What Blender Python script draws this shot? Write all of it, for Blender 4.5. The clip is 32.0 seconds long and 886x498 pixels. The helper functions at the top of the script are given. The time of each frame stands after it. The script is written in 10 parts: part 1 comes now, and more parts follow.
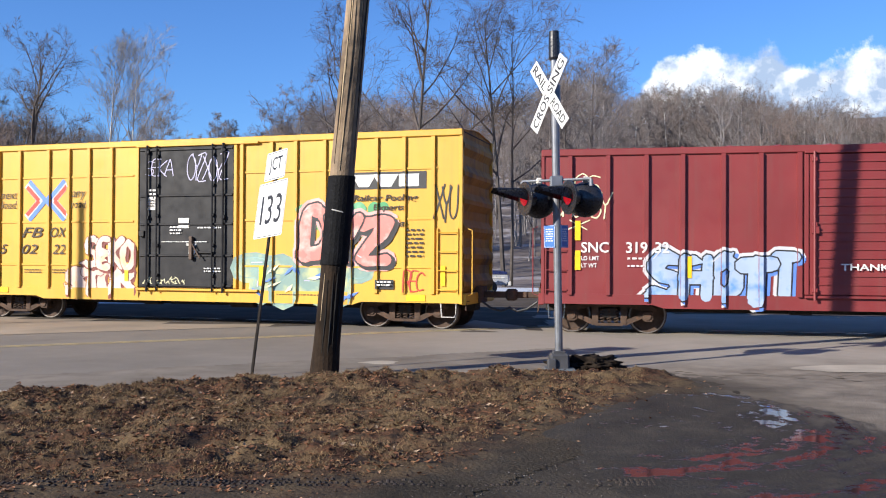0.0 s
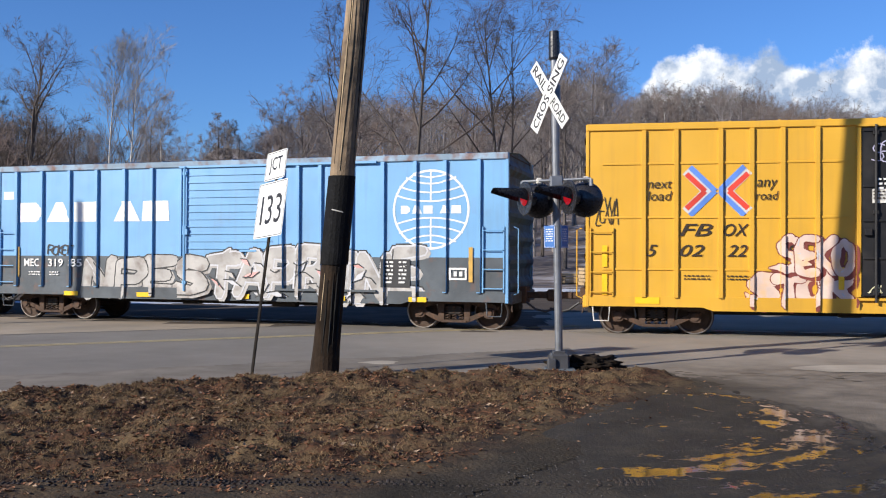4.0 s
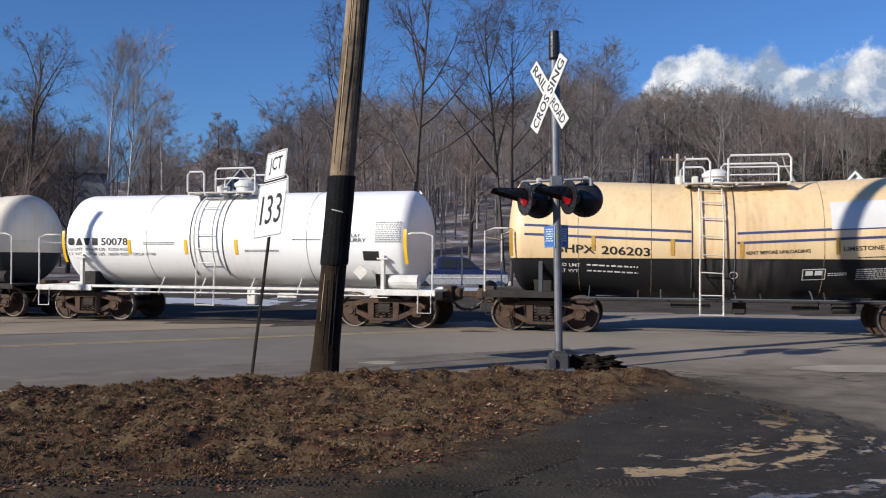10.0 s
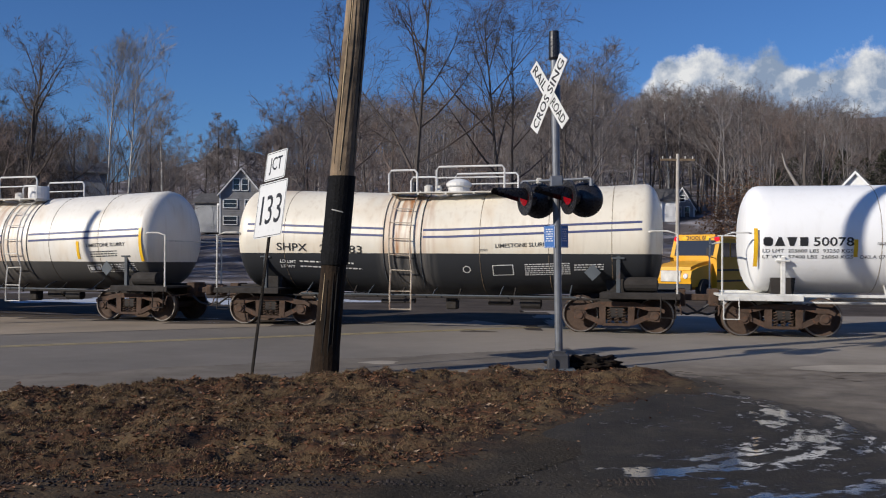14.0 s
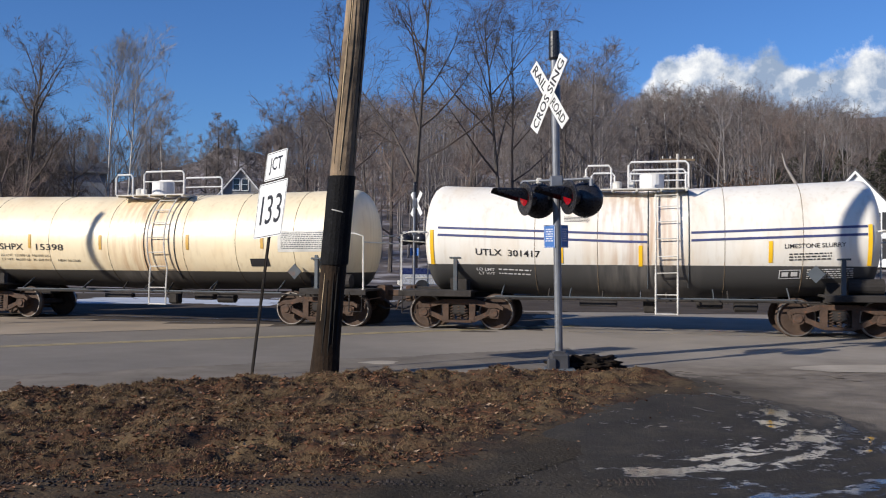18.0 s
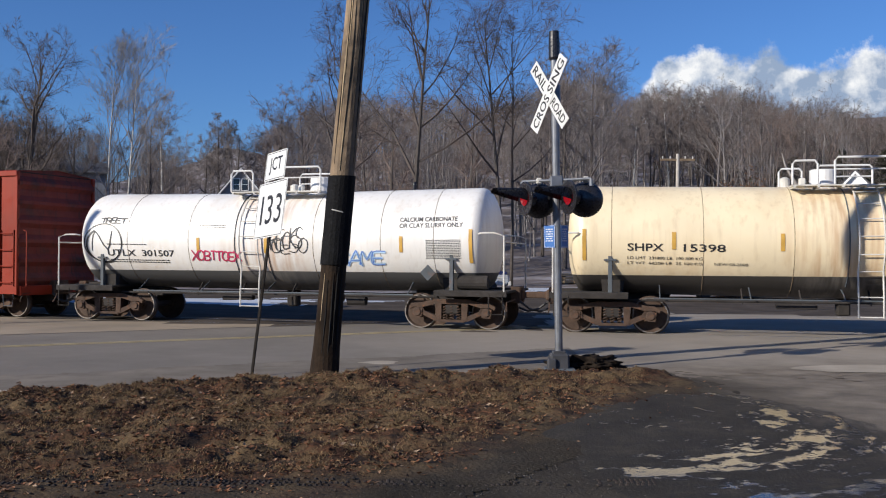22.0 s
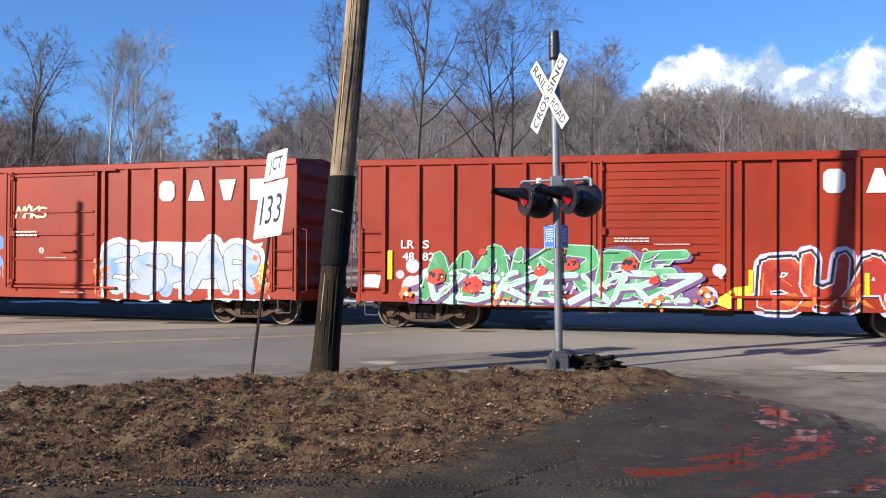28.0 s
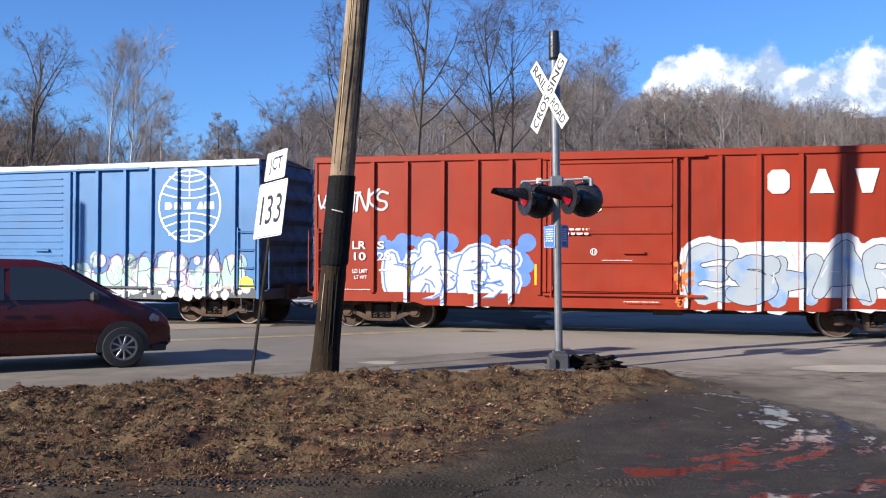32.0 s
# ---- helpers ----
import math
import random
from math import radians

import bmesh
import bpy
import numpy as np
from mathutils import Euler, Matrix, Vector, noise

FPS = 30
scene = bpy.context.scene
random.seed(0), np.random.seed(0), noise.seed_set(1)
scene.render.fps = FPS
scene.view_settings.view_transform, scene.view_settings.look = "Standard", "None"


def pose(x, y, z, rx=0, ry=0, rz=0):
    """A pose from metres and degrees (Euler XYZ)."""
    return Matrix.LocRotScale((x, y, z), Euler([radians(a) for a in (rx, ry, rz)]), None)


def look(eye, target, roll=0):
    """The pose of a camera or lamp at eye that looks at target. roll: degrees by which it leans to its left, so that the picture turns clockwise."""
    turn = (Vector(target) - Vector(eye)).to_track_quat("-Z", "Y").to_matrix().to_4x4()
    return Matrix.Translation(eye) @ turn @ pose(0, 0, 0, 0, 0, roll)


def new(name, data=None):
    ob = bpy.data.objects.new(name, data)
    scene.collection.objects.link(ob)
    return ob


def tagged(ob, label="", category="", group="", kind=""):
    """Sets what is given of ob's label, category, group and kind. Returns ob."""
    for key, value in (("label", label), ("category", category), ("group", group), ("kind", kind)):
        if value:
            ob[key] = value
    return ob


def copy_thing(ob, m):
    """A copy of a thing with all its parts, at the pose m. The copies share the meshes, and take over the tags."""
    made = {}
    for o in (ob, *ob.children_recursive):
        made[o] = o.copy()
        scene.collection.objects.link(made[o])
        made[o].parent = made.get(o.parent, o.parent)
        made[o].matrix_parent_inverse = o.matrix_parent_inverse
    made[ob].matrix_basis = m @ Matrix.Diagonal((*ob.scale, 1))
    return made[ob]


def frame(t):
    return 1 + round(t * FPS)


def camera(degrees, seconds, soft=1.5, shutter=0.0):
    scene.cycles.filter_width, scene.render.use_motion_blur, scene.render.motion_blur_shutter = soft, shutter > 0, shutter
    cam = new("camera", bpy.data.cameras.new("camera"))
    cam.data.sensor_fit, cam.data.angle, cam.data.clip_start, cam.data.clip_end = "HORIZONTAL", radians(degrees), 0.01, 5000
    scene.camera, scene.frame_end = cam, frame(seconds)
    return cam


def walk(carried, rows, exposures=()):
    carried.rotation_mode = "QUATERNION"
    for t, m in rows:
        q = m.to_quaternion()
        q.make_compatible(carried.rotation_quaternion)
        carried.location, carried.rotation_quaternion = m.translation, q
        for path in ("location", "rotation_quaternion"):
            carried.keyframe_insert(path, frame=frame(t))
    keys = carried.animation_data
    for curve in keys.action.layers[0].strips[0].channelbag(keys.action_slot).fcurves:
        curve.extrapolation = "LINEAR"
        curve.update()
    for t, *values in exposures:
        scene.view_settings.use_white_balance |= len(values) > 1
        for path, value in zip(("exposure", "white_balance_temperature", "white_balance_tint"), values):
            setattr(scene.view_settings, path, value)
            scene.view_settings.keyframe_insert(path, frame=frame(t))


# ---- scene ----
EYE = (0.0, 0.0, 1.758)
cam = camera(51.94, 32.0, soft=1.1, shutter=0.1)
VIEW = look(EYE, (0.0, 100.0, 1.758 + 1.12), 0.29)
walk(cam, [(0.0, VIEW), (32.0, VIEW)],
     exposures=[(0.0, 0.84), (1.5, 0.64), (3.0, 0.56), (6.0, 0.40), (8.0, 0.34), (9.0, 0.26), (11.0, 0.02), (12.0, -0.10), (13.0, -0.20), (14.0, -0.14), (17.0, 0.20), (20.0, 0.22), (23.0, 0.16), (25.0, 0.20), (25.6, 0.28), (28.0, 0.84), (32.0, 0.86)])

# ---- sun and sky ----
SUN_EL, SUN_TO = radians(24.5), Vector((-0.83, -0.558, 0.0)).normalized()
sun_data = bpy.data.lights.new("sun", "SUN")
sun_data.energy, sun_data.angle, sun_data.color = 5.0, radians(0.53), (1.0, 0.93, 0.83)
sun = new("sun", sun_data)
sun_vec = SUN_TO * math.cos(SUN_EL) + Vector((0, 0, math.sin(SUN_EL)))
sun.matrix_world = look(sun_vec * 60, (0, 0, 0))


def make_world():
    world = bpy.data.worlds.new("sky")
    world.use_nodes = True
    scene.world = world
    nt = world.node_tree
    n, l = nt.nodes, nt.links
    n.clear()
    out, bg = n.new("ShaderNodeOutputWorld"), n.new("ShaderNodeBackground")
    sky = n.new("ShaderNodeTexSky")
    sky.sky_type, sky.sun_disc = "NISHITA", False
    sky.sun_elevation, sky.sun_rotation = SUN_EL, math.atan2(SUN_TO.x, SUN_TO.y) % (2 * math.pi)
    sky.air_density, sky.dust_density, sky.ozone_density = 1.0, 0.3, 3.0
    bg.inputs["Strength"].default_value = 0.083
    # a bank of cumulus low over the hill, drawn in the direction of the sky
    co = n.new("ShaderNodeTexCoord")
    sep = n.new("ShaderNodeSeparateXYZ")
    l.new(co.outputs["Generated"], sep.inputs[0])

    def math_node(op, a, b=None, c=None, clamp=False):
        m = n.new("ShaderNodeMath")
        m.operation, m.use_clamp = op, clamp
        for i, v in enumerate((a, b, c)):
            if v is None:
                continue
            if isinstance(v, (int, float)):
                m.inputs[i].default_value = v
            else:
                l.new(v, m.inputs[i])
        return m.outputs[0]

    u = math_node("DIVIDE", sep.outputs[0], math_node("MAXIMUM", sep.outputs[1], 0.05))
    v = math_node("DIVIDE", sep.outputs[2], math_node("MAXIMUM", sep.outputs[1], 0.05))
    comb = n.new("ShaderNodeCombineXYZ")
    l.new(u, comb.inputs[0])
    l.new(v, comb.inputs[1])
    def puffs(scale, detail, rough, off=(0.0, 0.0)):
        mp = n.new("ShaderNodeMapping")
        mp.inputs["Location"].default_value = (off[0], off[1], 0)
        l.new(comb.outputs[0], mp.inputs[0])
        t = n.new("ShaderNodeTexNoise")
        t.inputs["Scale"].default_value, t.inputs["Detail"].default_value, t.inputs["Roughness"].default_value = scale, detail, rough
        l.new(mp.outputs[0], t.inputs["Vector"])
        return t.outputs["Fac"]

    def hump(at, wide, high):
        d = math_node("DIVIDE", math_node("SUBTRACT", u, at), wide)
        return math_node("MULTIPLY", math_node("POWER", 2.718, math_node("MULTIPLY", math_node("MULTIPLY", d, d), -1.0)), high)

    def ranged(v, lo, hi, a=0.0, b=1.0, smooth=True):
        r = n.new("ShaderNodeMapRange")
        r.interpolation_type = "SMOOTHSTEP" if smooth else "LINEAR"
        l.new(v, r.inputs["Value"])
        for k, q in (("From Min", lo), ("From Max", hi), ("To Min", a), ("To Max", b)):
            r.inputs[k].default_value = q
        return r.outputs[0]

    # upper edge of the bank: three heaped towers, ragged at two scales
    top = math_node("ADD", math_node("ADD", hump(0.285, 0.055, 0.022), hump(0.358, 0.022, 0.026)), math_node("ADD", hump(0.48, 0.06, 0.030), 0.212))
    top = math_node("ADD", top, math_node("MULTIPLY", math_node("SUBTRACT", puffs(16.0, 3.0, 0.5), 0.5), 0.05))
    top = math_node("ADD", top, math_node("MULTIPLY", math_node("SUBTRACT", puffs(48.0, 8.0, 0.62), 0.5), 0.045))
    top = math_node("SUBTRACT", top, math_node("MULTIPLY", math_node("MAXIMUM", math_node("SUBTRACT", 0.245, u), 0.0), 1.2))
    inside = math_node("SUBTRACT", top, v)
    west = ranged(u, 0.185, 0.235)
    ahead = math_node("GREATER_THAN", sep.outputs[1], 0.06)
    mask = math_node("MULTIPLY", math_node("MULTIPLY", ranged(inside, -0.004, 0.014), west), ahead, clamp=True)
    # heaps lit from the south-west, greyer hollows and undersides
    relief = math_node("SUBTRACT", puffs(26.0, 6.0, 0.55), puffs(26.0, 6.0, 0.55, (0.010, -0.012)))
    lit = math_node("ADD", math_node("MULTIPLY", relief, 2.6), math_node("MULTIPLY", inside, -7.0))
    lit = math_node("ADD", lit, math_node("MULTIPLY", math_node("ADD", hump(0.36, 0.05, -1.0), hump(0.27, 0.045, 0.45)), 0.42))
    col = n.new("ShaderNodeMix")
    col.data_type = "RGBA"
    l.new(ranged(lit, -0.55, 0.22, 0.0, 1.0, False), col.inputs[0])
    col.inputs[6].default_value = (3.3, 4.3, 6.0, 1)
    col.inputs[7].default_value = (10.2, 10.3, 10.4, 1)
    mix = n.new("ShaderNodeMix")
    mix.data_type = "RGBA"
    l.new(mask, mix.inputs[0])
    deep = n.new("ShaderNodeMix")
    deep.data_type, deep.blend_type = "RGBA", "MULTIPLY"
    deep.inputs[0].default_value = 1.0
    deep.inputs[7].default_value = (0.505, 0.795, 1.245, 1)
    l.new(sky.outputs[0], deep.inputs[6])
    l.new(deep.outputs[2], mix.inputs[6])
    l.new(col.outputs[2], mix.inputs[7])
    l.new(mix.outputs[2], bg.inputs["Color"])
    l.new(bg.outputs[0], out.inputs["Surface"])


make_world()

# ---- materials ----
MATS = {}


def paint(name, col, rough=0.55, metal=0.0, var=0.22, scale=1.2, streak=0.0, rust=0.0, bump=0.08, fine=30.0,
          rust_col=(0.16, 0.065, 0.03), island=False, world=False, emit=0.0, dirt=0.0, dirt_col=(0.10, 0.085, 0.07), grain=(9, 9, 0.5), spec=0.5):
    """A worn surface: colour with variation at two scales, streaks, rust and a fine relief."""
    if name in MATS:
        return MATS[name]
    m = bpy.data.materials.new(name)
    m.use_nodes = True
    nt = m.node_tree
    n, l = nt.nodes, nt.links
    b = n["Principled BSDF"]
    b.inputs["Metallic"].default_value = metal
    b.inputs["Specular IOR Level"].default_value = spec
    co = n.new("ShaderNodeNewGeometry" if world else "ShaderNodeTexCoord")
    vec = co.outputs["Position"] if world else co.outputs["Object"]

    def noise_node(s, detail=6.0, stretch=None):
        t = n.new("ShaderNodeTexNoise")
        t.inputs["Scale"].default_value, t.inputs["Detail"].default_value = s, detail
        if stretch:
            mp = n.new("ShaderNodeMapping")
            mp.inputs["Scale"].default_value = stretch
            l.new(vec, mp.inputs["Vector"])
            l.new(mp.outputs[0], t.inputs["Vector"])
        else:
            l.new(vec, t.inputs["Vector"])
        return t.outputs["Fac"]

    def mixed(fac, a, c2):
        x = n.new("ShaderNodeMix")
        x.data_type = "RGBA"
        if isinstance(fac, float):
            x.inputs[0].default_value = fac
        else:
            l.new(fac, x.inputs[0])
        for i, v in ((6, a), (7, c2)):
            if isinstance(v, tuple):
                x.inputs[i].default_value = (*v, 1)
            else:
                l.new(v, x.inputs[i])
        return x.outputs[2]

    def ranged(v, lo, hi, top=1.0):
        r = n.new("ShaderNodeMapRange")
        l.new(v, r.inputs["Value"])
        r.inputs["From Min"].default_value, r.inputs["From Max"].default_value = lo, hi
        r.inputs["To Max"].default_value = top
        return r.outputs[0]

    dark = tuple(c * (1 - var) for c in col)
    light = tuple(min(1.0, c * (1 + var * 0.5)) for c in col)
    c1 = mixed(ranged(noise_node(scale), 0.3, 0.7), dark, light)
    c1 = mixed(ranged(noise_node(fine, 4.0), 0.35, 0.75, 0.35 * min(1.0, var * 2)), c1, dark)
    if island:
        g = n.new("ShaderNodeNewGeometry")
        c1 = mixed(ranged(g.outputs["Random Per Island"], 0.0, 1.0, 0.85), c1, tuple(c * 0.45 for c in col))
    if streak:
        c1 = mixed(ranged(noise_node(1.0, 5.0, grain), 0.52, 0.78, streak), c1, dirt_col)
    if dirt:
        c1 = mixed(ranged(noise_node(scale * 2.3, 8.0), 0.5, 0.72, dirt), c1, dirt_col)
    if rust:
        c1 = mixed(ranged(noise_node(scale * 3, 9.0), 0.62 - 0.1 * rust, 0.70, min(1.0, rust)), c1, rust_col)
    l.new(c1, b.inputs["Base Color"])
    l.new(ranged(noise_node(scale * 4), 0.2, 0.8, 1.0), b.inputs["Roughness"])
    rr = n.new("ShaderNodeMapRange")
    l.new(noise_node(scale * 5), rr.inputs["Value"])
    rr.inputs["From Min"].default_value, rr.inputs["From Max"].default_value = 0.3, 0.7
    rr.inputs["To Min"].default_value, rr.inputs["To Max"].default_value = max(0.03, rough - 0.1), min(1.0, rough + 0.1)
    l.new(rr.outputs[0], b.inputs["Roughness"])
    if bump:
        bp = n.new("ShaderNodeBump")
        bp.inputs["Strength"].default_value, bp.inputs["Distance"].default_value = bump, 0.02
        l.new(noise_node(fine), bp.inputs["Height"])
        l.new(bp.outputs[0], b.inputs["Normal"])
    if emit:
        b.inputs["Emission Color"].default_value = (*col, 1)
        b.inputs["Emission Strength"].default_value = emit
    MATS[name] = m
    return m


def glass(name, col=(0.02, 0.025, 0.03)):
    if name in MATS:
        return MATS[name]
    m = bpy.data.materials.new(name)
    m.use_nodes = True
    b = m.node_tree.nodes["Principled BSDF"]
    b.inputs["Base Color"].default_value = (*col, 1)
    b.inputs["Roughness"].default_value = 0.04
    b.inputs["Coat Weight"].default_value = 0.5
    MATS[name] = m
    return m


def two_tone(name, upper, lower, z_cut, rough=0.5, stain=(0.45, 0.22, 0.08), stain_amt=0.5, rust_runs=0.6, grime=0.25, runs_at=0.0, runs_half=1.5, run_col=(0.42, 0.22, 0.10)):
    """Tank paint: one colour above a level, another below it, with rust runs."""
    m = paint(name, upper, rough - 0.06, var=0.48 * grime, scale=0.7, streak=grime, bump=0.03, spec=0.85, dirt_col=tuple(c * 0.62 for c in stain))
    nt = m.node_tree
    n, l = nt.nodes, nt.links
    b = n["Principled BSDF"]
    src = b.inputs["Base Color"].links[0].from_socket
    co = n.new("ShaderNodeTexCoord")
    sep = n.new("ShaderNodeSeparateXYZ")
    l.new(co.outputs["Object"], sep.inputs[0])
    # rust washes low on the crown and by the ends
    nz = n.new("ShaderNodeTexNoise")
    nz.inputs["Scale"].default_value, nz.inputs["Detail"].default_value = 0.8, 7.0
    mp = n.new("ShaderNodeMapping")
    mp.inputs["Scale"].default_value = (1.6, 1.0, 0.5)
    l.new(co.outputs["Object"], mp.inputs[0])
    l.new(mp.outputs[0], nz.inputs["Vector"])
    rg = n.new("ShaderNodeMapRange")
    l.new(nz.outputs["Fac"], rg.inputs["Value"])
    rg.inputs["From Min"].default_value, rg.inputs["From Max"].default_value, rg.inputs["To Max"].default_value = 0.5, 0.8, stain_amt
    x1 = n.new("ShaderNodeMix")
    x1.data_type = "RGBA"
    l.new(rg.outputs[0], x1.inputs[0])
    l.new(src, x1.inputs[6])
    x1.inputs[7].default_value = (*stain, 1)
    # rust runs under the manway, by the ladder
    off = n.new("ShaderNodeMath")
    off.operation = "SUBTRACT"
    l.new(sep.outputs[0], off.inputs[0])
    off.inputs[1].default_value = runs_at
    ax = n.new("ShaderNodeMath")
    ax.operation = "ABSOLUTE"
    l.new(off.outputs[0], ax.inputs[0])
    near = n.new("ShaderNodeMapRange")
    l.new(ax.outputs[0], near.inputs["Value"])
    near.inputs["From Min"].default_value, near.inputs["From Max"].default_value, near.inputs["To Min"].default_value, near.inputs["To Max"].default_value = 0.2 * runs_half, runs_half, 1.0, 0.0
    runs = n.new("ShaderNodeTexNoise")
    runs.inputs["Scale"].default_value, runs.inputs["Detail"].default_value = 1.0, 6.0
    mr = n.new("ShaderNodeMapping")
    mr.inputs["Scale"].default_value = (7.0, 1.0, 0.6)
    l.new(co.outputs["Object"], mr.inputs[0])
    l.new(mr.outputs[0], runs.inputs["Vector"])
    rr = n.new("ShaderNodeMapRange")
    l.new(runs.outputs["Fac"], rr.inputs["Value"])
    rr.inputs["From Min"].default_value, rr.inputs["From Max"].default_value, rr.inputs["To Max"].default_value = 0.40, 0.62, rust_runs
    both = n.new("ShaderNodeMath")
    both.operation = "MULTIPLY"
    l.new(rr.outputs[0], both.inputs[0])
    l.new(near.outputs[0], both.inputs[1])
    x0 = n.new("ShaderNodeMix")
    x0.data_type = "RGBA"
    l.new(both.outputs[0], x0.inputs[0])
    l.new(x1.outputs[2], x0.inputs[6])
    x0.inputs[7].default_value = (*run_col, 1)
    x1 = x0
    gt = n.new("ShaderNodeMath")
    gt.operation = "LESS_THAN"
    l.new(sep.outputs[2], gt.inputs[0])
    gt.inputs[1].default_value = z_cut
    x2 = n.new("ShaderNodeMix")
    x2.data_type = "RGBA"
    l.new(gt.outputs[0], x2.inputs[0])
    l.new(x1.outputs[2], x2.inputs[6])
    # pale drips of the load over the lower band
    drip = n.new("ShaderNodeMix")
    drip.data_type = "RGBA"
    half = n.new("ShaderNodeMath")
    half.operation = "MULTIPLY"
    l.new(both.outputs[0], half.inputs[0])
    half.inputs[1].default_value = 0.55
    l.new(half.outputs[0], drip.inputs[0])
    drip.inputs[6].default_value = (*lower, 1)
    drip.inputs[7].default_value = (0.30, 0.27, 0.24, 1)
    l.new(drip.outputs[2], x2.inputs[7])
    l.new(x2.outputs[2], b.inputs["Base Color"])
    dull = n.new("ShaderNodeMapRange")
    l.new(gt.outputs[0], dull.inputs["Value"])
    dull.inputs["To Min"].default_value, dull.inputs["To Max"].default_value = 0.85, 0.2
    l.new(dull.outputs[0], b.inputs["Specular IOR Level"])
    return m


# end paints: darker copies of the side colours, with the ends' shade mixed in
END_SHADE = (0.022, 0.017, 0.015)
RED_END = paint("shaded_red_end", (0.17, 0.026, 0.016), 0.75, var=0.3, scale=0.6, dirt=0.95, dirt_col=END_SHADE, streak=0.8, bump=0.1)
MAROON_END = paint("shaded_maroon_end", (0.13, 0.018, 0.018), 0.75, var=0.3, scale=0.6, dirt=0.95, dirt_col=END_SHADE, streak=0.8, bump=0.1)
BLUE_END = paint("shaded_blue_end", (0.045, 0.11, 0.19), 0.75, var=0.3, scale=0.6, dirt=0.95, dirt_col=END_SHADE, streak=0.9, bump=0.1)
YELLOW_END = paint("shaded_yellow_end", (0.36, 0.18, 0.02), 0.75, var=0.3, scale=0.6, dirt=0.9, dirt_col=(0.05, 0.035, 0.02), streak=0.8, bump=0.1)
RED = paint("boxcar_red", (0.27, 0.027, 0.009), 0.5, var=0.24, scale=0.5, streak=0.25, rust=0.15, bump=0.05, spec=0.3, dirt_col=(0.11, 0.03, 0.018))
MAROON = paint("boxcar_maroon", (0.19, 0.025, 0.026), 0.55, var=0.22, scale=0.5, streak=0.18, rust=0.1, bump=0.05)
YELLOW = paint("boxcar_yellow", (0.61, 0.335, 0.03), 0.5, var=0.14, scale=0.4, streak=0.22, rust=0.05, bump=0.05, dirt_col=(0.3, 0.17, 0.05))
SKYBLUE = paint("boxcar_light_blue", (0.15, 0.35, 0.59), 0.55, var=0.16, scale=0.5, streak=0.15, rust=0.08, bump=0.05)
DEEPBLUE = paint("boxcar_blue", (0.038, 0.16, 0.37), 0.5, var=0.18, scale=0.5, streak=0.12, rust=0.08, bump=0.05)
ROOFGALV = paint("weathered_roof_edge", (0.24, 0.34, 0.44), 0.7, var=0.4, scale=1.1, rust=1.5, bump=0.1)
GREYSILL = paint("grey_sill", (0.075, 0.088, 0.10), 0.7, var=0.35, scale=1.2, rust=0.35)
BLACKDOOR = paint("black_door", (0.014, 0.014, 0.016), 0.6, var=0.3, scale=0.8, dirt=0.15, spec=0.3)
UNDER = paint("under_frame_grime", (0.03, 0.025, 0.022), 0.9, var=0.5, scale=2.0, bump=0.2)
RUSTY = paint("truck_rust", (0.075, 0.045, 0.030), 0.9, var=0.5, scale=3.0, bump=0.3, rust=0.5)
WHEEL = paint("wheel_steel", (0.085, 0.054, 0.038), 0.8, metal=0.3, var=0.4, scale=3.0)
TREAD = paint("wheel_tread", (0.30, 0.27, 0.24), 0.4, metal=0.8, var=0.3, scale=6.0)
WHITE = paint("white_paint", (0.68, 0.67, 0.65), 0.5, var=0.1, scale=1.5, bump=0.03)
OFFWHITE = paint("weathered_white", (0.62, 0.60, 0.55), 0.6, var=0.3, scale=3.0, rust=0.2)
BLACK = paint("black_paint", (0.02, 0.02, 0.022), 0.5, var=0.3, scale=2.0, bump=0.03)
REFLECT = paint("yellow_reflector", (0.85, 0.50, 0.02), 0.35, var=0.12, scale=4.0, bump=0.0)
OLDREFL = paint("faded_reflector", (0.55, 0.32, 0.06), 0.5, var=0.3, scale=4.0, bump=0.0)
TANKWHITE = two_tone("tank_white", (0.88, 0.88, 0.875), (0.78, 0.78, 0.76), -9.0, stain=(0.6, 0.55, 0.46), stain_amt=0.12, rust_runs=0.08, grime=0.08)
TANKTAN = two_tone("tank_tan_black", (0.81, 0.60, 0.34), (0.018, 0.018, 0.02), 1.80, stain=(0.45, 0.24, 0.08), stain_amt=0.45, rust_runs=0.3)
TANKCREAM = two_tone("tank_cream_black", (0.76, 0.70, 0.58), (0.03, 0.032, 0.036), 1.90, stain=(0.55, 0.36, 0.18), stain_amt=0.6, rust_runs=1.0, runs_at=-0.7, runs_half=0.85, run_col=(0.36, 0.15, 0.05))
TANKIVORY = two_tone("tank_ivory_grey", (0.80, 0.76, 0.68), (0.07, 0.068, 0.066), 1.64, stain=(0.6, 0.42, 0.2), stain_amt=0.5)
TANKBUFF = two_tone("tank_buff", (0.80, 0.675, 0.455), (0.06, 0.055, 0.05), 1.40, stain=(0.5, 0.3, 0.12), stain_amt=0.4)
TANKPALE = two_tone("tank_pale_grey", (0.78, 0.76, 0.72), (0.09, 0.09, 0.09), 1.42, stain=(0.55, 0.42, 0.28), stain_amt=0.4)
NAVY = paint("navy_stripe", (0.05, 0.06, 0.16), 0.5, var=0.2, scale=3.0, bump=0.0)
G_WHITE = paint("spray_white", (0.50, 0.50, 0.52), 0.6, var=0.06, scale=2.0, bump=0.0)
G_ICE = paint("spray_ice_blue", (0.45, 0.62, 0.80), 0.6, var=0.35, scale=1.6, bump=0.0)
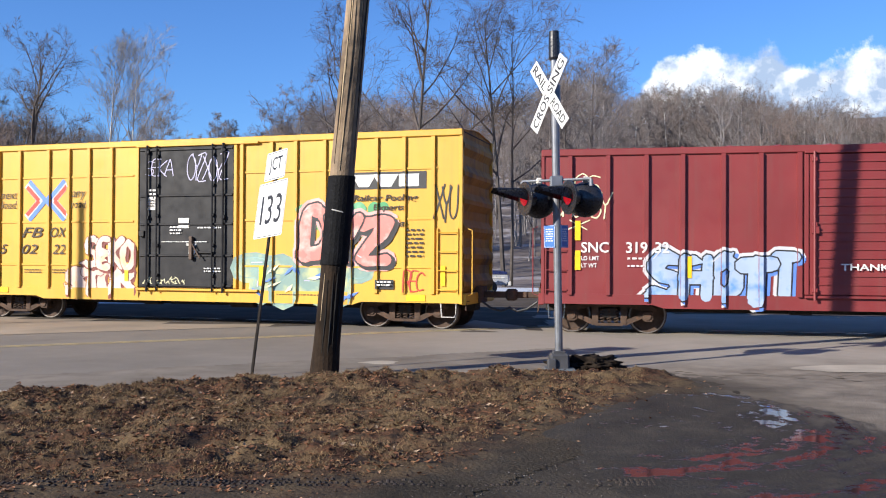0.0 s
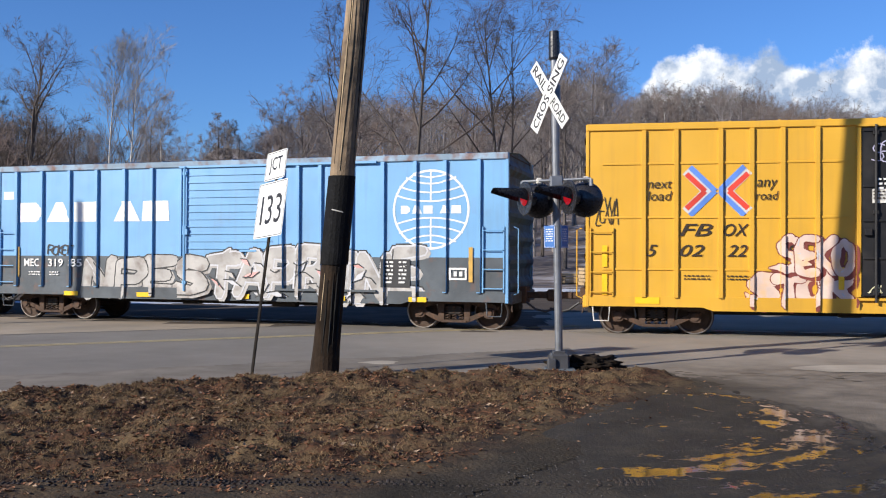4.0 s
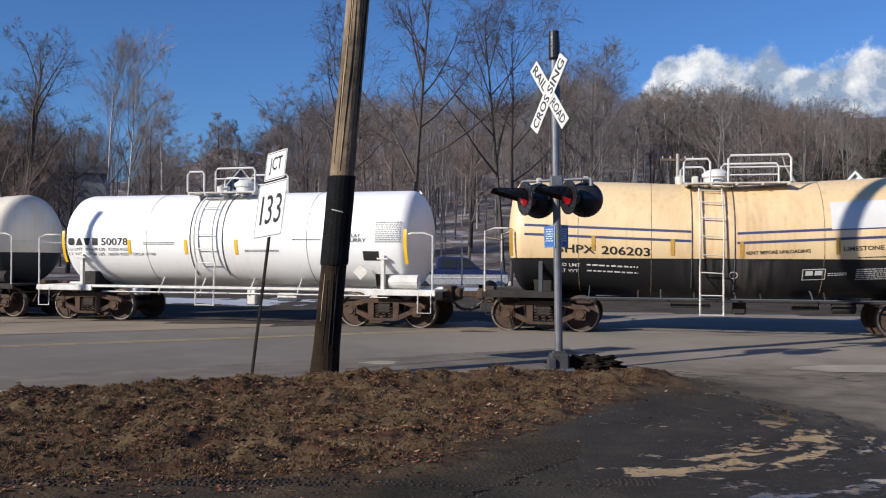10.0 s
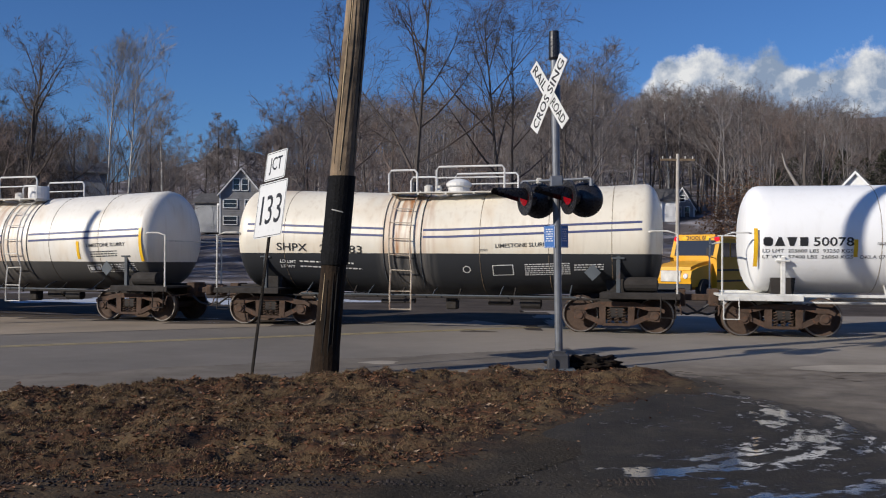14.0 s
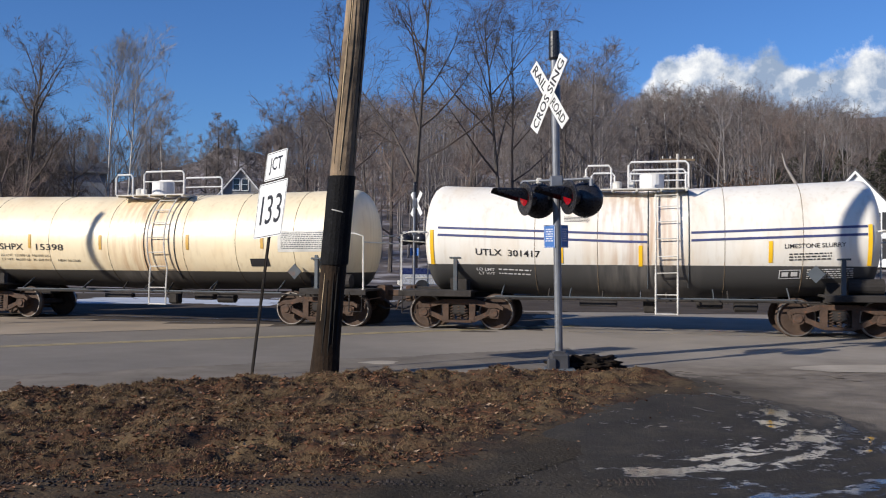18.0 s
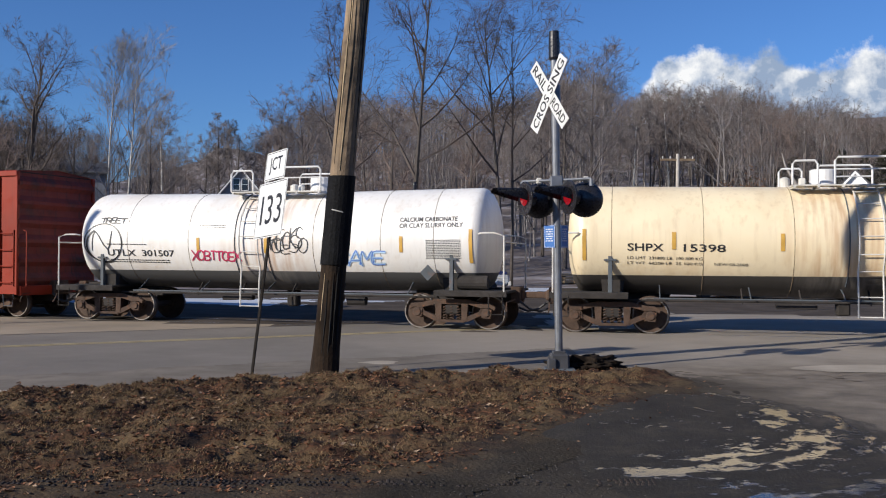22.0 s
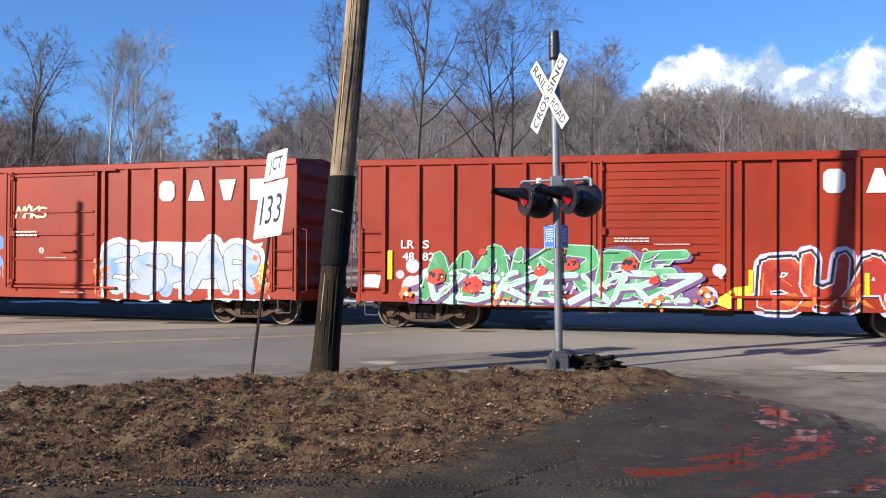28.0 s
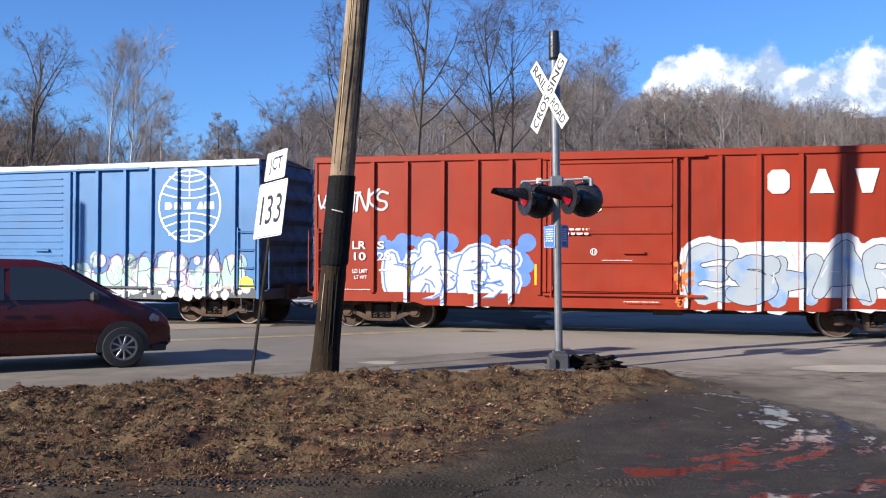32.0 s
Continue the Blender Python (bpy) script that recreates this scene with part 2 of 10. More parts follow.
G_BLUE = paint("spray_blue", (0.10, 0.22, 0.60), 0.6, var=0.3, scale=1.6, bump=0.0)
G_GREY = paint("spray_silver", (0.42, 0.40, 0.38), 0.55, var=0.3, scale=1.6, bump=0.0)
G_PINK = paint("spray_pink", (0.72, 0.36, 0.33), 0.6, var=0.25, scale=1.6, bump=0.0)
G_MINT = paint("spray_mint", (0.38, 0.66, 0.48), 0.6, var=0.3, scale=1.6, bump=0.0)
G_PURPLE = paint("spray_purple", (0.16, 0.08, 0.20), 0.6, var=0.3, scale=1.6, bump=0.0)
G_RED = paint("spray_red", (0.62, 0.05, 0.03), 0.6, var=0.3, scale=1.6, bump=0.0)
G_ORANGE = paint("spray_orange", (0.75, 0.17, 0.03), 0.6, var=0.5, scale=1.6, bump=0.0)
G_YELLOW = paint("spray_yellow", (0.80, 0.60, 0.05), 0.6, var=0.2, scale=1.6, bump=0.0)
G_TEAL = paint("spray_teal", (0.22, 0.36, 0.34), 0.6, var=0.4, scale=1.6, bump=0.0)
G_LILAC = paint("spray_lilac", (0.50, 0.48, 0.66), 0.6, var=0.3, scale=1.6, bump=0.0)
G_SKYFILL = paint("spray_white_to_blue", (0.32, 0.41, 0.55), 0.6, var=0.15, scale=1.6, bump=0.0, dirt=1.0, dirt_col=(0.10, 0.25, 0.56))
G_SILVERFILL = paint("spray_silver_patchy", (0.42, 0.40, 0.375), 0.5, var=0.35, scale=1.3, bump=0.0, dirt=1.0, dirt_col=(0.20, 0.17, 0.15))
G_FIREFILL = paint("spray_red_to_orange", (0.34, 0.025, 0.014), 0.6, var=0.25, scale=1.0, bump=0.0, dirt=0.8, dirt_col=(0.62, 0.13, 0.03))
G_ROSEFILL = paint("spray_rose_patchy", (0.62, 0.20, 0.17), 0.6, var=0.2, scale=1.2, bump=0.0, dirt=0.9, dirt_col=(0.78, 0.50, 0.44))
G_SEAFILL = paint("spray_sea_green_patchy", (0.20, 0.31, 0.27), 0.6, var=0.3, scale=0.9, bump=0.0, dirt=1.0, dirt_col=(0.52, 0.52, 0.22))
G_LEAFFILL = paint("spray_leaf_green_patchy", (0.07, 0.30, 0.12), 0.6, var=0.25, scale=1.0, bump=0.0, dirt=0.6, dirt_col=(0.24, 0.48, 0.32))
G_BLUSH = paint("spray_blush_white", (0.66, 0.50, 0.42), 0.6, var=0.25, scale=1.4, bump=0.0, dirt=0.7, dirt_col=(0.70, 0.42, 0.16))
G_OXBLOOD = paint("spray_oxblood", (0.20, 0.045, 0.035), 0.6, var=0.3, scale=1.6, bump=0.0)
G_ICEFILL = paint("spray_grey_to_ice_blue", (0.33, 0.38, 0.42), 0.6, var=0.15, scale=0.8, bump=0.0, dirt=1.0, dirt_col=(0.12, 0.25, 0.50))
G_MAGENTA = paint("spray_magenta", (0.50, 0.03, 0.10), 0.6, var=0.3, scale=1.6, bump=0.0)
G_CREAM = paint("spray_cream", (0.78, 0.74, 0.46), 0.6, var=0.2, scale=1.6, bump=0.0)

# ---- mesh helpers ----


def part(name, bm, material, parent, label="", smooth=False):
    """Link a bmesh as one mesh object under a thing or a part."""
    me = bpy.data.meshes.new(name)
    bm.to_mesh(me)
    bm.free()
    me.materials.append(material)
    if smooth:
        for p in me.polygons:
            p.use_smooth = True
    ob = new(name, me)
    if parent:
        ob.parent = parent
    return tagged(ob, label)


def shared(name, me, parent, m=None, label=""):
    """One more object on an existing mesh."""
    ob = new(name, me)
    ob.parent = parent
    if m is not None:
        ob.matrix_basis = m
    return tagged(ob, label)


def thing(name, label, category, group="", m=None, kind=""):
    ob = new(name)
    ob.empty_display_size = 0.2
    if m is not None:
        ob.matrix_basis = m
    return tagged(ob, label, category, group, kind)


def box(bm, c, s, bevel=0.0, rot=None):
    m = Matrix.Translation(c) @ (rot.to_4x4() if rot else Matrix()) @ Matrix.Diagonal((*s, 1))
    r = bmesh.ops.create_cube(bm, size=1.0, matrix=m)
    if bevel:
        es = list({e for v in r["verts"] for e in v.link_edges})
        bmesh.ops.bevel(bm, geom=es, offset=bevel, segments=1, affect="EDGES")
    return r


def tube(bm, pts, r, n=6, closed=False, r_end=None):
    """A round bar along a line of points."""
    pts = [Vector(p) for p in pts]
    rings = []
    k = len(pts)
    for i, p in enumerate(pts):
        a = pts[(i - 1) % k] if (i or closed) else p
        b = pts[(i + 1) % k] if (i < k - 1 or closed) else p
        d = (b - a).normalized()
        ref = Vector((0, 0, 1)) if abs(d.z) < 0.9 else Vector((1, 0, 0))
        u = d.cross(ref).normalized()
        w = d.cross(u)
        rad = r if r_end is None else r + (r_end - r) * i / max(1, k - 1)
        rings.append([bm.verts.new(p + (u * math.cos(2 * math.pi * j / n) + w * math.sin(2 * math.pi * j / n)) * rad) for j in range(n)])
    for i in range(k if closed else k - 1):
        a, b = rings[i], rings[(i + 1) % k]
        for j in range(n):
            bm.faces.new((a[j], a[(j + 1) % n], b[(j + 1) % n], b[j]))
    if not closed:
        bm.faces.new(rings[0][::-1])
        bm.faces.new(rings[-1])


def lathe(bm, prof, n=32, m=Matrix()):
    """Turn a profile of (along, radius) about the x axis."""
    rings = []
    for a, r in prof:
        rings.append([bm.verts.new(m @ Vector((a, r * math.cos(2 * math.pi * j / n), r * math.sin(2 * math.pi * j / n)))) for j in range(n)])
    for p, q in zip(rings, rings[1:]):
        for j in range(n):
            bm.faces.new((p[j], p[(j + 1) % n], q[(j + 1) % n], q[j]))
    bm.faces.new(rings[0][::-1])
    bm.faces.new(rings[-1])
    bmesh.ops.recalc_face_normals(bm, faces=bm.faces)


def prism(bm, pts, y0, y1):
    """An outline in x and z, as a plate from y0 to y1."""
    a = [bm.verts.new((x, y0, z)) for x, z in pts]
    b = [bm.verts.new((x, y1, z)) for x, z in pts]
    bm.faces.new(a)
    bm.faces.new(b[::-1])
    k = len(pts)
    for i in range(k):
        bm.faces.new((a[i], b[i], b[(i + 1) % k], a[(i + 1) % k]))
    bmesh.ops.recalc_face_normals(bm, faces=bm.faces)


TEXTS = {}


def text_shape(body, bold=0.0, shear=0.0):
    """The triangles of a word in the built-in font, scaled to a unit box."""
    key = (body, bold, shear)
    if key not in TEXTS:
        cu = bpy.data.curves.new("word", "FONT")
        cu.body, cu.size, cu.offset, cu.shear, cu.resolution_u = body, 1.0, bold, shear, 3
        ob = bpy.data.objects.new("word", cu)
        scene.collection.objects.link(ob)
        dg = bpy.context.evaluated_depsgraph_get()
        me = bpy.data.meshes.new_from_object(ob.evaluated_get(dg))
        vs = [(v.co.x, v.co.y) for v in me.vertices]
        fs = [tuple(p.vertices) for p in me.polygons]
        bpy.data.objects.remove(ob)
        bpy.data.meshes.remove(me)
        bpy.data.curves.remove(cu)
        x0, x1 = min(v[0] for v in vs), max(v[0] for v in vs)
        y0, y1 = min(v[1] for v in vs), max(v[1] for v in vs)
        TEXTS[key] = ([((x - x0) / (x1 - x0), (y - y0) / (y1 - y0)) for x, y in vs], fs)
    return TEXTS[key]


class Flat:
    """Flat paint shapes, gathered in two dimensions."""

    def __init__(self):
        self.v, self.f, self.level = [], [], []

    def poly(self, pts):
        k = len(self.v)
        self.v += [tuple(p) for p in pts]
        self.f.append(tuple(range(k, k + len(pts))))
        return self

    def rect(self, x0, z0, x1, z1):
        return self.poly([(x0, z0), (x1, z0), (x1, z1), (x0, z1)])

    def disc(self, x, z, r, n=14, rz=None):
        return self.poly([(x + r * math.cos(2 * math.pi * i / n), z + (rz or r) * math.sin(2 * math.pi * i / n)) for i in range(n)])

    def ring(self, x, z, r, w, n=36, a0=0.0, a1=2 * math.pi, rz=None):
        k = rz / r if rz else 1.0
        for i in range(n):
            a, b = a0 + (a1 - a0) * i / n, a0 + (a1 - a0) * (i + 1) / n
            self.poly([(x + q * math.cos(t), z + q * math.sin(t) * k) for q, t in ((r - w, a), (r, a), (r, b), (r - w, b))])
        return self

    def line(self, pts, w, caps=True):
        for (x0, z0), (x1, z1) in zip(pts, pts[1:]):
            d = math.hypot(x1 - x0, z1 - z0) or 1e-6
            nx, nz = -(z1 - z0) / d * w / 2, (x1 - x0) / d * w / 2
            self.poly([(x0 - nx, z0 - nz), (x1 - nx, z1 - nz), (x1 + nx, z1 + nz), (x0 + nx, z0 + nz)])
        if caps:
            for x, z in pts:
                self.disc(x, z, w / 2, 8)
        return self

    def word(self, body, x0, z0, x1, z1, bold=0.012, shear=0.0):
        vs, fs = text_shape(body, bold, shear)
        k = len(self.v)
        self.v += [(x0 + (x1 - x0) * x, z0 + (z1 - z0) * z) for x, z in vs]
        self.f += [tuple(i + k for i in f) for f in fs]
        return self

    def bars(self, x0, z0, x1, z1, rows=2, rng=None):
        """Small writing that cannot be read."""
        rng = rng or random.Random(3)
        h = (z1 - z0) / (rows * 2.2)
        for i in range(rows):
            z, x = z1 - h * (1 + 2.2 * i), x0
            while x < x1:
                w = rng.uniform(0.5, 2.2) * h * 1.6
                self.rect(x, z, min(x1, x + w), z + h)
                x += w + h * 0.9
        return self


def on_side(flat, material, parent, half, layer=1, posts=(), proud=0.0, name="lettering", label=""):
    """Lay flat paint on a car's side; it follows the posts that stand proud of the sheets."""
    bm = bmesh.new()
    seen = 0
    for f in flat.f:
        vs = [bm.verts.new((flat.v[i][0], 0.0, flat.v[i][1])) for i in f]
        try:
            face = bm.faces.new(vs)
        except ValueError:
            continue
        face.normal_update()
        if face.normal.y > 0:
            face.normal_flip()
        seen += 1
        for v in vs:
            v.co.y = -(seen % 40) * 0.00004
    for span in posts:
        for x in span[:2]:
            g = bm.verts[:] + bm.edges[:] + bm.faces[:]
            r = bmesh.ops.bisect_plane(bm, geom=g, plane_co=(x, 0, 0), plane_no=(1, 0, 0), dist=1e-5)
            es = [e for e in r["geom_cut"] if isinstance(e, bmesh.types.BMEdge)]
            if es:
                bmesh.ops.split_edges(bm, edges=es)
    y = -(half + 0.003 * layer)
    done = set()
    for f in bm.faces:
        cx = f.calc_center_median().x
        rise = 0.0
        for span in posts:
            if span[0] < cx < span[1]:
                rise = max(rise, span[2] if len(span) > 2 else proud)
        for v in f.verts:
            if v not in done:
                done.add(v)
                v.co.y += y - rise
    ob = part(name, bm, material, parent, label)
    return tagged(ob, kind="stuff") if name in ("graffiti", "stencil", "graffiti_cloud", "graffiti_speckle", "graffiti_foam", "graffiti_fill", "graffiti_blot", "graffiti_field", "graffiti_band", "lower_band", "globe_emblem", "cross_emblem", "graffiti_tag", "name_panel", "reflective_strip") else ob

# ---- the track and the train's way along it ----
Y0, PSI, KAP = 23.067, 0.25687, 0.00593


def track(s, off):
    """Plan point at s metres along the curve, off metres towards the road from the near rail."""
    a = PSI - KAP * s
    x, y = (math.sin(PSI) - math.sin(a)) / KAP, Y0 - (math.cos(a) - math.cos(PSI)) / KAP
    return x - off * math.sin(a), y - off * math.cos(a)


def run(t):
    """How far the train has come at t seconds."""
    u = (t - 16) / 16.0
    return 16 * (4.57919 * u - 0.29572 * u ** 2 / 2 - 0.50523 * u ** 3 / 3 - 0.09825 * u ** 4 / 4)


def on_track(mid, half, t):
    """The pose of a car whose truck centres ride on the rails."""
    a, b = Vector(track(mid - half + run(t), -0.75)), Vector(track(mid + half + run(t), -0.75))
    c, d = (a + b) / 2, b - a
    return pose(c.x, c.y, 0.0, 0, 0, math.degrees(math.atan2(d.y, d.x)))


WR = 0.435
MOVERS, WHEELSETS = [], []


def make_truck_meshes():
    out = {}
    # wheelset: two flanged wheels on one axle, turned about y
    turn = Matrix.Rotation(radians(90), 4, "Z")
    bm = bmesh.new()
    for sgn in (-1, 1):
        f = Matrix.Translation((0, 0.0, 0)) @ turn @ Matrix.Diagonal((sgn, 1, 1, 1))
        lathe(bm, [(0.60, 0.02), (0.62, 0.11), (0.66, 0.13), (0.68, 0.30), (0.655, 0.37), (0.655, WR + 0.03), (0.685, WR + 0.028), (0.70, WR), (0.785, WR - 0.005),
                   (0.79, WR - 0.04), (0.735, 0.355), (0.73, 0.16), (0.78, 0.13), (0.78, 0.02)], 28, f)
    lathe(bm, [(-0.98, 0.07), (-0.60, 0.085), (0.60, 0.085), (0.98, 0.07)], 10, turn)
    out["wheelset"] = bm
    bm = bmesh.new()
    for sgn in (1,):
        f = turn @ Matrix.Diagonal((sgn, 1, 1, 1))
        lathe(bm, [(0.700, WR + 0.002), (0.784, WR - 0.003), (0.7925, WR - 0.01), (0.7925, WR - 0.035), (0.70, WR - 0.035)], 28, f)
    out["tread"] = bm
    # bolster with its spring seat and brake beams
    bm = bmesh.new()
    box(bm, (0, 0, 0.50), (0.36, 2.1, 0.24), 0.03)
    lathe(bm, [(-0.08, 0.3), (0.08, 0.3)], 18, Matrix.Translation((0, 0, 0.66)) @ Matrix.Rotation(radians(90), 4, "Y"))
    for sx in (-0.45, 0.45):
        box(bm, (sx, 0, 0.36), (0.08, 1.3, 0.1), 0.02)
    out["bolster"] = bm
    # side frame: arch, tension bar, columns, pedestals
    bm = bmesh.new()
    prism(bm, [(-1.10, 0.50), (-1.12, 0.58), (-0.98, 0.66), (-0.80, 0.67), (-0.42, 0.76), (0.42, 0.76), (0.80, 0.67), (0.98, 0.66), (1.12, 0.58), (1.10, 0.50),
               (0.98, 0.56), (0.76, 0.55), (0.42, 0.64), (-0.42, 0.64), (-0.76, 0.55), (-0.98, 0.56)], -0.07, 0.07)
    for s in (-1, 1):
        prism(bm, [(s * x, z) for x, z in ((0.74, 0.54), (0.98, 0.54), (0.96, 0.46), (0.40, 0.20), (0.28, 0.20), (0.28, 0.30), (0.36, 0.32), (0.70, 0.46))], -0.065, 0.065)
        prism(bm, [(s * x, z) for x, z in ((0.26, 0.22), (0.40, 0.22), (0.43, 0.74), (0.26, 0.74))], -0.075, 0.075)
        prism(bm, [(s * x, z) for x, z in ((0.77, 0.34), (0.83, 0.30), (1.0, 0.30), (1.03, 0.52), (0.76, 0.52))], -0.09, 0.04)
    box(bm, (0, 0, 0.215), (0.66, 0.16, 0.07), 0.01)
    out["side_frame"] = bm
    bm = bmesh.new()
    lathe(bm, [(-0.05, 0.115), (0.02, 0.115), (0.035, 0.09), (0.05, 0.09), (0.05, 0.03)], 14, turn.inverted())
    out["journal_cap"] = bm
    bm = bmesh.new()
    pts = [(0.055 * math.cos(a * 0.7), 0.055 * math.sin(a * 0.7), 0.25 + a * 0.0075) for a in range(0, 44)]
    tube(bm, pts, 0.017, 4)
    out["spring"] = bm
    mats = {"wheelset": WHEEL, "tread": TREAD, "bolster": UNDER, "side_frame": RUSTY, "journal_cap": RUSTY, "spring": RUSTY}
    res = {}
    for k, bm in out.items():
        me = bpy.data.meshes.new(k)
        bm.to_mesh(me)
        bm.free()
        me.materials.append(mats[k])
        res[k] = me
    return res


TRUCK = make_truck_meshes()
WB = 0.89


def add_truck(car, x):
    tr = shared("truck", TRUCK["bolster"], car, pose(x, 0, 0), "rust-brown freight truck with coil springs")
    for sy in (-1, 1):
        shared("side_frame", TRUCK["side_frame"], tr, pose(0, sy * 0.99, 0, 0, 0, 0 if sy < 0 else 180))
        for sx in (-1, 1):
            shared("journal_cap", TRUCK["journal_cap"], tr, pose(sx * WB, sy * 1.06, WR, 0, 0, 0 if sy < 0 else 180))
        for q in (-0.17, 0.0, 0.17):
            shared("coil_spring", TRUCK["spring"], tr, pose(q, sy * 1.0, 0))
    for sx in (-1, 1):
        ws = shared("wheelset", TRUCK["wheelset"], car, pose(x + sx * WB, 0, WR))
        for yaw in (0, 180):
            shared("tread", TRUCK["tread"], ws, pose(0, 0, 0, 0, 0, yaw), "polished steel wheel tread")
        WHEELSETS.append((ws, x + sx * WB))


def add_coupler(car, x, sgn):
    bm = bmesh.new()
    box(bm, (x + sgn * 0.45, 0, 0.86), (0.9, 0.16, 0.16), 0.02)
    box(bm, (x + sgn * 0.92, 0.0, 0.86), (0.22, 0.30, 0.30), 0.05)
    box(bm, (x + sgn * 0.06, 0, 0.86), (0.25, 0.55, 0.42), 0.02)
    part("coupler", bm, RUSTY, car)
    bm = bmesh.new()
    tube(bm, [(x + sgn * 0.2, -0.35, 0.70), (x + sgn * 0.45, -0.36, 0.52), (x + sgn * 0.70, -0.33, 0.46), (x + sgn * 0.93, -0.25, 0.55)], 0.03, 6)
    part("air_hose", bm, BLACK, car)
    bm = bmesh.new()
    tube(bm, [(x + sgn * 0.05, -0.2, 0.75), (x + sgn * 0.07, -1.35, 0.72), (x + sgn * 0.08, -1.45, 0.55), (x + sgn * 0.1, -1.47, 0.50)], 0.018, 5)
    part("uncoupling_lever", bm, RUSTY, car)


def ladder(car, x0, x1, y, z0, z1, rungs, r=0.014, material=None, rails=True, name="ladder"):
    bm = bmesh.new()
    if rails:
        for x in (x0, x1):
            tube(bm, [(x, y + 0.05, z0), (x, y, z0 + 0.02), (x, y, z1 - 0.02), (x, y + 0.05, z1)], r, 5)
    for i in range(rungs):
        z = z0 + (z1 - z0) * (i + 0.5) / rungs if rails else z0 + (z1 - z0) * i / (rungs - 1)
        tube(bm, [(x0, y + 0.05, z), (x0, y, z), (x1, y, z), (x1, y + 0.05, z)], r, 5)
    return part(name, bm, material or BLACK, car)


STROKES = {
    "A": [[(0, 0), (0.45, 1), (0.6, 1), (1, 0)], [(0.2, 0.4), (0.8, 0.4)]],
    "B": [[(0.1, 0), (0.1, 1), (0.7, 1), (0.85, 0.75), (0.6, 0.52), (0.1, 0.5)], [(0.6, 0.52), (0.95, 0.25), (0.7, 0), (0.1, 0)]],
    "C": [[(0.95, 0.85), (0.6, 1), (0.15, 0.8), (0.05, 0.4), (0.3, 0.05), (0.9, 0.1)]],
    "D": [[(0.1, 0), (0.1, 1), (0.6, 1), (0.95, 0.6), (0.8, 0.1), (0.1, 0)]],
    "E": [[(0.95, 1), (0.1, 0.95), (0.1, 0.05), (0.95, 0)], [(0.1, 0.5), (0.75, 0.5)]],
    "F": [[(0.95, 1), (0.1, 0.95), (0.1, 0)], [(0.1, 0.5), (0.75, 0.5)]],
    "H": [[(0.1, 0), (0.1, 1)], [(0.9, 0), (0.9, 1)], [(0.1, 0.5), (0.9, 0.5)]],
    "I": [[(0.5, 0), (0.5, 1)], [(0.2, 1), (0.8, 1)]],
    "K": [[(0.1, 0), (0.1, 1)], [(0.9, 1), (0.15, 0.5), (0.95, 0)]],
    "M": [[(0.0, 0), (0.15, 1), (0.5, 0.4), (0.85, 1), (1, 0)]],
    "N": [[(0.05, 0), (0.1, 1), (0.85, 0.05), (0.95, 1)]],
    "O": [[(0.5, 1), (0.1, 0.75), (0.1, 0.25), (0.5, 0), (0.9, 0.25), (0.9, 0.75), (0.5, 1)]],
    "P": [[(0.1, 0), (0.1, 1), (0.8, 1), (0.95, 0.72), (0.7, 0.45), (0.1, 0.45)]],
    "R": [[(0.1, 0), (0.1, 1), (0.8, 0.95), (0.9, 0.7), (0.6, 0.5), (0.1, 0.45)], [(0.5, 0.5), (0.95, 0)]],
    "S": [[(0.9, 0.9), (0.4, 1), (0.08, 0.75), (0.3, 0.52), (0.75, 0.45), (0.92, 0.22), (0.6, 0), (0.05, 0.08)]],
    "T": [[(0.5, 0), (0.5, 1)], [(0.0, 0.95), (1, 1)]],
    "U": [[(0.08, 1), (0.1, 0.25), (0.5, 0), (0.9, 0.25), (0.92, 1)]],
    "W": [[(0, 1), (0.2, 0), (0.5, 0.6), (0.8, 0), (1, 1)]],
    "X": [[(0, 0), (1, 1)], [(0, 1), (1, 0)]],
    "V": [[(0, 1), (0.5, 0), (1, 1)]],
    "Y": [[(0.0, 1), (0.5, 0.5), (1, 1)], [(0.5, 0.5), (0.45, 0)]],
    "Z": [[(0.05, 0.95), (0.95, 1), (0.05, 0.05), (0.95, 0)]],
}


def curl(pts, k=3):
    """Round the corners of a stroke."""
    out = []
    n = len(pts)
    for i in range(n - 1):
        p = [pts[max(0, i - 1)], pts[i], pts[i + 1], pts[min(n - 1, i + 2)]]
        for j in range(k):
            t = j / k
            out.append(tuple(0.5 * (2 * p[1][q] + (p[2][q] - p[0][q]) * t + (2 * p[0][q] - 5 * p[1][q] + 4 * p[2][q] - p[3][q]) * t * t
                                    + (3 * p[1][q] - p[0][q] - 3 * p[2][q] + p[3][q]) * t ** 3) for q in (0, 1)))
    return out + [pts[-1]]


def letters(word, x0, z0, x1, z1, w, rng, lean=0.12, overlap=0.12):
    """Strokes of spray-can letters in a box."""
    cell = (x1 - x0) / len(word)
    res = []
    for i, ch in enumerate(word):
        jx, jz, jh = rng.uniform(-0.05, 0.05), rng.uniform(-0.06, 0.06) * (z1 - z0), rng.uniform(0.88, 1.06)
        for st in STROKES[ch]:
            res.append([(x0 + cell * (i + 0.10 - overlap / 2 + (0.80 + overlap) * x + jx + lean * (z - 0.5) * 0.6), z0 + w / 2 + jz + (z1 - z0 - w) * z * jh) for x, z in curl(st)])
    return res


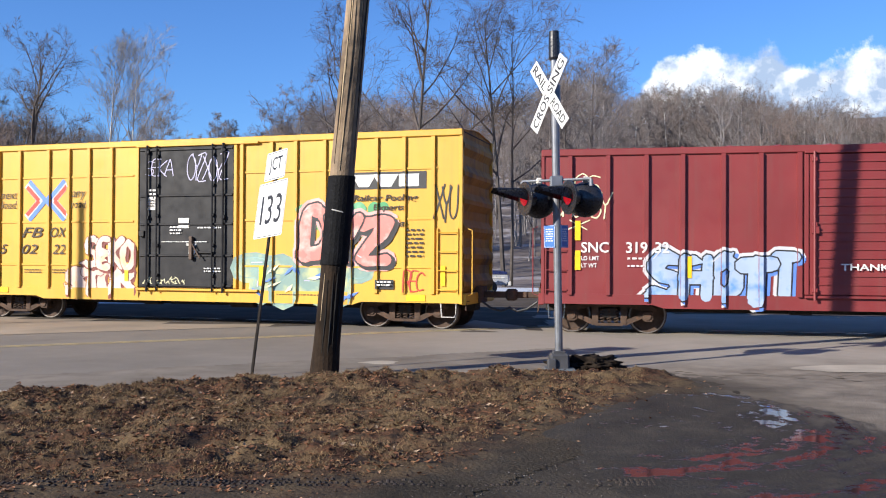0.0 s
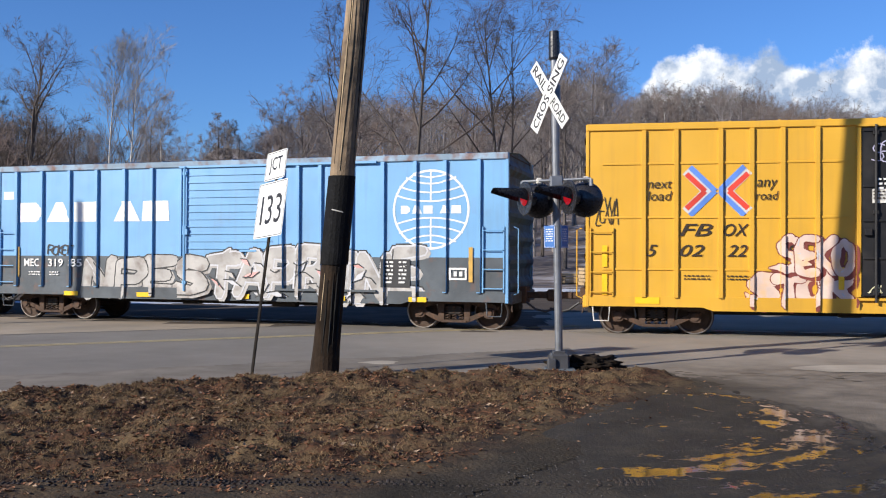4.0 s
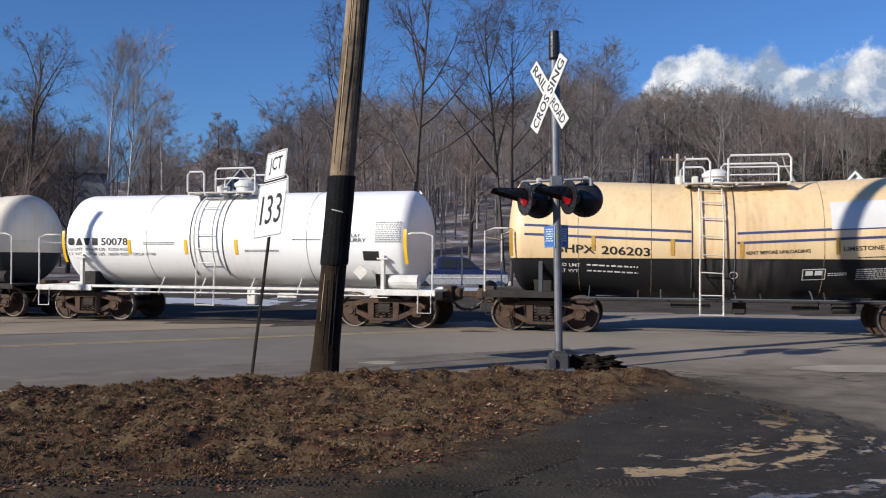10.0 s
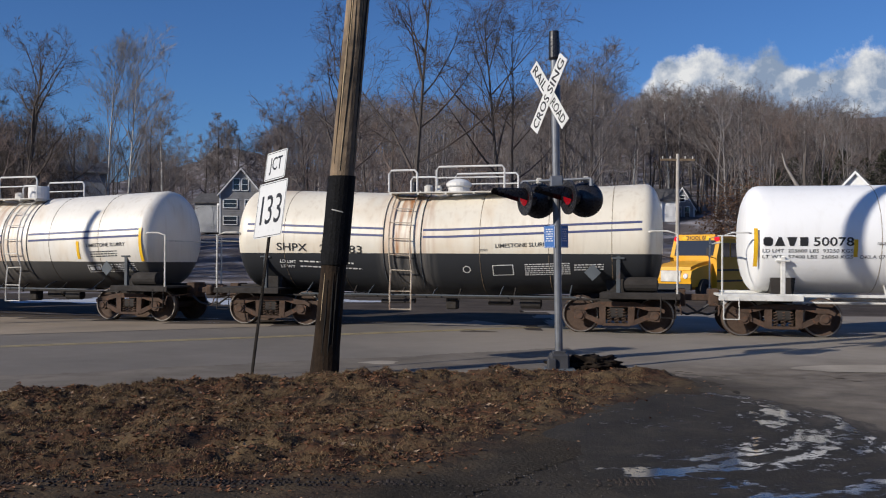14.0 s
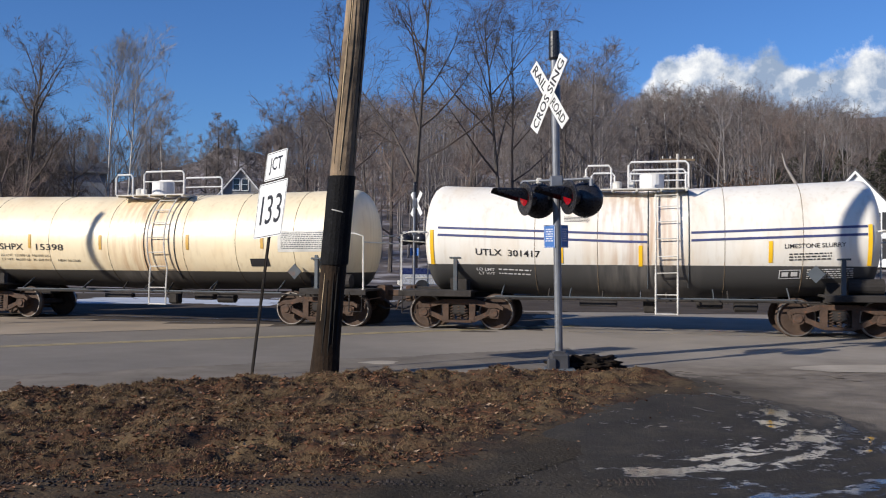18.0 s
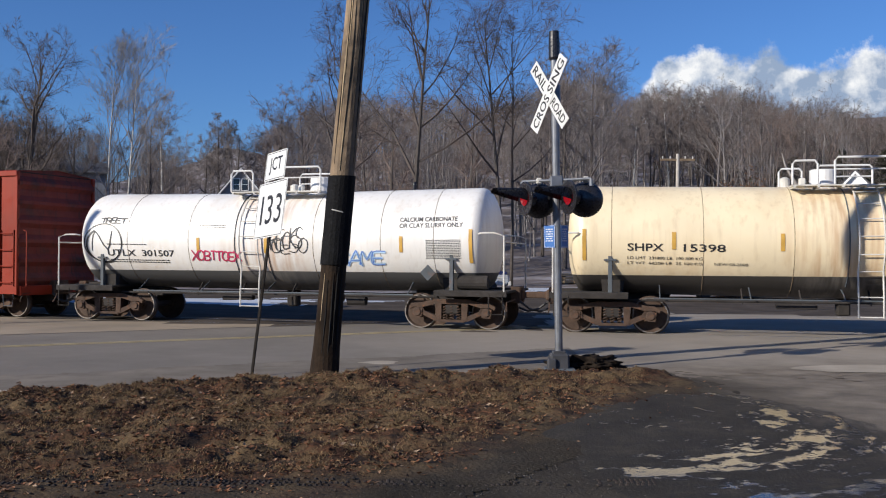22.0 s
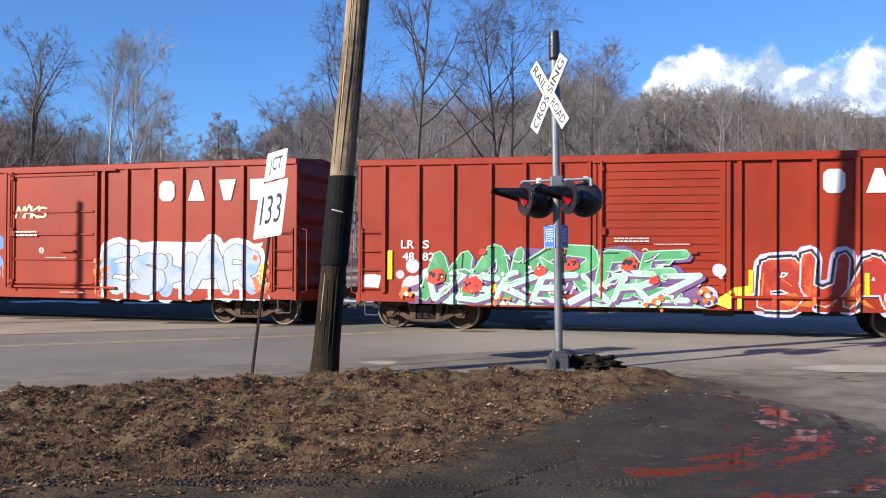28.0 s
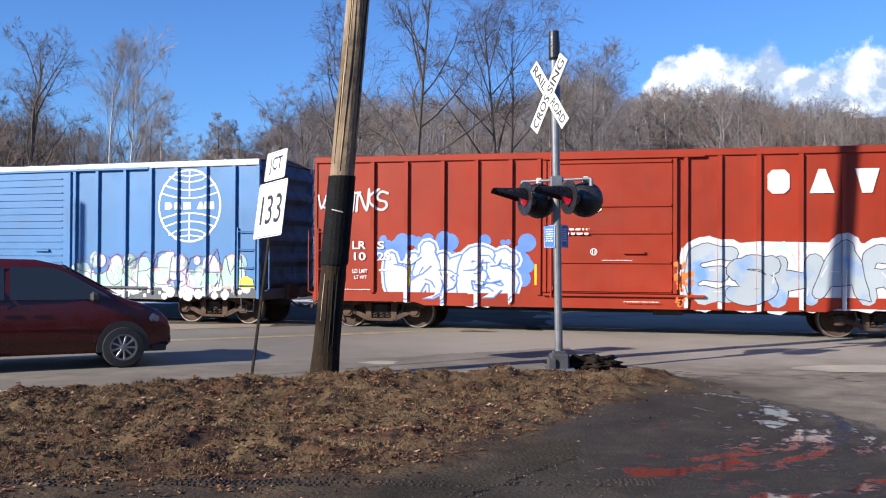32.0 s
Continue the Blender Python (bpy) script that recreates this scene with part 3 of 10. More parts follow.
def spray(car, half, posts, proud, word, box4, w, cols, seed, layer=1, halo=None, label="spray-painted graffiti letters"):
    """Graffiti in layers: halo, outline, fill, highlights."""
    rng = random.Random(seed)
    st = letters(word, *box4, w, rng)
    lay = layer
    if halo:
        f = Flat()
        x0, z0, x1, z1 = box4
        for _ in range(int((x1 - x0) * 9)):
            f.disc(rng.uniform(x0 - 0.2, x1 + 0.2), rng.uniform(z0 + 0.15, z1 + 0.15), rng.uniform(0.10, 0.30))
        on_side(f, halo, car, half, lay, posts, proud, "graffiti_cloud", "soft spray-paint cloud behind graffiti")
        lay += 1
    for k, (dw, col) in enumerate(cols):
        f = Flat()
        for s in st:
            f.line(s, max(0.02, w + dw))
        on_side(f, col, car, half, lay, posts, proud, "graffiti", label if k == 0 else "")
        lay += 1
    return lay


def chisel(f, pts, ws, grow_by=0.0, dx=0.0, dz=0.0, n=7):
    """A stroke whose width changes from point to point."""
    pts = [(x + dx, z + dz) for x, z in pts]
    for i in range(len(pts) - 1):
        (x0, z0), (x1, z1) = pts[i], pts[i + 1]
        d = math.hypot(x1 - x0, z1 - z0) or 1e-6
        nx, nz = -(z1 - z0) / d / 2, (x1 - x0) / d / 2
        a, b = max(0.02, ws[i] + grow_by), max(0.02, ws[i + 1] + grow_by)
        f.poly([(x0 - nx * a, z0 - nz * a), (x1 - nx * b, z1 - nz * b), (x1 + nx * b, z1 + nz * b), (x0 + nx * a, z0 + nz * a)])
    for i, (x, z) in enumerate(pts):
        f.disc(x, z, max(0.02, ws[i] + grow_by) / 2, n)


def burner(car, pr, proud, word, box4, w, seed, halo, line, fill, shine=None, shade=None, layer=2, corners=7, lean=0.1, edge=0.07, rim=0.22, field=None):
    """A large piece: rim, drop shade, outline, fill and shine lines over letters of changing width."""
    rng = random.Random(seed)
    x0, z0, x1, z1 = box4
    st, who = [], []
    cell = (x1 - x0) / len(word)
    for s in letters(word, x0, z0, x1, z1, w, rng, lean, 0.16):
        s = s[::3] if corners < 8 else s
        if s and len(s) > 1:
            st.append((s, [w * rng.uniform(0.72, 1.28) for _ in s]))
            who.append(int((sum(p[0] for p in s) / len(s) - x0) / cell))
    # arrow tips and serifs thrown off the letters
    for _ in range(len(word)):
        k = rng.randrange(len(st))
        s, ws = st[k]
        x, z = s[-1]
        d = rng.uniform(0.12, 0.28)
        st.append(([(x, z), (x + d * rng.choice((-1, 1)), min(z1, max(z0 + 0.05, z + rng.uniform(-0.2, 0.25))))], [w * 0.8, 0.03]))
        who.append(who[k])
    lay = layer
    if field:
        f = Flat()
        for s, ws in st:
            chisel(f, s, ws, 0.34, 0, 0, 9)
        f.rect(x0 + 0.1, z0, x1 - 0.1, (z0 + z1) / 2)
        on_side(f, field, car, HALF, lay, pr, proud, "graffiti", "spray-painted ground under graffiti letters")
        lay += 1
    jobs = [(halo, rim, 0, 0, (0, 1)), (shade, edge, 0.07, -0.06, (0, 1)), (line, edge, 0, 0, (0,)), (fill, 0.0, 0, 0, (0,)), (line, edge, 0, 0, (1,)), (fill, 0.0, 0, 0, (1,))]
    for mat, g, dx, dz, turn in jobs:
        if mat is None:
            continue
        f = Flat()
        for (s, ws), k in zip(st, who):
            if k % 2 in turn:
                chisel(f, s, ws, g, dx, dz, corners)
        if f.f:
            on_side(f, mat, car, HALF, lay, pr, proud, "graffiti", "large spray-painted graffiti letters")
        lay += 1
    if shine:
        f = Flat()
        for s, ws in st:
            if len(s) > 2 and rng.random() < 0.85:
                k = rng.randrange(len(s) - 1)
                (a, b), (c, d) = s[k], s[k + 1]
                o = ws[k] * 0.26
                f.line([(a - o, b + o), (a + (c - a) * 0.7 - o, b + (d - b) * 0.7 + o)], 0.028)
        on_side(f, shine, car, HALF, lay, pr, proud, "graffiti", "")
        lay += 1
    return lay


def shards(car, pr, proud, box4, count, size, mats, seed, layer, edge=None):
    """Pointed scraps of colour thrown over a piece."""
    rng = random.Random(seed)
    x0, z0, x1, z1 = box4
    fl = {id(m): Flat() for m in mats}
    rim = Flat()
    for _ in range(count):
        x, z = rng.uniform(x0, x1), rng.uniform(z0, z1)
        a = rng.choice((0.2, 0.5, 2.6, 2.9, 0.9)) + rng.uniform(-0.15, 0.15)
        ln, wd = size * rng.uniform(0.6, 1.5), size * rng.uniform(0.22, 0.5)
        c, s = math.cos(a), math.sin(a)
        q = [(x - c * ln - s * wd * 0.3, max(z0 - 0.02, z - s * ln + c * wd * 0.3)), (x + s * wd, max(z0 - 0.02, z - c * wd)), (x + c * ln, max(z0 - 0.02, z + s * ln)), (x - s * wd * 0.7, max(z0 - 0.02, z + c * wd * 0.7))]
        fl[id(rng.choice(mats))].poly(q)
        rim.line(q[:3], 0.03, False)
    for k, m in enumerate(mats):
        if fl[id(m)].f:
            on_side(fl[id(m)], m, car, HALF, layer + k, pr, proud, "graffiti", "pointed scraps of graffiti colour")
    if edge:
        on_side(rim, edge, car, HALF, layer + len(mats), pr, proud, "graffiti", "")


def tag_scrawl(car, half, posts, proud, word, box4, w, col, seed, layer=6):
    f = Flat()
    for s in letters(word, *box4, w, random.Random(seed), 0.3, 0.5):
        f.line(s, w)
    on_side(f, col, car, half, layer, posts, proud, "graffiti_tag", "thin hand-sprayed tag")


HALF = 1.5


def boxcar(mid, half_truck, length, eave, sill, body, roof_mat, sill_mat, post_x, door, door_mat, label, posts_proud=0.08, door_style="ribbed", sign=1, end_mat=None, ladder_side="left"):
    """A steel boxcar: x along the track, the road side at -y."""
    car = thing("boxcar", label, "boxcar", "cars of the freight train")
    h = length / 2
    MOVERS.append((car, mid, half_truck))
    # side sheets
    for sy in (-1, 1):
        bm = bmesh.new()
        box(bm, (0, sy * (HALF - 0.03), (eave - 0.14 + sill + 0.25) / 2), (length - 0.06, 0.06, eave - 0.14 - sill - 0.25), 0.0)
        part("side_sheet", bm, body, car)
        bm = bmesh.new()
        box(bm, (0, sy * (HALF - 0.015), eave - 0.07), (length, 0.13, 0.16), 0.015)
        part("top_chord", bm, body if roof_mat is body else roof_mat, car)
        bm = bmesh.new()
        # side sill, deeper between the trucks
        t = half_truck - 1.25
        pts = [(-h, sill + 0.26), (-h, sill + 0.02), (-t - 0.25, sill + 0.02), (-t, sill - 0.06), (t, sill - 0.06), (t + 0.25, sill + 0.02), (h, sill + 0.02), (h, sill + 0.26)]
        prism(bm, pts, sy * (HALF - 0.06), sy * (HALF + 0.02))
        part("side_sill", bm, sill_mat, car)
    # posts
    pm = bmesh.new()
    w0, w1, d = 0.052, 0.046, posts_proud
    z0, z1 = sill + 0.24, eave - 0.15
    vs = []
    for z in (z0, z1):
        vs.append([pm.verts.new(p) for p in ((-w0, 0.0, z), (-w1, -d, z), (w1, -d, z), (w0, 0.0, z))])
    for i in range(3):
        pm.faces.new((vs[0][i], vs[0][i + 1], vs[1][i + 1], vs[1][i]))
    pm.faces.new(vs[0][::-1])
    pm.faces.new(vs[1])
    bmesh.ops.recalc_face_normals(pm, faces=pm.faces)
    me = bpy.data.meshes.new("side_post")
    pm.to_mesh(me)
    pm.free()
    me.materials.append(body)
    ranges = []
    for x in post_x:
        shared("side_post", me, car, pose(x, -HALF, 0))
        shared("side_post", me, car, pose(-x, HALF, 0, 0, 0, 180))
        ranges.append((x - w1, x + w1))
    # roof with a low ridge and seams
    bm = bmesh.new()
    n = 14
    for i in range(n):
        xa, xb = -h + length * i / n + 0.015, -h + length * (i + 1) / n - 0.015
        a = [(-HALF + 0.02, eave), (0, eave + 0.14), (HALF - 0.02, eave)]
        va = [bm.verts.new((xa, y, z)) for y, z in a]
        vb = [bm.verts.new((xb, y, z)) for y, z in a]
        bm.faces.new((va[0], vb[0], vb[1], va[1]))
        bm.faces.new((va[1], vb[1], vb[2], va[2]))
        if i:
            for sg in (-1, 1):
                tube(bm, [(xa - 0.015, sg * (HALF - 0.03), eave + 0.015), (xa - 0.015, 0, eave + 0.155)], 0.03, 4)
    part("roof", bm, roof_mat, car)
    bm = bmesh.new()
    box(bm, (0, 0, eave - 0.02), (length - 0.1, 2 * HALF - 0.12, 0.03))
    box(bm, (0, 0, sill + 0.2), (length - 0.1, 2 * HALF - 0.2, 0.12))
    part("floor_pan", bm, UNDER, car)
    bm = bmesh.new()
    box(bm, (0, 0, sill + 0.0), (length, 0.45, 0.42))
    for q in (-0.25, 0.05, 0.3):
        box(bm, (q * length, 0, sill + 0.06), (0.12, 2 * HALF - 0.3, 0.2))
    lathe(bm, [(-0.35, 0.16), (0.35, 0.16)], 12, Matrix.Translation((1.2, -0.7, sill - 0.08)))
    box(bm, (-1.6, -0.75, sill - 0.05), (0.5, 0.3, 0.3), 0.03)
    part("centre_sill", bm, UNDER, car)
    # corrugated ends
    for sx in (-1, 1):
        bm = bmesh.new()
        zs, rows = [], 6
        prof = [(sill + 0.05, 0.0)]
        step = (eave - sill - 0.2) / rows
        for i in range(rows):
            z = sill + 0.15 + step * i
            prof += [(z + step * 0.18, 0.0), (z + step * 0.42, 0.10), (z + step * 0.58, 0.10), (z + step * 0.85, 0.0)]
        prof.append((eave, 0.0))
        for y in (-1, 1):
            zs.append([bm.verts.new((sx * (h - 0.06 + (dd if abs(y) else 0)), y * (HALF - 0.03), z)) for z, dd in prof])
        for i in range(len(prof) - 1):
            bm.faces.new((zs[0][i], zs[1][i], zs[1][i + 1], zs[0][i + 1]))
        va = [bm.verts.new((sx * (h - 0.06), y, z)) for y, z in ((-HALF + 0.03, eave), (0, eave + 0.14), (HALF - 0.03, eave))]
        bm.faces.new(va)
        bmesh.ops.recalc_face_normals(bm, faces=bm.faces)
        part("end_panel", bm, {"boxcar_red": RED_END, "boxcar_maroon": MAROON_END, "boxcar_yellow": YELLOW_END}.get(body.name, BLUE_END), car, "corrugated end with shade darkened into its paint")
        for sy in (-1, 1):
            bm = bmesh.new()
            box(bm, (sx * (h - 0.03), sy * (HALF - 0.02), (eave + sill) / 2), (0.08, 0.10, eave - sill), 0.01)
            part("corner_post", bm, body, car)
        bm = bmesh.new()
        box(bm, (sx * (h + 0.02), 0, sill + 0.12), (0.12, 2 * HALF - 0.1, 0.28), 0.02)
        part("end_sill", bm, sill_mat, car)
        # side ladders at the corners, one on the end sheet too
        for k in range(4):
            z = sill + 0.35 + 1.40 * k / 3
            for sy in (-1, 1):
                bm = bmesh.new()
                tube(bm, [(sx * (h - 0.60), sy * (HALF - 0.01), z), (sx * (h - 0.60), sy * (HALF + 0.08), z), (sx * (h - 0.12), sy * (HALF + 0.08), z), (sx * (h - 0.12), sy * (HALF - 0.01), z)], 0.015, 5)
                part("grab_iron", bm, body, car)
        for x in (h - 0.62, h - 0.10):
            bm = bmesh.new()
            box(bm, (sx * x, -HALF - 0.03, sill + 1.05), (0.035, 0.06, 1.6), 0.004)
            part("ladder_stile", bm, body, car)
        bm = bmesh.new()
        tube(bm, [(sx * (h + 0.10), -HALF + 0.12, sill + 0.2), (sx * (h + 0.22), -HALF + 0.12, sill + 0.25), (sx * (h + 0.22), -HALF + 0.12, sill + 1.8), (sx * (h + 0.10), -HALF + 0.12, sill + 1.85)], 0.016, 5)
        part("end_handhold", bm, body, car)
        bm = bmesh.new()
        tube(bm, [(sx * (h - 0.55), -HALF + 0.02, sill + 0.05), (sx * (h - 0.52), -HALF + 0.02, sill - 0.32), (sx * (h - 0.18), -HALF + 0.02, sill - 0.32), (sx * (h - 0.15), -HALF + 0.02, sill + 0.05)], 0.018, 5)
        part("sill_step", bm, GREYSILL if body is not YELLOW else OFFWHITE, car)
        add_coupler(car, sx * h, sx)
        add_truck(car, sx * half_truck)
    # doors, one on each side
    d0, d1 = door
    dz0, dz1 = sill + 0.30, eave - 0.20
    for sy in (-1, 1):
        bm = bmesh.new()
        box(bm, ((d0 + d1) / 2 * -sy, sy * (HALF + 0.035), (dz0 + dz1) / 2), (d1 - d0, 0.05, dz1 - dz0), 0.008)
        dr = part("door", bm, door_mat, car)
        if sy > 0:
            continue
        y = -HALF - 0.06
        if door_style == "ribbed":
            k = 15
            for i in range(k):
                z = dz0 + 0.25 + (dz1 - dz0 - 0.4) * i / (k - 1)
                bm = bmesh.new()
                prism(bm, [(d0 + 0.16, z - 0.035), (d0 + 0.20, z), (d1 - 0.20, z), (d1 - 0.16, z - 0.035)], y - 0.025, y)
                part("door_corrugation", bm, door_mat, dr)
        else:
            for fz in (0.0, 0.22, 0.45, 0.66, 1.0):
                z = dz0 + 0.06 + (dz1 - dz0 - 0.12) * fz
                bm = bmesh.new()
                box(bm, ((d0 + d1) / 2, y - 0.015, z), (d1 - d0 - 0.04, 0.04, 0.055), 0.008)
                part("door_stiffener", bm, door_mat, dr)
        bm = bmesh.new()
        for x in ((d0 + 0.28, d1 - 0.28) if door_style == "plug" else (d0 + 0.1,)):
            tube(bm, [(x, y - 0.07, dz0 - 0.12), (x, y - 0.07, dz1 + 0.06)], 0.03, 6)
            for z in (dz0 + 0.1, (dz0 + dz1) / 2, dz1 - 0.12):
                box(bm, (x, y - 0.05, z), (0.12, 0.08, 0.09), 0.01)
        part("lock_rod", bm, door_mat, dr)
        bm = bmesh.new()
        box(bm, ((d0 + d1) / 2 + 0.2 * (d1 - d0), y - 0.04, dz0 + 0.95), (0.5, 0.06, 0.06), 0.01)
        part("door_latch", bm, door_mat, dr)
        bm = bmesh.new()
        box(bm, (d0 + 0.12, y - 0.05, dz0 + 1.45), (0.16, 0.08, 0.16), 0.01)
        part("lock_box", bm, door_mat, dr)
        for z, nm in ((dz0 - 0.05, "lower_door_track"), (dz1 + 0.05, "upper_door_track")):
            bm = bmesh.new()
            x1 = d1 + (d1 - d0) * (0.95 if door_style == "ribbed" else 0.25)
            box(bm, ((d0 - 0.1 + x1) / 2, -HALF - 0.05, z), (x1 - d0 + 0.1, 0.10, 0.06), 0.008)
            part(nm, bm, sill_mat if "lower" in nm else body, car)
        for x in (d0 - 0.06, d1 + 0.06):
            bm = bmesh.new()
            box(bm, (x, -HALF - 0.045, (dz0 + dz1) / 2), (0.09, 0.09, dz1 - dz0), 0.008)
            part("door_post", bm, body, car)
    ranges.append((d0 - 0.12, d1 + 0.12, 0.098))
    return car, ranges


def strip(car, pts, w=0.11, hgt=0.6, material=None, half=HALF, layer=12, label="yellow reflective strip"):
    for x, z in pts:
        f = Flat().rect(x - w / 2, z, x + w / 2, z + hgt)
        on_side(f, material or REFLECT, car, half, layer, name="reflective_strip", label=label)


def globe_mark(car, posts, proud, cx, cz, r):
    """A round globe emblem of plain lines with a bar across its middle."""
    f = Flat()
    f.ring(cx, cz, r, 0.055, 44)
    for k in (0.30, 0.52, 0.74):
        for sg in (-1, 1):
            z = cz + sg * r * k
            wd = r * math.sqrt(max(0.02, 1 - k * k)) * 0.97
            pts = [(cx + wd * q, z + sg * 0.16 * r * (q * q - 0.6)) for q in (-1, -0.75, -0.5, -0.25, 0, 0.25, 0.5, 0.75, 1)]
            f.line(pts, 0.04, False)
    for sg in (-1, 1):
        f.line([(cx, cz + sg * r * 0.22), (cx, cz + sg * r)], 0.04, False)
        f.line([(cx - 0.45 * r, cz + sg * r * 0.86), (cx, cz + sg * r * 0.8), (cx + 0.45 * r, cz + sg * r * 0.86)], 0.04, False)
    on_side(f, WHITE, car, HALF, 2, posts, proud, "globe_emblem", "white line globe emblem")
    for f in wordlike(cx - 0.80 * r, cz - 0.10 * r, cx + 0.80 * r, cz + 0.10 * r, "DTN-TM"):
        on_side(f, WHITE, car, HALF, 2, posts, proud, "emblem_shape", "white emblem shape")


BLOCKS = {
    "D": [[(0.0, 0), (0.62, 0), (0.92, 0.3), (0.92, 0.7), (0.62, 1), (0.0, 1)]],
    "T": [[(0.0, 0), (0.36, 1), (0.64, 1), (1.0, 0)]],
    "N": [[(0.02, 0), (0.02, 1), (0.95, 1), (0.95, 0)]],
    "M": [[(0.0, 0), (0.05, 1), (0.97, 1), (1.02, 0)]],
    "O": [[(0.25, 0), (0.75, 0), (0.95, 0.2), (0.95, 0.8), (0.75, 1), (0.25, 1), (0.05, 0.8), (0.05, 0.2)]],
    "I": [[(0.30, 0), (0.70, 0), (0.98, 1), (0.02, 1)]],
    "X": [[(0.12, 0), (0.88, 0), (0.88, 1), (0.12, 1)]],
}


def wordlike(x0, z0, x1, z1, kinds, gap=0.06):
    """Plain solid blocks, one shape each, in place of a company's name."""
    n = sum(0.45 if k == "-" else 1.0 for k in kinds)
    w = (x1 - x0) / n
    x, out = x0, []
    for k in kinds:
        if k == "-":
            x += 0.45 * w
            continue
        f = Flat()
        for pts in BLOCKS[k]:
            f.poly([(x + w * (gap + (1 - 2 * gap) * a), z0 + (z1 - z0) * b) for a, b in pts])
        out.append(f)
        x += w
    return out

# ---- boxcars of the train, from the first to the last ----


def stencils(car, items, mat=None, posts=(), proud=0.0, half=HALF, layer=9):
    f = Flat()
    for it in items:
        if isinstance(it[0], str):
            f.word(it[0], *it[1:5], bold=it[5] if len(it) > 5 else 0.015, shear=it[6] if len(it) > 6 else 0.0)
        else:
            f.bars(*it)
    on_side(f, mat or WHITE, car, half, layer, posts, proud, "stencil", "stencilled lettering and data")


def build_boxcars():
    # maroon car
    px = [-6.88, -6.0, -5.12, -4.3, -3.4, -2.58, -1.75, 2.0, 2.9, 3.8, 4.7, 5.6, 6.6]
    car, pr = boxcar(83.47, 5.97, 15.1, 4.36, 0.70, MAROON, MAROON, MAROON, px, (-1.55, 1.45), MAROON,
                     "dark maroon steel boxcar with pale blue graffiti", door_style="ribbed")
    stencils(car, [("SNC", -6.62, 1.93, -5.98, 2.18), ("319", -5.58, 1.92, -5.10, 2.18), ("32", -4.92, 1.92, -4.6, 2.18), ("LD LMT", -6.62, 1.75, -6.2, 1.85), ("LT WT", -6.62, 1.58, -6.25, 1.68),
                   (-5.55, 1.72, -5.15, 1.82, 1), (-5.55, 1.56, -5.2, 1.64, 1), ("THANK YOU", -0.9, 1.55, 0.8, 1.70)], posts=pr, proud=0.08)
    strip(car, [(-6.70, 2.22), (-6.70, 1.52)], 0.13, 0.46)
    strip(car, [(-4.15, 1.35)], 0.10, 0.5)
    burner(car, pr, 0.08, "SHOTI", (-5.0, 0.78, -1.7, 1.95), 0.30, 11, G_WHITE, BLACK, G_SKYFILL, G_WHITE, G_BLUE)
    tag_scrawl(car, HALF, pr, 0.08, "SHOTSY", (-7.25, 2.75, -5.95, 3.45), 0.032, G_CREAM, 5)
    tag_scrawl(car, HALF, pr, 0.08, "OS", (-6.75, 3.35, -6.2, 3.8), 0.026, G_CREAM, 12)
    tag_scrawl(car, HALF, pr, 0.08, "X", (-6.85, 2.45, -6.5, 2.7), 0.026, G_CREAM, 13)
    # yellow car
    px = [-6.26, -5.53, -4.54, -3.86, -3.19, -2.45, 1.58, 2.44, 3.13, 3.94, 4.65, 5.35, 6.08, 6.84]
    car, pr = boxcar(66.48, 5.95, 15.16, 4.93, 0.66, YELLOW, YELLOW, YELLOW, px, (-1.53, 1.35), BLACKDOOR,
                     "tall yellow steel boxcar with a black plug door", posts_proud=0.07, door_style="plug")
    # horizontal belts over the side sheets
    for z in (1.55, 2.75, 4.0):
        for x0, x1 in ((-7.2, -1.75), (1.6, 6.95)):
            bm = bmesh.new()
            box(bm, ((x0 + x1) / 2, -HALF - 0.012, z), (x1 - x0, 0.024, 0.05), 0.006)
            part("side_belt", bm, YELLOW, car)
    INK = paint("dark_stencil", (0.03, 0.018, 0.01), 0.6, var=0.2, bump=0.0)
    stencils(car, [("FB", -5.45, 2.32, -4.72, 2.60, 0.006, 0.3), ("OX", -4.48, 2.32, -3.92, 2.60, 0.006, 0.3), ("5", -6.20, 1.85, -5.95, 2.12, 0.006, 0.3), ("02", -5.45, 1.85, -4.9, 2.12, 0.006, 0.3),
                   ("22", -4.40, 1.85, -3.95, 2.12, 0.006, 0.3), ("8", -3.10, 1.85, -2.88, 2.12, 0.006, 0.3), ("any", -3.75, 3.36, -3.3, 3.60, 0.0, 0.2), ("road", -3.78, 3.14, -3.28, 3.34, 0.0, 0.2),
                   ("next", -6.18, 3.42, -5.62, 3.60, 0.0, 0.2), ("load", -6.18, 3.14, -5.62, 3.36, 0.0, 0.2), ("Railcar Pooling", 4.72, 3.16, 6.45, 3.36, 0.02, 0.2), ("Experts", 5.28, 2.92, 6.1, 3.12, 0.02, 0.2),
                   ("com", 5.75, 2.55, 6.15, 2.68, 0.02, 0.2), (-5.35, 1.28, -4.75, 1.42, 2), (-4.4, 1.28, -3.9, 1.42, 2), (6.15, 1.75, 6.6, 2.5, 7), (2.6, 0.78, 4.4, 0.84, 1)], INK, pr, 0.07)
    # crossed emblem: blue chevrons above and below, red ones at the sides
    cx, cz = -4.62, 3.35
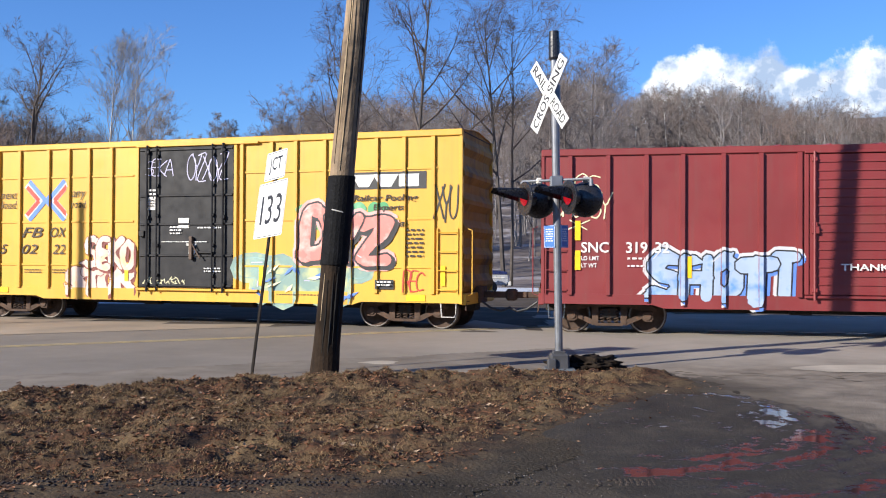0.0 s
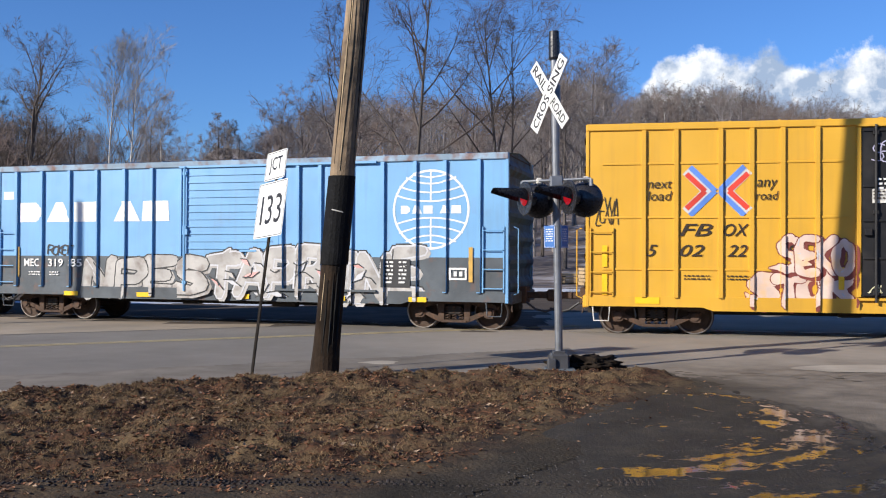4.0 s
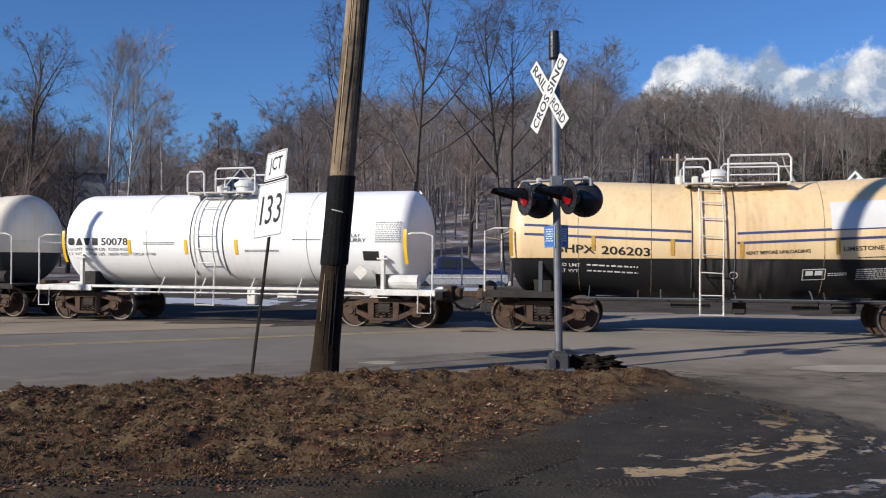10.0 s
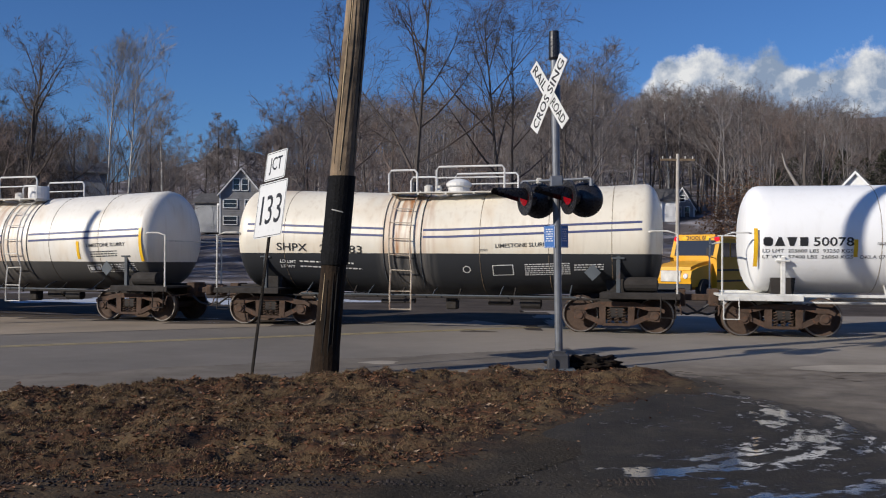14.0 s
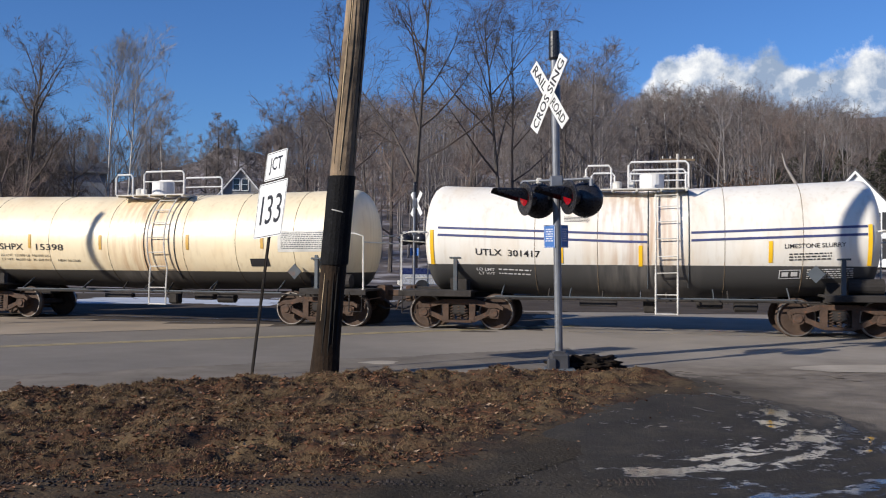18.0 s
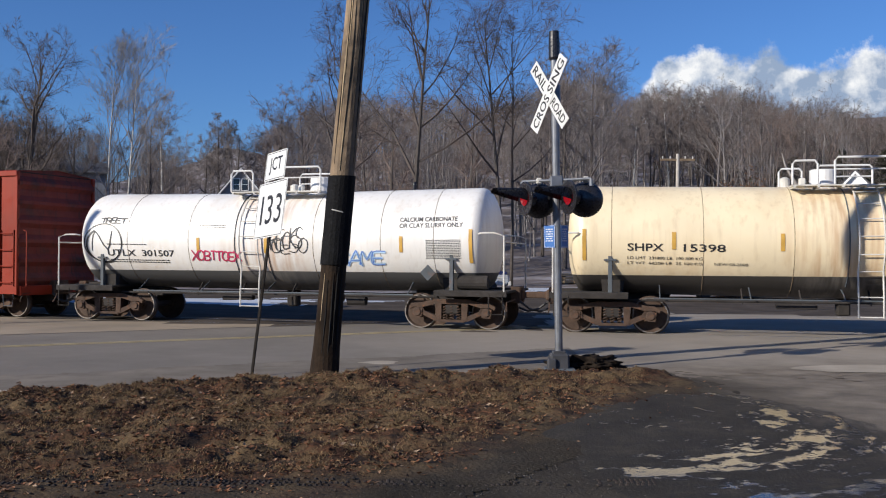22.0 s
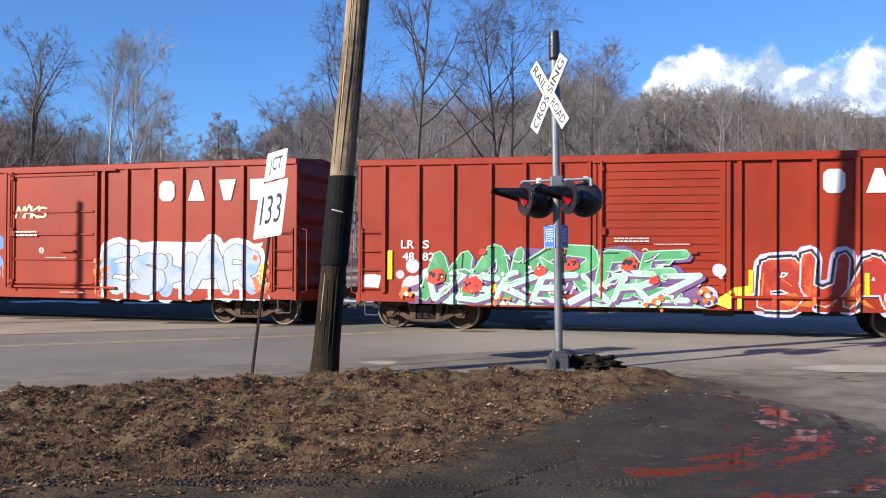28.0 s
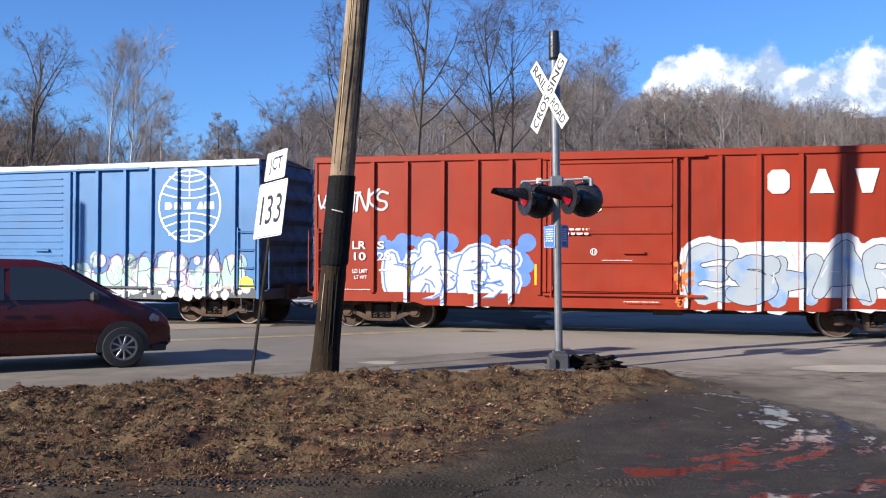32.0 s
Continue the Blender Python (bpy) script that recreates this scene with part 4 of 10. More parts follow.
    for lay, (col, near, far, drop, w) in enumerate(((G_WHITE, 0.16, 0.66, 0.50, 0.30), (G_RED, 0.26, 0.68, 0.40, 0.12), (G_BLUE, 0.04, 0.60, 0.56, 0.12))):
        f = Flat()
        for sx in (-1, 1):
            f.line([(cx + sx * far, cz + drop), (cx + sx * near, cz), (cx + sx * far, cz - drop)], w, False)
        on_side(f, col, car, HALF, 2 + lay, pr, 0.07, "cross_emblem", "red, white and blue crossed emblem")
    f = Flat().rect(4.5, 3.50, 6.66, 3.93)
    on_side(f, BLACK, car, HALF, 2, pr, 0.07, "name_panel", "black name panel")
    for x, k in ((4.66, "I"), (5.26, "I"), (5.86, "X")):
        on_side(wordlike(x, 3.56, x + 0.68, 3.87, k, 0.0)[0], WHITE, car, HALF, 3, pr, 0.07, "name_shape", "white name shape")
    burner(car, pr, 0.07, "STOR", (-3.9, 0.72, -1.75, 1.6), 0.25, 22, None, G_OXBLOOD, G_BLUSH, G_WHITE, G_OXBLOOD, 2, 9, 0.05, 0.04, 0.12)
    burner(car, pr, 0.07, "SEKO", (-3.25, 1.45, -1.7, 2.35), 0.17, 21, None, G_OXBLOOD, G_BLUSH, G_WHITE, G_OXBLOOD, 8, 9, 0.1, 0.045, 0.14)
    f = Flat()
    rng = random.Random(4)
    for _ in range(60):
        f.disc(rng.uniform(3.2, 5.6), rng.uniform(2.55, 3.05), rng.uniform(0.06, 0.2))
    for x in (3.6, 4.7, 4.95, 5.3, 5.5):
        f.rect(x, rng.uniform(1.2, 1.6), x + 0.05, 2.6)
    on_side(f, G_LEAFFILL, car, HALF, 4, pr, 0.07, "graffiti_cloud", "green spray-paint cloud")
    burner(car, pr, 0.07, "TAT", (1.6, 0.66, 5.0, 1.75), 0.40, 24, G_SEAFILL, G_TEAL, G_SEAFILL, G_LILAC, None, 2, 8, 0.1, 0.05, 0.3)
    burner(car, pr, 0.07, "DYZ", (3.3, 1.62, 5.7, 2.98), 0.34, 23, G_PINK, BLACK, G_ROSEFILL, G_WHITE, BLACK, 7, 9, 0.15, 0.10, 0.26)
    shards(car, pr, 0.07, (2.0, 0.7, 4.8, 1.5), 14, 0.16, [G_BLUE, G_CREAM], 5, 13)
    tag_scrawl(car, HALF, pr, 0.07, "XYU", (6.9, 2.7, 7.45, 3.6), 0.035, BLACK, 6)
    tag_scrawl(car, HALF, pr, 0.07, "REC", (6.1, 0.95, 6.6, 1.5), 0.03, G_RED, 7)
    strip(car, [(2.15, 1.05), (-1.95, 1.12), (0.05, 1.25), (7.1, 1.1), (-7.15, 0.95), (-7.15, 1.6)], 0.12, 0.5)
    tag_scrawl(car, HALF, pr, 0.07, "ZEXYA", (-7.35, 2.6, -6.85, 3.2), 0.02, BLACK, 15)
    f = Flat().rect(6.15, 0.72, 6.65, 0.88).rect(-6.45, 0.75, -5.9, 0.9)
    on_side(f, REFLECT, car, HALF, 12, name="reflective_strip")
    f = Flat().rect(5.35, 1.0, 5.82, 1.24)
    on_side(f, BLACK, car, HALF, 11, pr, 0.07, "data_panel", "small black data panel")
    stencils(car, [(5.4, 1.05, 5.78, 1.2, 2), (-0.55, 2.35, -0.2, 2.6, 3), (0.3, 2.5, 1.0, 2.58, 1), (-0.8, 2.15, 0.6, 2.2, 1), (0.5, 1.35, 1.0, 1.5, 2), (-1.2, 3.3, -0.95, 3.6, 3)], WHITE, (), 0, HALF + 0.07)
    f = Flat()
    for s in letters("SEKA", -1.3, 3.95, -0.5, 4.4, 0.02, random.Random(2), 0.3, 0.6) + letters("OYZXOYZ", 0.0, 3.8, 1.15, 4.5, 0.025, random.Random(5), 0.3, 0.9):
        f.line(s, 0.024)
    on_side(f, G_LILAC, car, HALF + 0.065, 2, name="graffiti_tag", label="pale scribbled tags on the black door")
    for x in (-0.95, 0.75):
        bm = bmesh.new()
        tube(bm, [(x, -HALF - 0.13, 0.86), (x, -HALF - 0.13, 4.78)], 0.022, 6)
        for z in (1.3, 2.1, 2.9, 3.7, 4.5):
            box(bm, (x, -HALF - 0.10, z), (0.10, 0.07, 0.07), 0.008)
        part("door_lock_rod", bm, BLACKDOOR, car, "black vertical lock rod")
    bm = bmesh.new()
    box(bm, (0.12, -HALF - 0.12, 2.02), (0.10, 0.09, 0.62), 0.015)
    tube(bm, [(0.12, -HALF - 0.15, 2.2), (0.42, -HALF - 0.17, 1.75)], 0.02, 6)
    part("door_operating_lever", bm, paint("worn_lever", (0.12, 0.075, 0.05), 0.7, var=0.4, scale=4.0), car, "rusty door operating lever")
    for x0, z0, x1, z1 in ((-1.32, 3.05, -1.02, 3.36), (-0.30, 2.55, 0.02, 2.82), (0.02, 1.78, 0.22, 2.05), (-0.05, 2.08, 0.25, 2.2)):
        on_side(Flat().rect(x0, z0, x1, z1), OFFWHITE, car, HALF + 0.07, 3, name="door_notice", label="small white notice on the door")
    stencils(car, [(-1.3, 3.1, -1.05, 3.32, 3), (-0.02, 2.1, 0.22, 2.18, 1)], INK, (), 0, HALF + 0.075)
    f = Flat()
    rng = random.Random(31)
    for _ in range(40):
        x, z = rng.uniform(-1.4, -0.1), rng.uniform(1.02, 1.2)
        f.line([(x, z), (x + rng.uniform(-0.08, 0.08), z + rng.uniform(-0.09, 0.09))], 0.02)
    on_side(f, G_CREAM, car, HALF + 0.065, 3, name="graffiti_speckle", label="pale scuffed scrawl low on the door")
    # light blue car
    px = [-6.83, -5.97, -5.05, -4.15, -3.26, -2.39, 1.95, 2.57, 3.41, 4.27, 5.12, 5.89, 6.75]
    car, pr = boxcar(49.65, 6.0, 14.95, 4.33, 0.70, SKYBLUE, ROOFGALV, GREYSILL, px, (-1.42, 1.42), SKYBLUE,
                     "faded light blue boxcar with a white globe emblem", door_style="ribbed")
    panam_marks(car, pr, 5.52, 2.98, 0.99, GREYSILL)
    stencils(car, [("MEC", -6.56, 1.50, -6.04, 1.72), ("319", -5.75, 1.50, -5.25, 1.72), ("85", -5.02, 1.50, -4.62, 1.72), (-6.4, 1.22, -5.95, 1.36, 2), (-5.7, 1.22, -5.4, 1.36, 2)], WHITE, pr, 0.08)
    for f in wordlike(-6.75, 2.75, -1.85, 3.30, "DTN-TM", 0.03):
        on_side(f, WHITE, car, HALF, 2, pr, 0.08, "name_shape", "broad white name shape")
    f = Flat().rect(-7.3, 3.40, -6.95, 3.62)
    on_side(f, WHITE, car, HALF, 2, name="patch", label="white paint patch")
    burner(car, pr, 0.08, "NPES", (-4.5, 0.72, -0.7, 1.88), 0.30, 31, None, BLACK, G_SILVERFILL, G_WHITE, G_SILVERFILL, 2, 7, 0.1, 0.07)
    burner(car, pr, 0.08, "TAPRINE", (-0.6, 0.72, 5.3, 2.0), 0.28, 32, BLACK, G_WHITE, G_SILVERFILL, BLACK, G_GREY, 2, 6, 0.2, 0.08, 0.16)
    shards(car, pr, 0.08, (-0.4, 0.75, 5.0, 1.7), 26, 0.2, [G_WHITE, G_SILVERFILL, G_PINK], 33, 8, BLACK)
    tag_scrawl(car, HALF, pr, 0.08, "ROKET", (-5.75, 1.82, -4.95, 2.12), 0.04, BLACK, 8)
    strip(car, [(x, 0.70) for x in (-4.95, -2.6, 0.35, 3.05, 5.2)], 0.46, 0.12, half=HALF + 0.02)
    strip(car, [(-6.77, 1.2), (6.55, 1.2)], 0.10, 0.85, OLDREFL)
    f = Flat().rect(4.25, 1.05, 5.0, 1.75)
    on_side(f, BLACK, car, HALF, 10, pr, 0.08, "data_panel", "black data panel")
    stencils(car, [(4.35, 1.1, 4.55, 1.7, 6), (4.7, 1.1, 4.9, 1.7, 6)], WHITE, pr, 0.08, layer=11)
    f = Flat().rect(6.0, 1.25, 6.45, 1.3).rect(6.0, 1.5, 6.45, 1.55).rect(6.0, 1.3, 6.05, 1.5).rect(6.4, 1.3, 6.45, 1.5).rect(6.12, 1.34, 6.2, 1.46).rect(6.26, 1.34, 6.34, 1.46)
    on_side(f, WHITE, car, HALF, 9, pr, 0.08, "consolidated_stencil")
    # red cars
    for mid, word in ((-46.85, "a"), (-63.48, "b")):
        px = [-6.84, -5.97, -5.1, -4.17, -3.33, -2.49, -1.8, 1.6, 2.35, 3.2, 4.1, 5.0, 5.95, 6.8]
        a = word == "a"
        car, pr = boxcar(mid, 5.88, 15.02, 4.22 if a else 4.32, 0.68, RED, RED, RED, px, (-1.6, 1.3), RED,
                         "brick-red boxcar with green and orange graffiti" if a else "brick-red boxcar with white and blue graffiti", door_style="ribbed" if a else "panel")
        for x, k in ((3.36, "O"), (4.28, "T"), (5.22, "I"), (6.10, "X")):
            on_side(wordlike(x, 3.28, x + 0.52, 3.82, k, 0.0)[0], WHITE, car, HALF, 9, pr, 0.08, "name_shape", "white block name shape")
        if a:
            stencils(car, [("LR", -6.4, 2.02, -6.06, 2.22), ("S", -5.85, 2.02, -5.68, 2.22), ("48", -6.36, 1.72, -6.06, 1.92), ("82", -5.85, 1.72, -5.55, 1.92), (-1.2, 2.15, -0.4, 2.28, 2), (-0.3, 2.1, 0.5, 2.14, 1)], WHITE, pr, 0.08)
            strip(car, [(-6.68, 1.25)], 0.12, 0.72)
            strip(car, [(-4.05, 1.0), (-1.55, 1.0), (1.85, 1.05), (4.3, 1.0), (6.5, 1.25)], 0.10, 0.5)
            rng = random.Random(9)
            f = Flat()
            for _ in range(26):
                f.disc(rng.choice([rng.uniform(-6.5, -5.4), rng.uniform(0.0, 1.3)]), rng.uniform(0.85, 1.6), rng.uniform(0.08, 0.26))
            on_side(f, G_LILAC, car, HALF, 1, pr, 0.08, "graffiti_cloud", "lilac spray-paint bubbles")
            f = Flat().poly([(-6.2, 0.66), (-6.45, 1.0), (-5.6, 1.25), (-4.6, 1.7), (-3.3, 2.05), (-2.0, 1.95), (-1.0, 2.1), (0.3, 1.6), (0.9, 0.9), (0.8, 0.66)])
            on_side(f, G_PURPLE, car, HALF, 2, pr, 0.08, "graffiti_field", "purple graffiti background")
            shards(car, pr, 0.08, (-5.6, 0.72, 0.2, 1.7), 34, 0.34, [G_MINT, G_PURPLE, G_TEAL], 61, 3, G_WHITE)
            burner(car, pr, 0.08, "MAKRDE", (-5.7, 0.80, 0.4, 2.08), 0.25, 41, None, G_MINT, G_LEAFFILL, BLACK, G_PURPLE, 8, 5, 0.35, 0.05)
            burner(car, pr, 0.08, "VSKEXRZ", (-5.9, 0.74, 0.7, 1.45), 0.11, 46, None, G_WHITE, G_MINT, None, G_PURPLE, 13, 5, 0.5, 0.04)
            shards(car, pr, 0.08, (-5.6, 0.75, 0.3, 1.85), 30, 0.15, [G_PURPLE, G_LEAFFILL], 62, 18, G_WHITE)
            f = Flat().poly([(-6.3, 0.95), (-5.2, 0.66), (0.9, 0.66), (0.3, 0.85), (-2.0, 0.78), (-4.5, 0.95)])
            on_side(f, G_MINT, car, HALF, 7, pr, 0.08, "graffiti_band", "pale green graffiti band")
            f = Flat()
            for x, z, r in ((-5.5, 1.35, 0.24), (-4.6, 1.15, 0.26), (-2.95, 1.5, 0.16), (-2.2, 1.65, 0.18), (-0.85, 1.68, 0.2), (-4.35, 1.95, 0.1), (-0.3, 1.3, 0.12)):
                f.poly([(x - r, z - r * 0.6), (x - 0.1 * r, z - r * 0.9), (x + 0.9 * r, z - r * 0.5), (x + r, z + 0.2 * r), (x + r * 0.4, z + r * 0.8), (x - r * 0.7, z + r * 0.5)])
            on_side(f, G_RED, car, HALF, 21, pr, 0.08, "graffiti_blot", "red graffiti patches")
            f = Flat()
            for _ in range(30):
                x, z, r = rng.choice(((-5.5, 1.35, 0.2), (-4.6, 1.15, 0.2), (-2.2, 1.65, 0.15), (-0.85, 1.68, 0.15)))
                f.disc(x + rng.uniform(-r, r), z + rng.uniform(-r, r) * 0.5, rng.uniform(0.025, 0.06), 8)
            on_side(f, BLACK, car, HALF, 22, pr, 0.08, "graffiti_speckle")
            f = Flat()
            for x, z in ((-6.25, 0.9), (-4.0, 0.85), (-2.45, 1.92), (-0.2, 0.78), (0.9, 0.95)):
                for _ in range(12):
                    f.disc(x + rng.gauss(0, 0.12), z + rng.gauss(0, 0.09), rng.uniform(0.02, 0.07), 8)
            on_side(f, G_ORANGE, car, HALF, 23, pr, 0.08, "graffiti_blot", "orange spray bursts")
            f = Flat()
            for x, z in ((-6.25, 0.9), (-4.0, 0.85), (-2.45, 1.92), (-0.2, 0.78), (0.9, 0.95)):
                f.disc(x, z, 0.06, 9)
            for _ in range(22):
                f.disc(rng.uniform(-6.6, 1.2), rng.uniform(0.75, 1.6), rng.uniform(0.02, 0.05), 8)
            on_side(f, G_CREAM, car, HALF, 24, pr, 0.08, "graffiti_speckle", "pale spray dots")
            f = Flat().poly([(-7.40, 1.06), (-6.98, 1.04), (-6.92, 1.34), (-7.1, 1.38), (-7.38, 1.36)])
            on_side(f, OFFWHITE, car, HALF, 2, name="graffiti_patch", label="white painted-over patch")
            f = Flat().poly([(1.35, 0.66), (1.0, 0.8), (1.5, 1.15), (1.9, 1.2), (2.5, 0.8), (5.2, 0.66)]).poly([(5.2, 0.66), (6.3, 1.15), (6.6, 0.9), (6.2, 0.66)])
            on_side(f, G_YELLOW, car, HALF, 1, pr, 0.08, "graffiti_band", "yellow graffiti band")
            burner(car, pr, 0.08, "BUAS", (2.05, 0.74, 5.75, 1.93), 0.30, 42, BLACK, G_WHITE, G_FIREFILL, G_ORANGE, BLACK, 4, 5, 0.12, 0.075, 0.20, field=G_LILAC)
            shards(car, pr, 0.08, (2.0, 0.72, 5.4, 1.1), 9, 0.22, [G_ORANGE], 63, 10, None)
        else:
            stencils(car, [("LR", -6.5, 2.0, -6.15, 2.2), ("S", -5.85, 2.0, -5.66, 2.2), ("10", -6.46, 1.72, -6.15, 1.92), ("25", -5.85, 1.72, -5.5, 1.92), ("LD LMT", -6.5, 1.4, -6.1, 1.5), ("LT WT", -6.45, 1.25, -6.12, 1.34),
                           (-5.8, 1.4, -5.5, 1.5, 1), (-1.45, 2.3, -0.6, 2.5, 2), (-0.3, 1.72, 0.4, 1.76, 1), (-6.9, 0.95, -6.0, 1.0, 1), (0.2, 0.75, 1.0, 0.8, 1)], WHITE, pr, 0.08)
            strip(car, [(-6.77, 1.2)], 0.13, 0.82)
            strip(car, [(-1.85, 1.15), (6.55, 1.1), (-5.05, 1.1)], 0.11, 0.5)
            f = Flat()
            rng = random.Random(14)
            for _ in range(90):
                f.disc(rng.uniform(-5.7, -2.05), rng.uniform(1.1, 2.25), rng.uniform(0.06, 0.24))
            on_side(f, G_BLUE, car, HALF, 1, pr, 0.08, "graffiti_cloud", "blue spray-paint cloud behind graffiti")
            burner(car, pr, 0.08, "WAKES", (-5.5, 0.74, -2.4, 2.0), 0.30, 43, G_WHITE, G_BLUE, G_WHITE, G_CREAM, None, 2, 9, 0.1, 0.08, 0.2)
            shards(car, pr, 0.08, (-5.3, 0.8, -2.6, 1.8), 16, 0.22, [G_WHITE, G_CREAM], 64, 7, G_BLUE)
            f = Flat().rect(1.5, 0.66, 6.6, 0.95).poly([(1.45, 1.0), (1.5, 2.05), (3.2, 2.2), (6.0, 2.15), (6.5, 1.6), (6.8, 0.7)])
            on_side(f, G_WHITE, car, HALF, 1, pr, 0.08, "graffiti_field", "white graffiti background")
            f = Flat()
            rng = random.Random(2)
            for _ in range(24):
                x, z = rng.uniform(1.7, 6.3), rng.uniform(0.72, 1.9)
                f.poly([(x, z), (x + rng.uniform(0.2, 0.6), z + rng.uniform(-0.1, 0.1)), (x + rng.uniform(0.2, 0.5), z + rng.uniform(0.15, 0.4)), (x - 0.1, z + rng.uniform(0.1, 0.3))])
            on_side(f, G_ICE, car, HALF, 2, pr, 0.08, "graffiti_fill", "pale blue graffiti fill")
            burner(car, pr, 0.08, "ESHAR", (1.70, 0.80, 6.35, 2.06), 0.36, 44, G_WHITE, BLACK, G_ICEFILL, G_WHITE, None, 4, 9, 0.12, 0.035, 0.2, field=G_WHITE)
            tag_scrawl(car, HALF, pr, 0.08, "VSE", (-7.4, 3.0, -6.9, 3.4), 0.05, G_WHITE, 3)
            tag_scrawl(car, HALF, pr, 0.08, "TNKS", (-6.6, 2.95, -5.6, 3.5), 0.06, G_WHITE, 4)
            tag_scrawl(car, HALF + 0.07, (), 0.0, "MAKS", (-1.35, 2.85, -0.35, 3.2), 0.05, G_CREAM, 5, 3)
            f = Flat()
            rng = random.Random(8)
            for _ in range(28):
                f.disc(rng.uniform(1.35, 1.75), rng.uniform(0.72, 1.7), rng.uniform(0.03, 0.08), 8)
                f.disc(rng.uniform(6.3, 6.75), rng.uniform(0.9, 1.8), rng.uniform(0.03, 0.09), 8)
            on_side(f, G_ORANGE, car, HALF, 8, pr, 0.08, "graffiti_speckle", "orange spray dots")
        f = Flat().ring(-0.5, 1.95, 0.085, 0.02, 14)
        f.rect(-0.54, 1.90, -0.52, 2.0).rect(-0.48, 1.90, -0.46, 2.0)
        on_side(f, WHITE, car, HALF + 0.065, 2, name="round_stencil")
    # second blue car
    px = [-6.7, -5.9, -5.0, -4.2, -3.3, -2.4, 1.65, 2.41, 3.33, 4.16, 4.98, 5.88, 6.75]
    car, pr = boxcar(-79.95, 5.85, 14.95, 4.33, 0.70, DEEPBLUE, OFFWHITE, GREYSILL, px, (-1.42, 1.42), DEEPBLUE,
                     "blue boxcar with a white globe emblem and pastel graffiti", door_style="ribbed")
    panam_marks(car, pr, 5.35, 3.15, 0.98, None)
    rng = random.Random(50)
    bubbles = [(rng.uniform(1.7, 7.0), rng.uniform(0.95, 1.72), rng.uniform(0.10, 0.26)) for _ in range(95)]
    for lay, (mat, grow_by, pick) in enumerate(((G_PURPLE, 0.025, range(95)), (G_TEAL, 0.0, range(0, 95, 4)), (G_PINK, 0.0, range(1, 95, 4)), (G_LILAC, 0.0, range(2, 95, 4)), (G_MINT, 0.0, range(3, 95, 4)))):
        f = Flat()
        for k in pick:
            x, z, r = bubbles[k]
            f.disc(x, z, r * (1.0 if lay else 0.9) + grow_by, 12, r * 1.15 + grow_by)
        on_side(f, mat, car, HALF, 2 + lay, pr, 0.08, "graffiti_cloud", "pastel graffiti bubbles")
    f = Flat()
    for x, z, r in bubbles[::2]:
        f.ring(x, z, r * 0.75, 0.022, 10, rng.uniform(0, 3), rng.uniform(4, 6)).disc(x - r * 0.3, z + r * 0.4, r * 0.22, 7)
    on_side(f, G_WHITE, car, HALF, 8, pr, 0.08, "graffiti_speckle", "white highlights on graffiti bubbles")
    tag_scrawl(car, HALF, pr, 0.08, "SPOKREBEAM", (1.7, 1.0, 6.9, 1.85), 0.022, G_PURPLE, 51, 9)
    f = Flat()
    rng = random.Random(7)
    for _ in range(60):
        f.disc(rng.uniform(1.5, 7.2), rng.uniform(0.72, 1.0), rng.uniform(0.05, 0.14), 9)
    on_side(f, G_WHITE, car, HALF, 8, pr, 0.08, "graffiti_foam", "white spray bubbles")
    f = Flat().poly([(6.85, 0.98), (7.35, 0.98), (7.3, 1.2), (7.1, 1.3), (6.9, 1.2)])
    on_side(f, G_YELLOW, car, HALF, 9, name="graffiti_patch")


def panam_marks(car, pr, cx, cz, r, low):
    globe_mark(car, pr, 0.08, cx, cz, r)
    if low:
        f = Flat().rect(-7.42, 0.96, 7.42, 1.80)
        on_side(f, low, car, HALF, 1, pr, 0.08, "lower_band", "weathered grey lower band")


build_boxcars()

# ---- tank cars ----


def tank_wrap(flat, material, parent, r, zc, dip, half_len, layer, name, label=""):
    """Lay flat paint on the tank's round side."""
    bm = bmesh.new()
    rr = r + 0.003 + 0.002 * layer
    seen = 0
    pieces = []
    for f in flat.f:
        q = [flat.v[i] for i in f]
        if len(q) == 4 and abs(q[0][1] - q[3][1]) > 0.08:
            # follow the curve of the shell
            k = int(abs(q[0][1] - q[3][1]) / 0.05) + 1
            for j in range(k):
                a, b = j / k, (j + 1) / k
                lerp = lambda p, r_, t: (p[0] + (r_[0] - p[0]) * t, p[1] + (r_[1] - p[1]) * t)
                pieces.append([lerp(q[0], q[3], a), lerp(q[1], q[2], a), lerp(q[1], q[2], b), lerp(q[0], q[3], b)])
        else:
            pieces.append(q)
    for f in pieces:
        seen += 1
        vs = []
        for x, z in f:
            a = (z - zc) / r
            q = rr + (seen % 30) * 0.00003
            vs.append(bm.verts.new((x, -q * math.cos(a), zc + q * math.sin(a) - dip * (1 - abs(x) / half_len))))
        try:
            face = bm.faces.new(vs)
        except ValueError:
            continue
        face.normal_update()
        if face.normal.y > 0:
            face.normal_flip()
    if name in ("repainted_patch", "data_patch", "data_panel", "reflective_strip", "stripe"):
        bmesh.ops.remove_doubles(bm, verts=bm.verts[:], dist=0.0012)
    ob = part(name, bm, material, parent, label)
    return tagged(ob, kind="stuff") if name in ("stencil", "graffiti_tag") else ob


SEAMDARK = paint("rusty_seam", (0.22, 0.16, 0.10), 0.8, var=0.4, scale=3.0)


